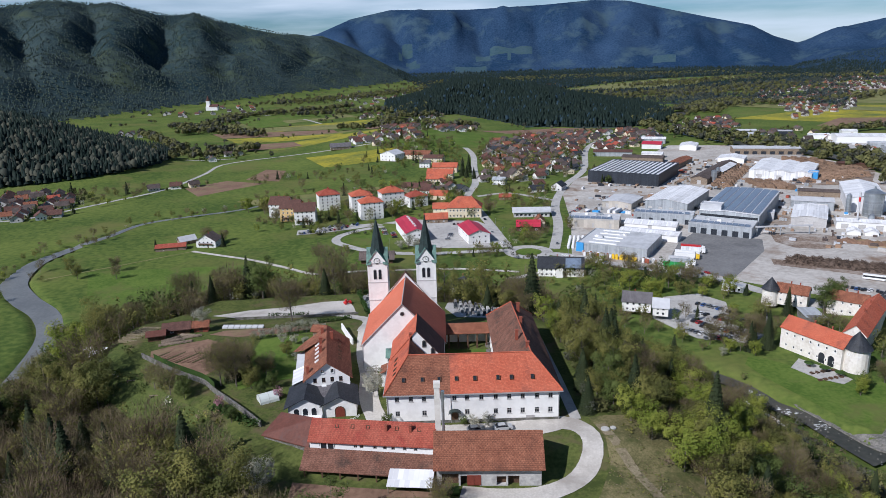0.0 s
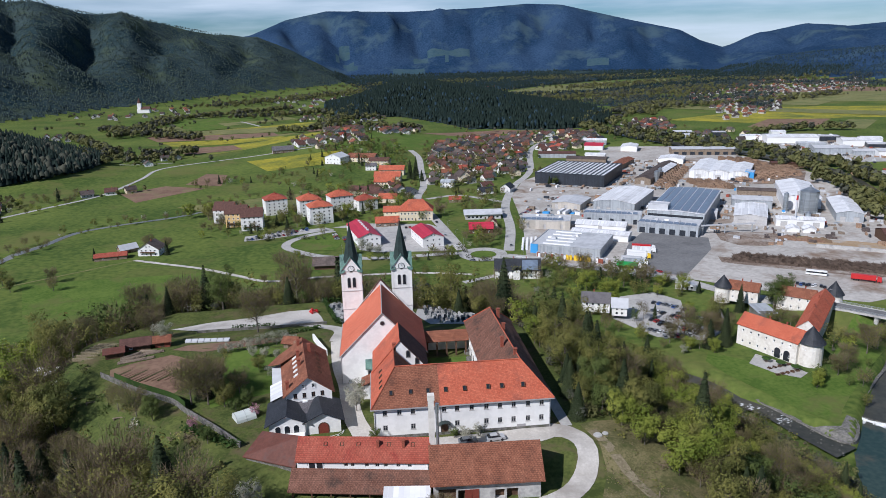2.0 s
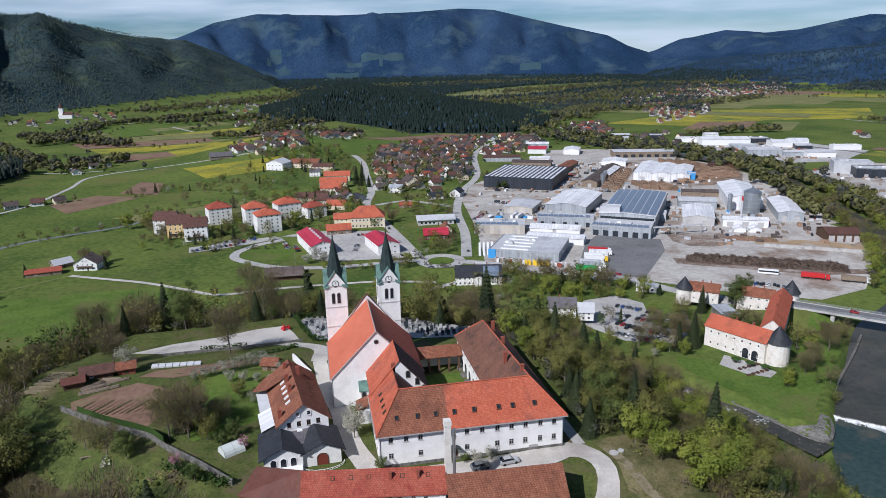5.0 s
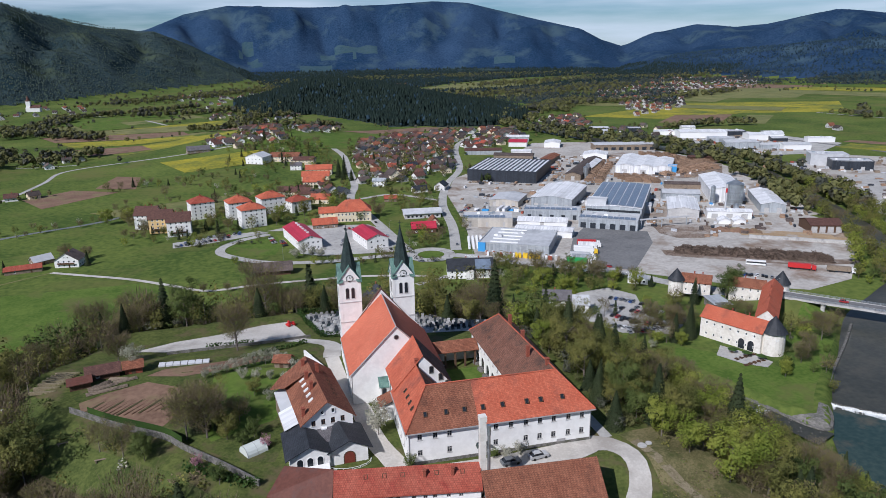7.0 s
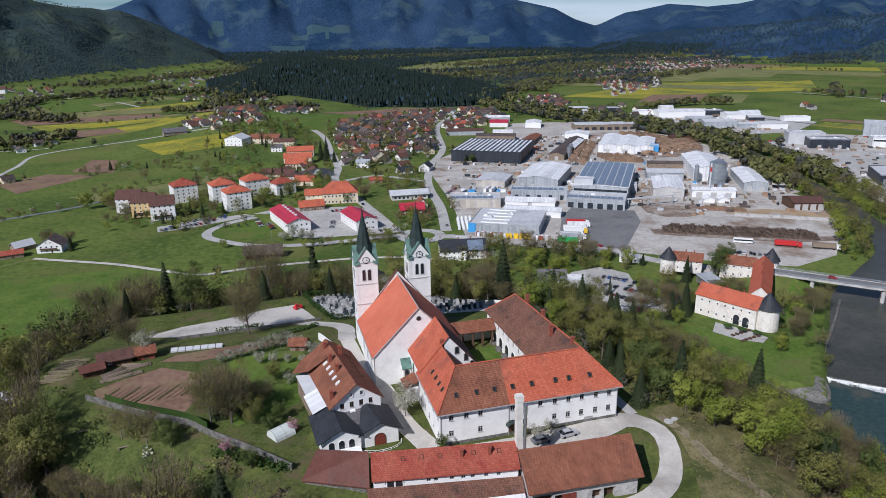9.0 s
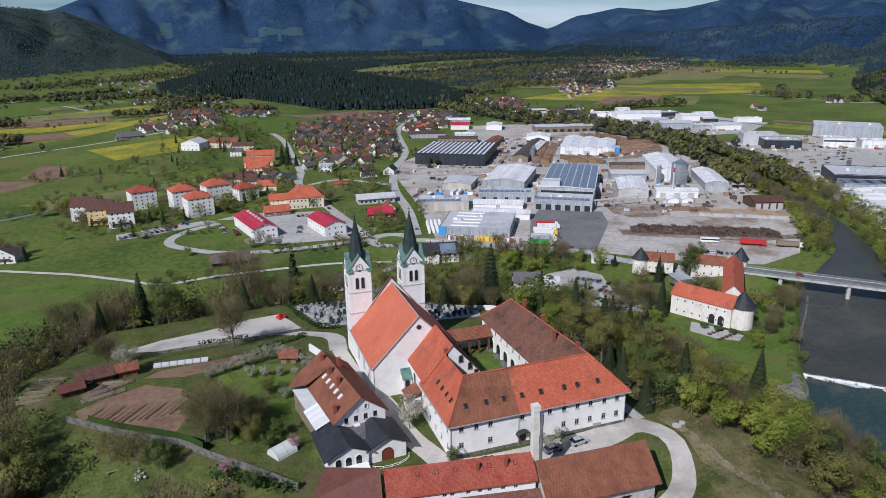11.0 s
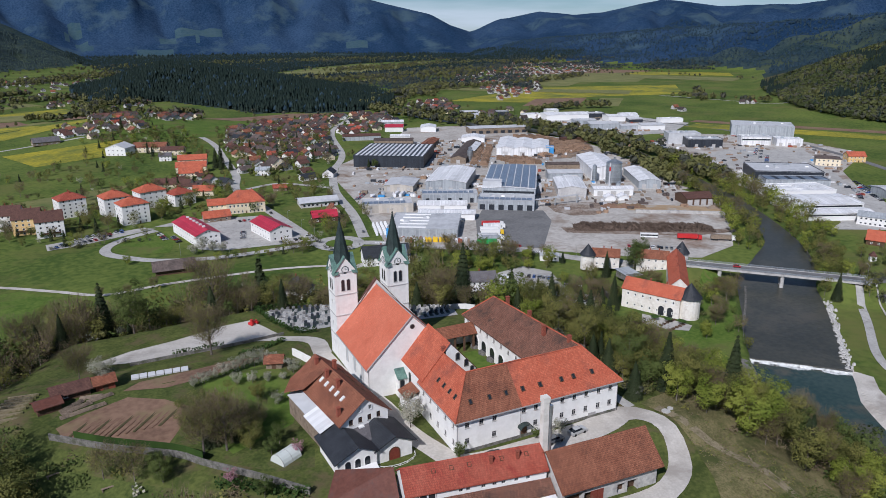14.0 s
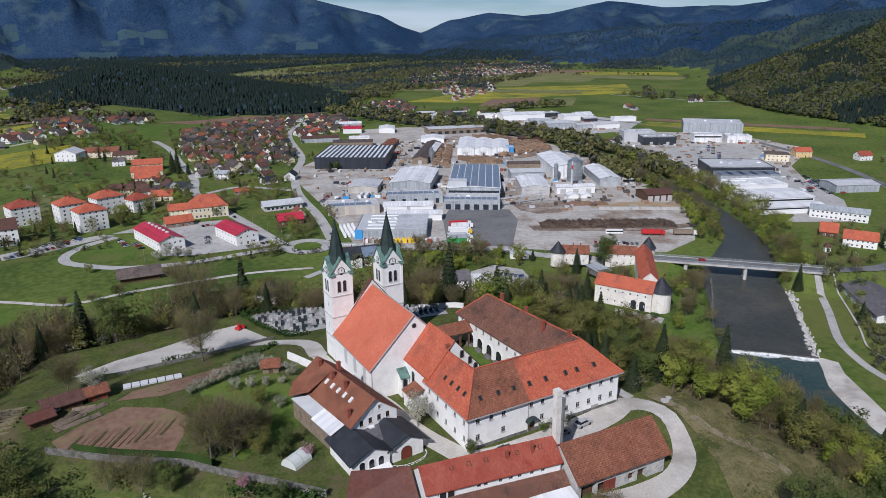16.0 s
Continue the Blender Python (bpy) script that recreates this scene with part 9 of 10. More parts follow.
for i in range(60):
    x, y = rt_.uniform(33.5, 52), rt_.uniform(150, 222)
    if room(x, y, 3.0):
        plant(pick([("olive", 40), ("green", 25), ("spruce", 18), ("bare", 12), ("spring", 8)]), x, y, rt_.uniform(.55, .85))
for k, x, y, q in (("spruce", -59, 176, .95), ("olive", -62, 180, .85), ("bare", -57, 172, .95), ("olive", -56, 180, .7), ("spruce", -54, 175, .7), ("bare", -61.5, 173, .8), ("spring", -57.5, 184, .5), ("olive", -52.5, 170, .6), ("bare", -50, 177, .6), ("green", -46.5, 169.5, .32),
                   ("pink", -44, 164, .5), ("green", -49, 166, .3), ("blossom", -43, 186, .4), ("olive", -47, 190, .4), ("green", -70, 168.5, .42), ("pink", -58, 160, .5), ("green", -53, 153, .35)):
    stood.append((x, y, 3))
    plant(k, x, y, q)
# orchard rows in white blossom
for i in range(9):
    plant("blossom", -60 + 2.6 * i, 203 + 1.0 * min(i, 5), rt_.uniform(.4, .58))
    if i % 2:
        plant("blossom", -52 + 1.8 * i, 200 - .4 * i, rt_.uniform(.3, .45))

# wooded slopes of the church hill
SLOPE_E = [("olive", 30), ("bare", 18), ("spring", 20), ("green", 16), ("spruce", 16)]
SLOPE_W = [("bare", 52), ("olive", 20), ("spruce", 13), ("green", 7), ("blossom", 3), ("spring", 5)]
SLOPE_N = [("bare", 44), ("olive", 34), ("green", 8), ("spring", 5), ("blossom", 3), ("spruce", 6)]
MEADOW_BITS = [[(-116, 203), (-98, 179), (-75, 156), (-55, 132), (-37, 122), (-30, 132), (-46, 142), (-62, 160), (-86, 180), (-104, 210)], [(30, 108), (37, 146), (46, 138), (58, 116), (68, 84), (40, 78)], [(-20, 124), (30, 112), (26, 96), (-14, 108)]]
n_try = 0
xs, ys = [], []
for _ in range(14000):
    x, y = rt_.uniform(-190, 150), rt_.uniform(52, 345)
    xs.append(x), ys.append(y)
ds = away(PLATEAU, np.array(xs), np.array(ys))
dr = np.minimum(np.minimum(along(RIVER, np.array(xs), np.array(ys))[0] - 25, along(MILL, np.array(xs), np.array(ys))[0] - 44), along(BROOK, np.array(xs), np.array(ys))[0] - 15)
placed = 0
for x, y, d, w in zip(xs, ys, ds, dr):
    if d < 4 or d > 112 or w < 0 or any(one(p, x, y) for p in MEADOW_BITS):
        continue
    if x > 112 and y > 228 or x > 150:
        continue
    if y > 300 and x < 40 and d > 62:
        continue
    east, north = x > 36 and y < 240, y > 225
    if not room(x, y, 4.2 if east else 4.6 if not north else 5.0):
        continue
    placed += 1
    plant(pick(SLOPE_E if east else SLOPE_N if north else SLOPE_W), x, y, (.5 + (.62 if east else .95) * rt_.random() ** 1.5) * (.8 if d < 14 else 1) * (1.2 if x < -40 and y < 225 and d > 38 else 1) * (.5 if w < 22 and x > 60 else .68 if x > 52 and y > 140 and d > 18 else 1))

# shrubs and undergrowth, countless
rg = np.random.default_rng(9)
sv, sf, sm, base = [], [], [], 0
for mat_i, cnt in ((0, 900), (1, 900), (2, 420), (3, 110)):
    px_, py_ = rg.uniform(-190, 150, cnt * 3), rg.uniform(50, 345, cnt * 3)
    d = away(PLATEAU, px_, py_)
    ok = (d > 1.5) & (d < 112) & (along(RIVER, px_, py_)[0] > 30) & (along(MILL, px_, py_)[0] > 7) & ~((px_ > 112) & (py_ > 228))
    for p in MEADOW_BITS[1:]:
        ok &= ~inside(np.array(p, float), px_, py_)
    px_, py_ = px_[ok][:cnt], py_[ok][:cnt]
    pz = land(px_, py_)
    for x, y, z in zip(px_, py_, pz):
        s = rg.uniform(.8, 2.0)
        k = 34
        c = np.array([x, y, z + s * .6]) + rg.normal(size=(k, 3)) * np.array([s * .6, s * .6, s * .45])
        v, f = quads(c, .55, rg, .5, .5 if mat_i == 0 else .9)
        sv.append(v), sf.append(f + base), sm.append(np.full(k, mat_i))
        base += len(v)
tagged(new("undergrowth", fast_mesh("undergrowth", np.concatenate(sv), np.concatenate(sf), [M["twig"], M["olive"], M["green_leaf"], M["blossom"]], np.concatenate(sm))),
       "tangled shrubs and saplings covering the hillside", "shrubs", kind="stuff")

tp = []
for p in MEADOW_BITS[1:] + [[(-60, 150), (-40, 128), (-110, 120), (-130, 180), (-100, 190)]]:
    q = np.array(p, float)
    px_, py_ = rg.uniform(q[:, 0].min(), q[:, 0].max(), 2400), rg.uniform(q[:, 1].min(), q[:, 1].max(), 2400)
    ok = inside(q, px_, py_) & (waves(px_, py_, 26, 4) > -.3)
    tp.append(np.stack([px_[ok], py_[ok], land(px_[ok], py_[ok])], 1))
tp = np.concatenate(tp)
k = 9
c = np.repeat(tp, k, 0) + rg.normal(size=(len(tp) * k, 3)) * np.array([.35, .35, .16]) + (0, 0, .2)
v, f = quads(c, .42, rg, .6, .45)
tagged(new("grass_tufts", fast_mesh("grass_tufts", v, f, [M["twig"], M["olive"], M["drygrass"]], rg.integers(0, 3, len(f)))), "dry tufts and weeds on the open slope", "grass", kind="stuff")

# trees along the river, in the park and the town
YARD = [(262, 352), (300, 362), (330, 392), (382, 462), (412, 545), (452, 655), (478, 760), (460, 880), (300, 880), (200, 600)]
BELT = [("olive", 42), ("bare", 14), ("spring", 40), ("green", 4)]
for i in range(1100):
    k = rt_.randrange(7, 13)
    a, b = RIVER[k], RIVER[k - 1]
    t = rt_.random()
    cx, cy, hw = a + (b - a) * t
    n = np.array([-(b - a)[1], (b - a)[0]])
    n /= np.linalg.norm(n)
    o = rt_.choice((-1, 1)) * (hw + rt_.uniform(1, 18 if k > 9 else 30))
    x, y = cx + n[0] * o, cy + n[1] * o
    if one(YARD, x, y) or k > 9 and o > 0 and x < 300 or abs((x - 256) * .72 + (y - 299) * .7) < 12 and 220 < x < 295 or y < 262 or x < 262 and y < 300 or not room(x, y, 5.6):
        continue
    plant(pick(BELT), x, y, rt_.uniform(.6, 1.0) * (1.1 if y > 380 else .85), far=y > 320)
for i in range(150):
    k = rt_.randrange(1, 9)
    a, b = BROOK[k], BROOK[k - 1]
    cx, cy, hw = a + (b - a) * rt_.random()
    n = np.array([-(b - a)[1], (b - a)[0]])
    n /= np.linalg.norm(n)
    o = rt_.choice((-1, 1)) * (hw + rt_.uniform(2, 8))
    if rt_.random() < .5 and room(cx + n[0] * o, cy + n[1] * o, 6):
        plant(pick([("bare", 40), ("olive", 40), ("spring", 8), ("blossom", 12)]), cx + n[0] * o, cy + n[1] * o, rt_.uniform(.25, .6), far=True)
TOWN = [([(110, 396), (160, 372), (176, 392), (120, 436)], 22), ([(-60, 880), (40, 860), (40, 980), (-80, 980)], 40), ([(-190, 640), (-120, 660), (-60, 760), (-150, 740)], 14), ([(150, 300), (170, 318), (176, 350), (160, 340)], 8), ([(-90, 590), (40, 640), (40, 760), (-60, 760), (-110, 660)], 90), ([(-170, 585), (-60, 575), (-90, 660), (-160, 650)], 26), ([(-230, 800), (-60, 780), (-40, 870), (-110, 900)], 40), ([(46, 500), (60, 560), (110, 560), (84, 500)], 22), ([(-160, 560), (-60, 545), (-50, 600), (-150, 640)], 22), ([(-60, 600), (50, 596), (50, 690), (-60, 690)], 40), ([(-100, 640), (-20, 640), (30, 760), (-60, 770)], 34), ([(60, 600), (112, 590), (118, 700), (60, 720)], 22), ([(-110, 900), (30, 880), (30, 1060), (-110, 1060)], 60), ([(-20, 480), (40, 470), (40, 488), (-20, 492)], 14), ([(90, 440), (170, 395), (180, 404), (100, 450)], 16), ([(176, 330), (196, 316), (206, 330), (186, 344)], 5), ([(112, 300), (128, 290), (150, 300), (160, 330), (128, 352), (116, 340)], 12), ([(236, 214), (300, 268), (322, 284), (312, 292), (240, 222)], 20), ([(54, 735), (140, 765), (230, 1020), (145, 1175), (56, 1010)], 190), ([(60, 640), (104, 640), (120, 720), (60, 720)], 14), ([(-120, 1060), (-30, 900), (36, 1000), (-60, 1160)], 70),
        ([(60, 400), (110, 380), (112, 440), (70, 432)], 24), ([(20, 330), (110, 330), (100, 385), (20, 400)], 46), ([(300, 250), (420, 262), (420, 330), (330, 300)], 26), ([(-440, 640), (-360, 650), (-300, 800), (-430, 760)], 34),
        ([(150, 262), (180, 240), (236, 306), (212, 300)], 8), ([(-60, 330), (40, 330), (30, 430), (-40, 440)], 40), ([(-160, 330), (-60, 320), (-60, 380), (-130, 390)], 26), ([(205, 150), (260, 180), (330, 262), (270, 236)], 18), ([(-200, 650), (-60, 700), (-90, 800), (-200, 720)], 10)]
for poly, n in TOWN:
    p = np.array(poly, float)
    (x0, y0), (x1, y1) = p.min(0), p.max(0)
    k = 0
    for _ in range(n * 12):
        x, y = rt_.uniform(x0, x1), rt_.uniform(y0, y1)
        if k < n and one(poly, x, y) and all((x - a) ** 2 + (y - b) ** 2 > 81 for a, b in taken) and off_road(x, y, 2) and room(x, y, 5):
            k += 1
            plant(pick([("bare", 30), ("olive", 30), ("spring", 12), ("green", 10), ("spruce", 8), ("blossom", 10)]), x, y, rt_.uniform(.35, .8), far=y > 420)
# the rest of the trees, joined
for want, nm, lab in ((("twig",), "bare_woodland", "nearly bare trees crowding the slopes and river banks"), (("olive",), "budding_woodland", "trees with opening olive leaves on slopes and banks"),
                      (("spring", "green_leaf"), "leafy_woodland", "fresh green trees among houses and fields"), (("needle",), "spruce_woodland", "dark spruces scattered over slopes and gardens"), (("blossom", "pink"), "blossom_trees", "white blossoming trees in gardens and fields")):
    vs, fs, ms, off, mats = [], [], [], 0, []
    for p, m in JOINED:
        v, names, mi, h = LITE[p]
        if p in NEARER and m[1, 3] < 205:
            v, mi = NEARER[p]
        if names[0] not in want:
            continue
        for nme in names + ["bark"]:
            if nme not in mats:
                mats.append(nme)
        ids = np.array([mats.index(nme) for nme in names])
        a = np.linspace(0, 6.2832, 4, endpoint=False)
        ring_ = np.stack([np.cos(a), np.sin(a), 0 * a], 1)
        tv = np.concatenate([ring_ * h * .02 + (0, 0, -.8), [(0, 0, h * .8)]])
        w = np.concatenate([v, tv]) @ m[:3, :3].T + m[:3, 3]
        k = len(v)
        f = np.concatenate([np.arange(k).reshape(-1, 3), np.array([(k + i, k + (i + 1) % 4, k + 4) for i in range(4)])])
        vs.append(w), fs.append(f + off)
        ms.append(np.concatenate([ids[mi] if mi is not None else np.full(k // 3, ids[0]), np.full(4, mats.index("bark"))]))
        off += len(w)
    if vs:
        tagged(new(nm, fast_mesh(nm, np.concatenate(vs), np.concatenate(fs), [M[q] for q in mats], np.concatenate(ms))), lab, "trees", kind="stuff")

# ---- far woods ----
def wood(name, label, x, y, lo, hi, mats, conifer=.8, seed=1, fat=.24):
    """Thousands of small trees in one mesh."""
    rg = np.random.default_rng(seed)
    z = land(x, y)
    n = len(x)
    h = rg.uniform(lo, hi, n)
    isc = rg.uniform(0, 1, n) < conifer
    K = 5
    ang = np.linspace(0, 2 * np.pi, K, endpoint=False)
    vs, fs, ms, off = [], [], [], 0
    for tier, (b, t, w) in enumerate(((.08, .68, 1.0), (.42, 1.0, .66))):
        m = isc
        k = m.sum()
        a = ang[None] + rg.uniform(0, 6, (k, 1))
        r = (h[m] * fat * w)[:, None] * rg.uniform(.75, 1.2, (k, K))
        ring_ = np.stack([x[m][:, None] + np.cos(a) * r, y[m][:, None] + np.sin(a) * r, np.repeat((z[m] + h[m] * b)[:, None], K, 1) + rg.uniform(-.4, .4, (k, K))], -1)
        tip = np.stack([x[m], y[m], z[m] + h[m] * t], -1)[:, None]
        v = np.concatenate([ring_, tip], 1)
        i = np.arange(k)[:, None] * (K + 1) + off
        f = np.stack([np.stack([i[:, 0] + j, i[:, 0] + (j + 1) % K, i[:, 0] + K], -1) for j in range(K)], 1).reshape(-1, 3)
        vs.append(v.reshape(-1, 3)), fs.append(f), ms.append(np.zeros(len(f), int))
        off += k * (K + 1)
    m = ~isc
    k = m.sum()
    if k:
        hh = h[m] * .8
        R3 = (hh * .36)[:, None]
        a = np.linspace(0, 2 * np.pi, 5, endpoint=False)[None] + rg.uniform(0, 6, (k, 1))
        rr_ = R3 * rg.uniform(.7, 1.25, (k, 5))
        lowr = np.stack([x[m][:, None] + np.cos(a) * rr_, y[m][:, None] + np.sin(a) * rr_, (z[m] + hh * .42)[:, None] + rg.uniform(-.12, .12, (k, 5)) * hh[:, None]], -1)
        rr_ = R3 * rg.uniform(.45, .95, (k, 5))
        uppr = np.stack([x[m][:, None] + np.cos(a + .6) * rr_, y[m][:, None] + np.sin(a + .6) * rr_, (z[m] + hh * .78)[:, None] + rg.uniform(-.1, .1, (k, 5)) * hh[:, None]], -1)
        tip = np.stack([x[m] + rg.normal(0, .5, k), y[m], z[m] + hh], -1)[:, None]
        v = np.concatenate([lowr, uppr, tip], 1)
        i = np.arange(k) * 11 + off
        f = []
        for j in range(5):
            q = (j + 1) % 5
            f += [np.stack([i + j, i + q, i + 5 + j], -1), np.stack([i + q, i + 5 + q, i + 5 + j], -1), np.stack([i + 5 + j, i + 5 + q, i + 10], -1)]
        f = np.stack(f, 1).reshape(-1, 3)
        vs.append(v.reshape(-1, 3)), fs.append(f), ms.append(np.ones(len(f), int))
    me = fast_mesh(name, np.concatenate(vs), np.concatenate(fs), [M[a] for a in mats], np.concatenate(ms))
    return tagged(new(name, me), label, "wood", kind="stuff")


def clumps(name, label, x, y, lo, hi, mats, mix, seed, k=20, wide=.34, clump=.26):
    """Small leafy trees in one mesh, each a ragged crown of k clumps; mix: the share of the first material."""
    rg = np.random.default_rng(seed)
    n = len(x)
    h = rg.uniform(lo, hi, n)
    d = rg.normal(size=(n, k, 3))
    d /= np.linalg.norm(d, axis=2)[..., None]
    d[..., 2] = d[..., 2] * .8 + .25
    r = (h * wide)[:, None] * rg.uniform(.55, 1.1, (n, k))
    c = np.stack([x, y, land(x, y) + h * .55], 1)[:, None] + d * r[..., None] * np.array([1, 1, 1.2])
    c, o = c.reshape(-1, 3), (d + rg.normal(size=d.shape) * .25).reshape(-1, 3)
    v, f = leaf_skin(c, o, 1.0, rg)
    s = np.repeat(np.repeat(h * clump, k), 3)[:, None]
    v = np.repeat(c, 3, 0) + (v - np.repeat(c, 3, 0)) * s
    mi = np.repeat((rg.uniform(0, 1, n) > mix).astype(int), k)
    return tagged(new(name, fast_mesh(name, v, f, [M[q] for q in mats], mi)), label, "wood", kind="stuff")


rg = np.random.default_rng(12)


def polar(n, az0, az1, r0, r1):
    a, r = np.radians(rg.uniform(az0, az1, n)), np.sqrt(rg.uniform(r0 ** 2, r1 ** 2, n))
    return r * np.sin(a), r * np.cos(a)


x, y = rg.uniform(-150, 490, 36000), rg.uniform(1258, 2300, 36000)
ok = inside(KNOLL, x, y) & (y < 2150)
wood("knoll_forest", "dark spruce forest on a knoll in the valley", x[ok][:20000], y[ok][:20000], 9, 21, ("conifer_far", "far_conifer"), .95, 2, .2)
x, y = rg.uniform(-1050, -260, 30000), rg.uniform(690, 1360, 30000)
ok = (land(x, y) > V + 5) & (np.degrees(np.arctan2(x, y)) > -42)
wood("spur_forest", "dark mixed forest on the near spur", x[ok][:13000], y[ok][:13000], 8, 19, ("conifer_far", "dark_budding"), .7, 3)
x, y = polar(90000, -41, -3, 1500, 3600)
ok = land(x, y) > V + 6
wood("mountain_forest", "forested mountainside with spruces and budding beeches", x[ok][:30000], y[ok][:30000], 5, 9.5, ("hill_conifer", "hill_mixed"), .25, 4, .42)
x, y = polar(46000, 43, 72, 900, 1850)
ok = land(x, y) > V + 4
x, y = x[ok], y[ok]
fir = (waves(x, y, 240, 8) > .25) | (rg.uniform(0, 1, len(x)) < .1)
wood("hill_conifers", "dark spruces among the beeches on the hill across the river", x[fir][:4500], y[fir][:4500], 9, 19, ("conifer_far", "dark_budding"), 1.0, 5, .2)
clumps("hill_forest", "sunlit budding beech wood on the hill across the river", x[~fir][:15000], y[~fir][:15000], 7, 13, ("hill_olive", "dark_budding"), .72, 15, 26, .36, .3)
x, y = polar(30000, 26, 66, 2200, 4000)
ok = land(x, y) > V + 12
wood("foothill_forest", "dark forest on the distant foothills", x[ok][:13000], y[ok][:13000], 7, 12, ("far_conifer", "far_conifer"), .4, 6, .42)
x, y = polar(80000, -4, 42, 2250, 4050)
ok = (land(x, y) < V + 40) & (waves(x, y, 700, 3) > -.45) & ~inside(FAR_MEADOW, x, y) & (np.hypot(x, y) > plain_edge(x, y))
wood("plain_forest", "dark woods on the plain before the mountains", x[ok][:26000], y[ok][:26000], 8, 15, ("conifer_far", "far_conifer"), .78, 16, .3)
x, y = polar(16000, 14, 45, 1750, 3500)
ok = (land(x, y) < V + 20) & (waves(x, y, 420, 5) > -.15) & ~inside(FAR_MEADOW, x, y) & ~((np.degrees(np.arctan2(x, y)) > 30) & (np.hypot(x, y) < 2600))
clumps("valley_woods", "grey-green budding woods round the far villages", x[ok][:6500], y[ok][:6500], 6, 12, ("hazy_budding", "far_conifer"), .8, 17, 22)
# belts of trees on the valley floor
bx, by = [], []
for pts, n, wide in (([(424, 520), (468, 640), (500, 760), (480, 900), (430, 1020), (405, 1150), (400, 1300), (520, 1500), (700, 1700)], 2600, 30), ([(560, 1450), (620, 1600), (900, 1650), (1250, 1850)], 260, 30), ([(-560, 1500), (-380, 1330), (-330, 1300)], 160, 22),
                     ([(-300, 1700), (-120, 1750), (-20, 1560)], 220, 40), ([(-170, 1330), (-120, 1290), (-60, 1250)], 60, 18), ([(300, 2100), (700, 2000), (1100, 2300)], 700, 160), ([(700, 2500), (1200, 2700), (1700, 2700)], 600, 140), ([(-500, 2100), (-300, 2300), (0, 2700)], 400, 90),
                     ([(1000, 1180), (1070, 1090), (1120, 900)], 60, 16), ([(-502, 1674), (-389, 1769), (-236, 1901)], 170, 12), ([(-485, 1352), (-486, 1494), (-473, 1664)], 170, 26), ([(-582, 1378), (-449, 1167), (-387, 1069)], 120, 12), ([(-350, 1061), (-313, 1083), (-289, 1090)], 40, 14), ([(-108, 1393), (-104, 1505), (-76, 1640)], 90, 26), ([(1182, 1300), (1008, 1100)], 40, 10), ([(600, 1085), (700, 1110), (760, 1095)], 70, 8), ([(-60, 1330), (20, 1300), (60, 1290)], 60, 20), ([(-40, 3000), (600, 3300), (1300, 3300)], 900, 220), ([(-420, 1060), (-400, 1000), (-300, 1060)], 60, 16)):
    c = curve_pts(pts, 12)
    k = rg.integers(0, len(c), n)
    bx.append(c[k, 0] + rg.normal(0, wide * .5, n)), by.append(c[k, 1] + rg.normal(0, wide * .5, n))
bx, by = np.concatenate(bx), np.concatenate(by)
ok = (along(RIVER, bx, by)[0] > along(RIVER, bx, by)[1] + 3)
clumps("valley_tree_belts", "belts of budding trees along the river and fields", bx[ok], by[ok], 8, 16, ("mixed_far", "dark_budding"), .7, 8, 48)
# lone trees dotted over the meadows
x, y = rg.uniform(-800, 1600, 7200), rg.uniform(950, 3200, 7200)
ok = (land(x, y) < V + 3) & (np.maximum(waves(x, y, 330, 6), waves(x + .4 * y, y, 150, 2)) > np.where(y > 1500, .4, .55)) & ~((x > 480) & (y < 1750) & (x < 1500))
clumps("meadow_trees", "scattered trees in the far meadows", x[ok], y[ok], 5, 12, ("mixed_far", "dark_budding"), .6, 9, 28)
bx, by = [], []
for pts, n, wide in (([(222, 188), (246, 206), (283, 240), (322, 284)], 130, 7), ([(104, 296), (122, 270), (128, 252), (136, 238), (142, 222)], 90, 8), ([(112, 240), (124, 214), (130, 180), (122, 140)], 160, 16), ([(-150, 250), (-120, 268), (-80, 274), (-40, 280)], 150, 10),
                     ([(96, 452), (130, 428), (172, 400)], 40, 3), ([(150, 318), (156, 342), (172, 352)], 26, 5), ([(176, 270), (190, 284), (214, 306)], 12, 6), ([(-112, 556), (-60, 552)], 24, 4), ([(46, 516), (56, 470), (84, 478)], 20, 3), ([(36, 152), (37, 180), (34, 214)], 60, 3)):
    c = curve_pts(pts, 3)
    k = rg.integers(0, len(c), n)
    bx.append(c[k, 0] + rg.normal(0, wide * .5, n)), by.append(c[k, 1] + rg.normal(0, wide * .5, n))
bx, by = np.concatenate(bx), np.concatenate(by)
ok = (along(RIVER, bx, by)[0] > along(RIVER, bx, by)[1] + 3) & (along(MILL, bx, by)[0] > 5)
clumps("bank_shrubs", "low budding shrubs along banks, verges and walls", bx[ok], by[ok], 1.2, 4.0, ("mixed_far", "dark_budding"), .6, 23, 70, .5, .16)
# gardens of the village, full of small trees
gx_, gy_ = [], []
for poly, step, keep in VILLAGES:
    q = np.array(poly, float)
    (x0, y0), (x1, y1) = q.min(0) - 8, q.max(0) + 8
    n = int((x1 - x0) * (y1 - y0) / 260)
    x, y = rg.uniform(x0, x1, n), rg.uniform(y0, y1, n)
    gx_.append(x), gy_.append(y)
x, y = np.concatenate(gx_), np.concatenate(gy_)
tk = np.array(taken)
ok = (np.hypot(x[:, None] - tk[None, :, 0], y[:, None] - tk[None, :, 1]).min(1) > 7.5) & (np.hypot(x[:, None] - tk[None, :, 0], y[:, None] - tk[None, :, 1]).min(1) < 26)
for pts, wide, _, _ in ROADS:
    ok &= along(np.array([(q[0], q[1], 1) for q in pts]), x, y)[0] > wide / 2 + 3
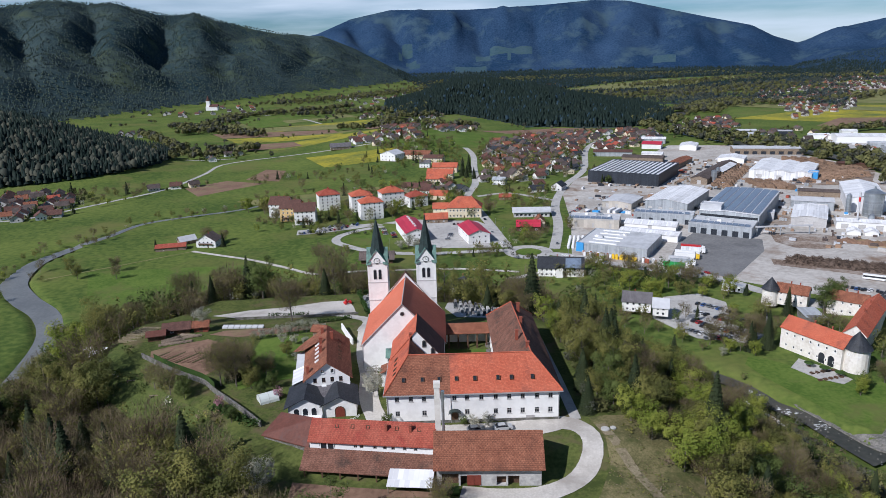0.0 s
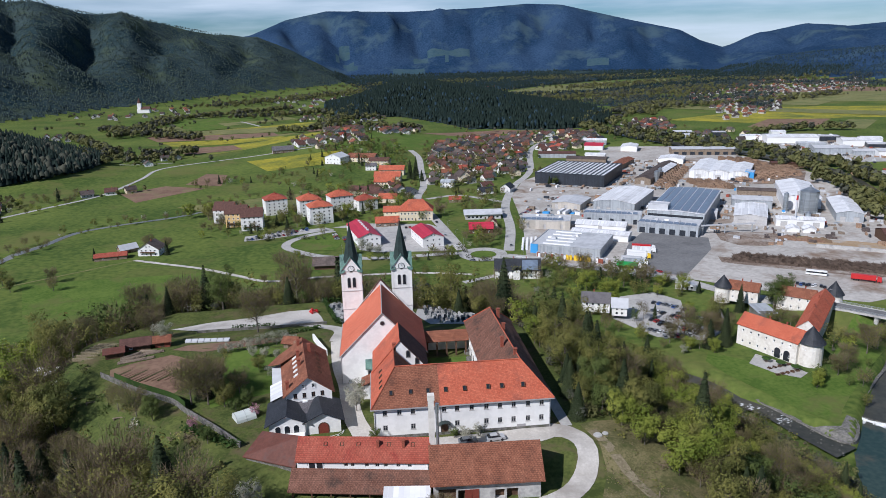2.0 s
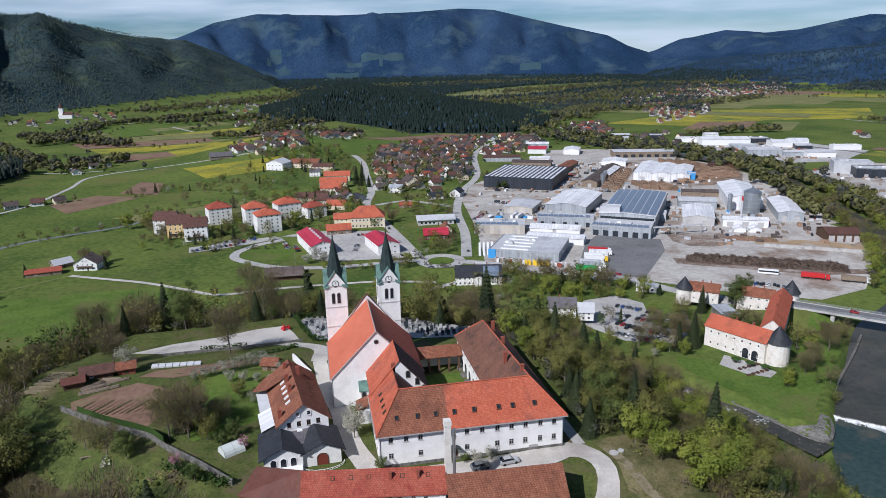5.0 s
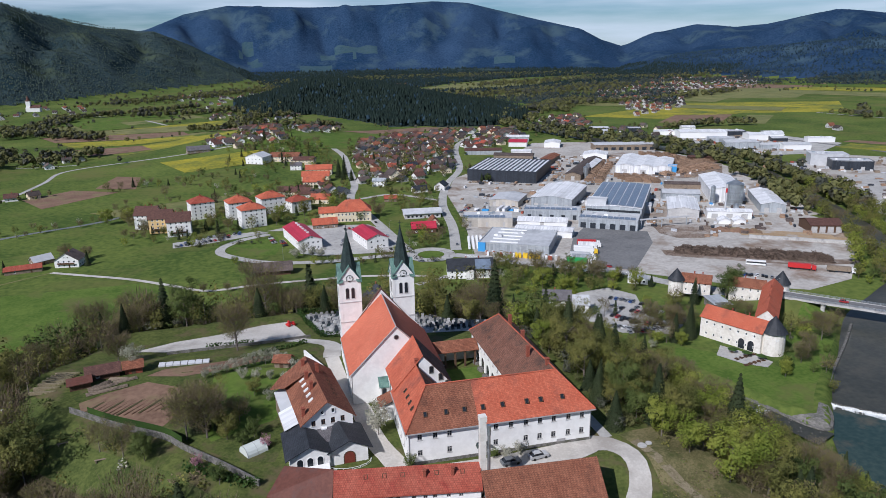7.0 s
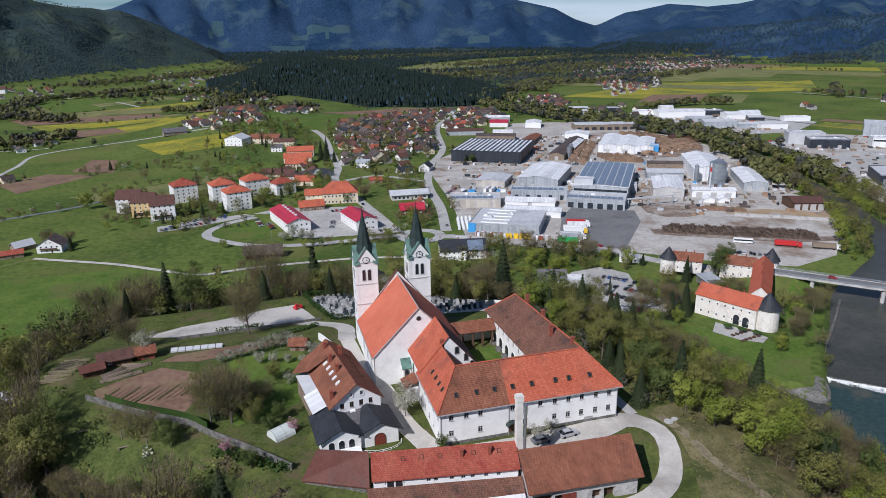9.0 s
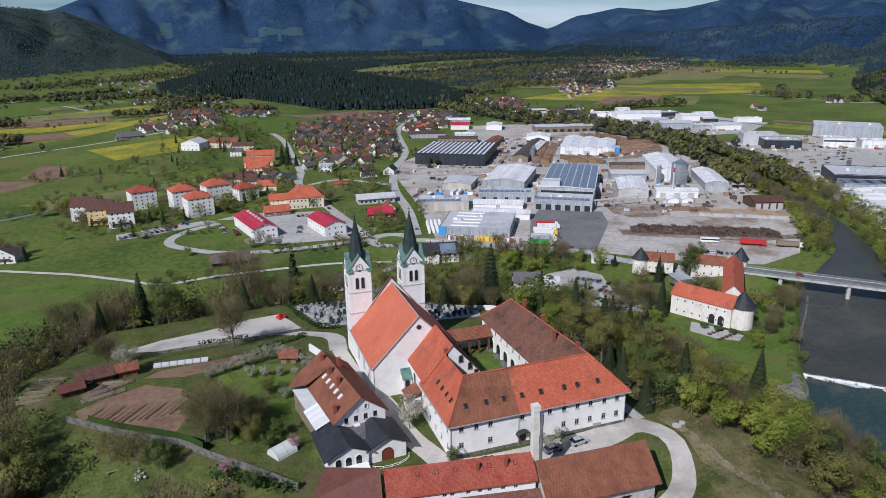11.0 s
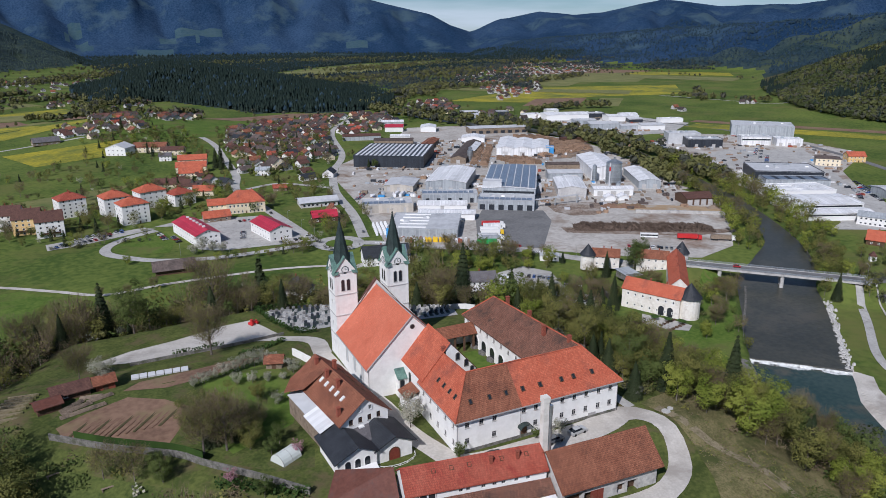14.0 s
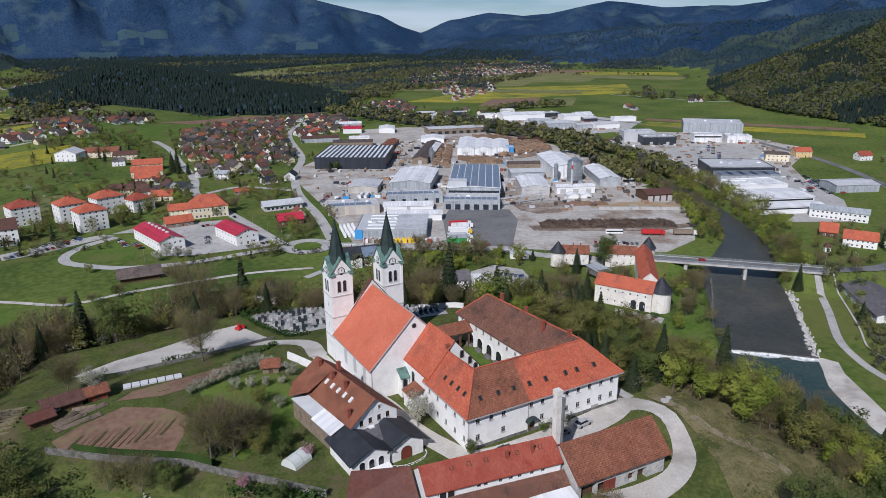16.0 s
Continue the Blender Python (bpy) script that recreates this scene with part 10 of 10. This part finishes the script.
ok &= along(RIVER, x, y)[0] > 20
clumps("village_trees", "garden trees and shrubs between the village houses", x[ok], y[ok], 3.5, 8, ("mixed_far", "green_leaf"), .72, 19, 40)


# ---- hilltop clutter: walls, gardens, cemetery ----
def wall_line(name, label, pts, hgt, thick, mat, category="wall"):
    g = Geo()
    c = curve_pts(pts, 2.5)
    for a, b in zip(c, c[1:]):
        d = (b - a)[:2] / (np.linalg.norm((b - a)[:2]) + 1e-9)
        n = np.array([-d[1], d[0]]) * thick / 2
        za, zb = height(*a[:2]), height(*b[:2])
        q = [(*(a[:2] - n), za), (*(b[:2] - n), zb), (*(b[:2] + n), zb), (*(a[:2] + n), za)]
        t = [(x, y, z + hgt) for x, y, z in q]
        q = [(x, y, z - .6) for x, y, z in q]
        g.face(t)
        g.face([q[0], q[1], t[1], t[0]]), g.face([q[2], q[3], t[3], t[2]]), g.face([q[3], q[0], t[0], t[3]]), g.face([q[1], q[2], t[2], t[1]])
    return solid(name, g, M[mat], 0, 0, 0, 0, label, category)


wall_line("garden_wall", "old rubble garden wall along the slope", [(-91, 193), (-79, 183.5), (-67, 175), (-62, 169), (-52, 158), (-45, 150)], 1.5, .35, "stone")
wall_line("garden_net", "dark green netting fence on the wall", [(-86, 189.5), (-79, 184), (-67, 175.5), (-62, 169.5)], 2.9, .08, "hedge", "fence")
wall_line("churchyard_wall", "white plastered churchyard wall", [(-33.5, 211), (-31.5, 205), (-28.5, 197.5)], 2.0, .5, "plaster")
wall_line("cemetery_wall", "low pale cemetery wall", [(16, 256), (20, 245), (26, 230), (28, 222)], 1.8, .5, "plaster")
wall_line("retaining_wall", "low wall below the gravel lot", [(-74, 230.5), (-62, 231), (-50, 231.5), (-40, 232.5), (-31, 234)], .9, .4, "stone")


def hedge(label, pts, hgt, thick):
    """A clipped hedge: a leafy block with a rough skin."""
    rg = np.random.default_rng(int(abs(pts[0][0]) * 7))
    c = curve_pts(pts, .8)
    P = []
    for a in c:
        n = 22
        u_ = rg.uniform(-.5, .5, (n, 3)) * np.array([thick, thick, hgt])
        P.append(u_ + np.array([a[0], a[1], height(a[0], a[1]) + hgt / 2]))
    v, f = quads(np.concatenate(P), .5, rg, .8, .9)
    return tagged(new("hedge", fast_mesh("hedge", v, f, [M["hedge"]])), label, "hedge")


hedge("clipped dark green cemetery hedge", [(-34, 262), (-30, 246), (-27, 233), (-22, 230)], 1.8, 1.4)
hedge("clipped dark green cemetery hedge", [(-34, 262), (-22, 266), (-12, 262)], 1.8, 1.4)
hedge("rough hedge below the gravel lot", [(-62, 232.5), (-56, 233), (-49, 234)], 1.6, 1.3)
hedge("overgrown hedge beside the vegetable plot", [(-46, 219), (-38, 222), (-33, 226)], 1.4, 1.4)
hedge("overgrown hedge along the garden wall", [(-60, 161), (-52, 154), (-46, 150)], 1.8, 2.0)
drape("cemetery_gravel", [(-33, 260), (-29, 246), (-26, 234), (-10, 232), (-3, 240), (-4, 258), (-14, 262)], M["road"], .14, 4, label="pale gravel of the cemetery", category="yard")
drape("cemetery_gravel", [(2, 256), (15, 255), (20, 243), (24, 230), (20, 218), (4, 222), (0, 240)], M["road"], .14, 4, label="pale gravel of the cemetery", category="yard")
rgv = random.Random(17)
gr_slab, gr_stone = Geo(), Geo()
gr_slab.box(-.55, .55, -1.1, 1.1, 0, .22)
gr_stone.box(-.5, .5, -.12, .12, 0, 1.0)
gr_stone.box(-.35, .35, -.1, .1, 1.0, 1.15)
gm_ = [gr_slab.mesh("slab", M["grave"]), gr_stone.mesh("headstone", M["grave"])]
gm_dark = [gr_slab.mesh("slab", M["spire"]), gr_stone.mesh("headstone", M["darkclad"])]
nG = 0
for poly, rot in (([(-32, 258), (-28.5, 246), (-26, 235.5), (-12, 234), (-6, 240), (-7, 256), (-14, 260)], -14), ([(3, 254), (14, 253), (18.5, 243), (22.5, 230), (19, 220), (5, 224), (2, 240)], -8)):
    p = np.array(poly, float)
    (x0, y0), (x1, y1) = p.min(0), p.max(0)
    y = y0
    while y < y1:
        x = x0
        while x < x1:
            if one(poly, x, y) and rgv.random() > .12:
                dark = rgv.random() < .34
                tr = thing("grave", x, y, height(x, y) + .12, rot + rgv.uniform(-3, 3), "%s granite grave with a headstone" % ("dark polished" if dark else "pale"), "grave", "cemetery graves")
                part("slab", (gm_dark if dark else gm_)[0], None, tr)
                part("headstone", (gm_dark if dark and rgv.random() < .6 else gm_)[1], None, tr, "", (0, 1.2, 0))
                nG += 1
            x += 1.9
        y += 3.3
# sheds, beds and small things in the kitchen gardens
sh = house("garden_shed", "dark timber garden shed with a grey roof", -87.5, 213, 12, 8, 5, 2.4, 1.4, "gable", "x", "darkwood", "darktile", 1, 2, 1, (.8, .8), 0, category="shed")
house("garden_shed", "small shed with a red roof beside old timber", -92, 207, 16, 5, 4, 2.2, .8, "gable", "x", "darkwood", "brownmetal", 1, 1, 1, (.7, .7), 0, category="shed")
house("garden_shed", "brick-red garden hut with sheets of glass", -80, 214, 10, 4.4, 3.4, 2.6, 1.2, "gable", "x", "clay", "brownred", 1, 1, 1, (.8, .9), 0, category="shed")
house("garden_shed", "timber tool shed by the orchard", -39.5, 206, -20, 4, 3.4, 2.4, 1.2, "gable", "x", "wood", "brownred", 1, 1, 1, (.7, .7), 0, category="shed")
cf = thing("cold_frame", -67, 216, height(-67, 216), -4, "long row of pale glazed cold frames", "cold frame")
for i in range(7):
    g = Geo()
    g.slab([(-.9, -.7, .5), (.9, -.7, .5), (.9, .7, .9), (-.9, .7, .9)], .5)
    part("lid", g, M["palemetal"], cf, "", (-6 + 2 * i, 0, 0))
gh = thing("poly_tunnel", -46.5, 163.5, height(-46.5, 163.5), 30, "small domed plastic garden tunnel", "greenhouse")
g = Geo()
arc = [(2.0 * math.cos(a), 2.1 * math.sin(a)) for a in np.linspace(0, math.pi, 10)]
for (y0, z0), (y1, z1) in zip(arc, arc[1:]):
    g.face([(-2.4, y0, z0), (2.4, y0, z0), (2.4, y1, z1), (-2.4, y1, z1)])
g.face([(2.4, a, b) for a, b in arc]), g.face([(-2.4, a, b) for a, b in arc][::-1])
part("film", g, M["poly"], gh)
for x in (-2.4, 0, 2.4):
    g = Geo()
    for (y0, z0), (y1, z1) in zip(arc, arc[1:]):
        g.tube((x, y0 * 1.01, z0 * 1.01), (x, y1 * 1.01, z1 * 1.01), .04, .04, 4, caps=False)
    part("hoop", g, M["frame"], gh)
rb = random.Random(5)
for i in range(13):
    g = Geo()
    hw = 7.0 - abs(i - 6.5) * .35
    g.slab([(-hw, -.3, .07), (-hw * .3, -.36, .11), (hw * .4, -.32, .09), (hw, -.26, .07), (hw, .26, .07), (hw * .3, .3, .1), (-hw * .5, .34, .1), (-hw, .28, .07)], .3)
    s = i / 12
    x, y = -84.5 + 18.5 * s, 195.5 - 3.2 * s
    solid("garden_bed_ridge", g, M["soil" if i % 3 else "duff"], x, y, height(x, y) + .04, 52, "low ridge of freshly tilled brown soil", "garden bed", "garden ridges")
for i in range(7):
    g = Geo()
    g.box(-3.4, 3.4, -.35, .35, -.3, .5)
    solid("raised_bed", g, M["strawtrack"], -101 + .5 * i, 206.5 + 2.0 * i, height(-101 + .5 * i, 206.5 + 2.0 * i) + .1, -8, "timber-edged raised vegetable bed", "garden bed", "raised beds")
for x, y, l, r_ in ((-84.5, 202.5, 10, 18), (-86, 204.5, 7, 25), (-81, 207.5, 6, 20), (-87, 206, 6, 40), (-83, 209, 5, -10)):
    g = Geo()
    for k in range(6):
        g.tube((-l / 2, k * .25 - .7, .2 + .15 * (k % 2)), (l / 2, k * .25 - .7, .25 + .15 * (k % 2)), .14, .12, 5)
    solid("timber_pile", g, M["wood"], x, y, height(x, y), r_, "weathered planks and poles piled in the garden", "timber", "", "stuff")
for x, y in ((-80, 173), (-90, 182), (-72, 163), (-58, 145)):
    g = Geo()
    g.box(-1.4, 1.4, -.25, .25, .42, .5).box(-1.2, -1.0, -.2, .2, -.2, .42).box(1.0, 1.2, -.2, .2, -.2, .42)
    solid("bench", g, M["wood"], x, y, height(x, y), rb.uniform(-30, 30), "weathered wooden garden bench on the grass", "bench", "garden benches")
g = Geo()
g.slab([(-4.5, -2.4, 2.2), (4.5, -2.4, 2.2), (4.5, 2.4, 2.5), (-4.5, 2.4, 2.5)], .12)
g.box(-4.2, 4.2, -2.1, 2.1, -1, 2.1)
solid("white_hut", g, M["whitemetal"], -116, 214, height(-116, 214), -6, "hut with a pale sheet roof on the slope", "shed")
g = Geo()
g.box(-.2, 1.4, -.35, .35, .5, 1.15).box(-1.1, -.2, -.5, .5, .5, 1.0).box(-.95, -.3, -.4, .4, 1.0, 1.9)
g.tube((-1, -.9, .5), (-1, .9, .5), .5, .5, 8), g.tube((1, -.9, .5), (1, .9, .5), .45, .45, 8)
solid("small_tractor", g, M["red"], -37, 251, height(-37, 251) + .15, 30, "small red tractor beside the gravel lot", "tractor")
for x, y, r_ in ((36.2, 143.6, 1.0), (38.2, 144.4, .7)):
    g = Geo()
    g.tube((0, 0, -.3), (0, 0, .35), r_, r_, 16).tube((0, 0, .35), (0, 0, .42), r_ * .45, r_ * .45, 12)
    solid("well_cover", g, M["concrete"], x, y, height(x, y) + .1, 0, "pale round concrete well cover in the grass", "well cover", "well covers")
for x, y, l in ((40, 118, 2.2), (44, 126, 1.6), (38, 108, 1.8), (34, 116, 1.4), (47, 104, 2.0)):
    g = Geo()
    g.tube((-l / 2, 0, .16), (l / 2, .2, .2), .16, .12, 6)
    solid("fallen_branch", g, M["wood"], x, y, height(x, y) + .2, 37 * l, "bleached fallen branch lying on the slope", "branch", "fallen branches")
# castle terrace
drape("terrace", [(152, 281), (160, 290), (168, 278), (172, 268), (166, 264), (158, 270)], M["road"], .16, 3, label="paved castle terrace with tables", category="terrace")
for x, y in ((164, 276), (160, 281), (168, 271)):
    pr = thing("parasol_table", x, y, height(x, y), 0, "dark green parasol over a terrace table", "parasol", "terrace parasols")
    g = Geo()
    g.tube((0, 0, 0), (0, 0, 2.6), .05, .05, 5)
    part("pole", g, M["wood"], pr)
    g = Geo()
    g.tube((0, 0, 2.2), (0, 0, 3.0), 2.2, .08, 8)
    part("canopy", g, M["hedge"], pr)
    g = Geo()
    g.tube((0, 0, .7), (0, 0, .76), .8, .8, 10)
    part("tabletop", g, M["wood"], pr)
for i in range(10):
    g = Geo()
    g.box(-.9, .9, -.4, .4, .7, .76).box(-.8, .8, -.9, -.65, .42, .48).box(-.8, .8, .65, .9, .42, .48).box(-.6, -.5, -.8, .8, 0, .7).box(.5, .6, -.8, .8, 0, .7)
    x, y = 158 + 2.6 * (i % 5), 268 + 3.4 * (i // 5) + .6 * i
    solid("picnic_table", g, M["darkwood"], x, y, height(x, y) + .05, 20 * i, "brown picnic table on the castle lawn", "table", "picnic tables")
# street lamps and zebra stripes
for i, (x, y) in enumerate(((50, 505), (47, 530), (44, 560), (88, 470), (104, 462), (125, 447), (150, 432), (20, 500), (-10, 497), (-40, 503), (190, 388), (208, 360), (225, 336), (300, 268), (325, 264))):
    lp = thing("street_lamp", x, y, height(x, y), rb.uniform(0, 360), "slim grey street lamp with a single arm", "lamp", "street lamps")
    g = Geo()
    g.tube((0, 0, 0), (0, 0, 8), .09, .06, 6)
    part("pole", g, M["zinc"], lp)
    g = Geo()
    g.tube((0, 0, 8), (1.4, 0, 8.3), .05, .05, 5), g.box(1.2, 2.0, -.15, .15, 8.2, 8.36)
    part("lamp_head", g, M["frame"], lp)
for cx, cy, rot in ((176, 407, -50), (48, 512, 5), (88, 474, -30)):
    for i in range(8):
        g = Geo()
        g.box(-.3, .3, -1.6, 1.6, 0, .03)
        c, s = math.cos(radians(rot)), math.sin(radians(rot))
        solid("zebra_stripe", g, M["white"], cx + c * (i - 3.5) * 1.1, cy + s * (i - 3.5) * 1.1, height(cx, cy) + .26, rot, "white painted crossing stripe on asphalt", "road marking", "crossing stripes", "structure")
# stones along the river bank
rs_ = np.random.default_rng(2)
g = Geo()
for i in range(260):
    t = rs_.uniform(0, 1)
    x, y = 203 + 78 * t + rs_.normal(0, 1.0), 208 + 71 * t + rs_.normal(0, 1.0)
    r = rs_.uniform(.4, 1.1)
    g.tube((x, y, -18.2), (x + rs_.normal(0, .2), y, -17.6 + r * .8), r * 1.1, r * .55, 5)
solid("bank_boulders", g, M["concrete"], 0, 0, 0, 0, "pale boulders lining the river bank", "boulders", kind="stuff")
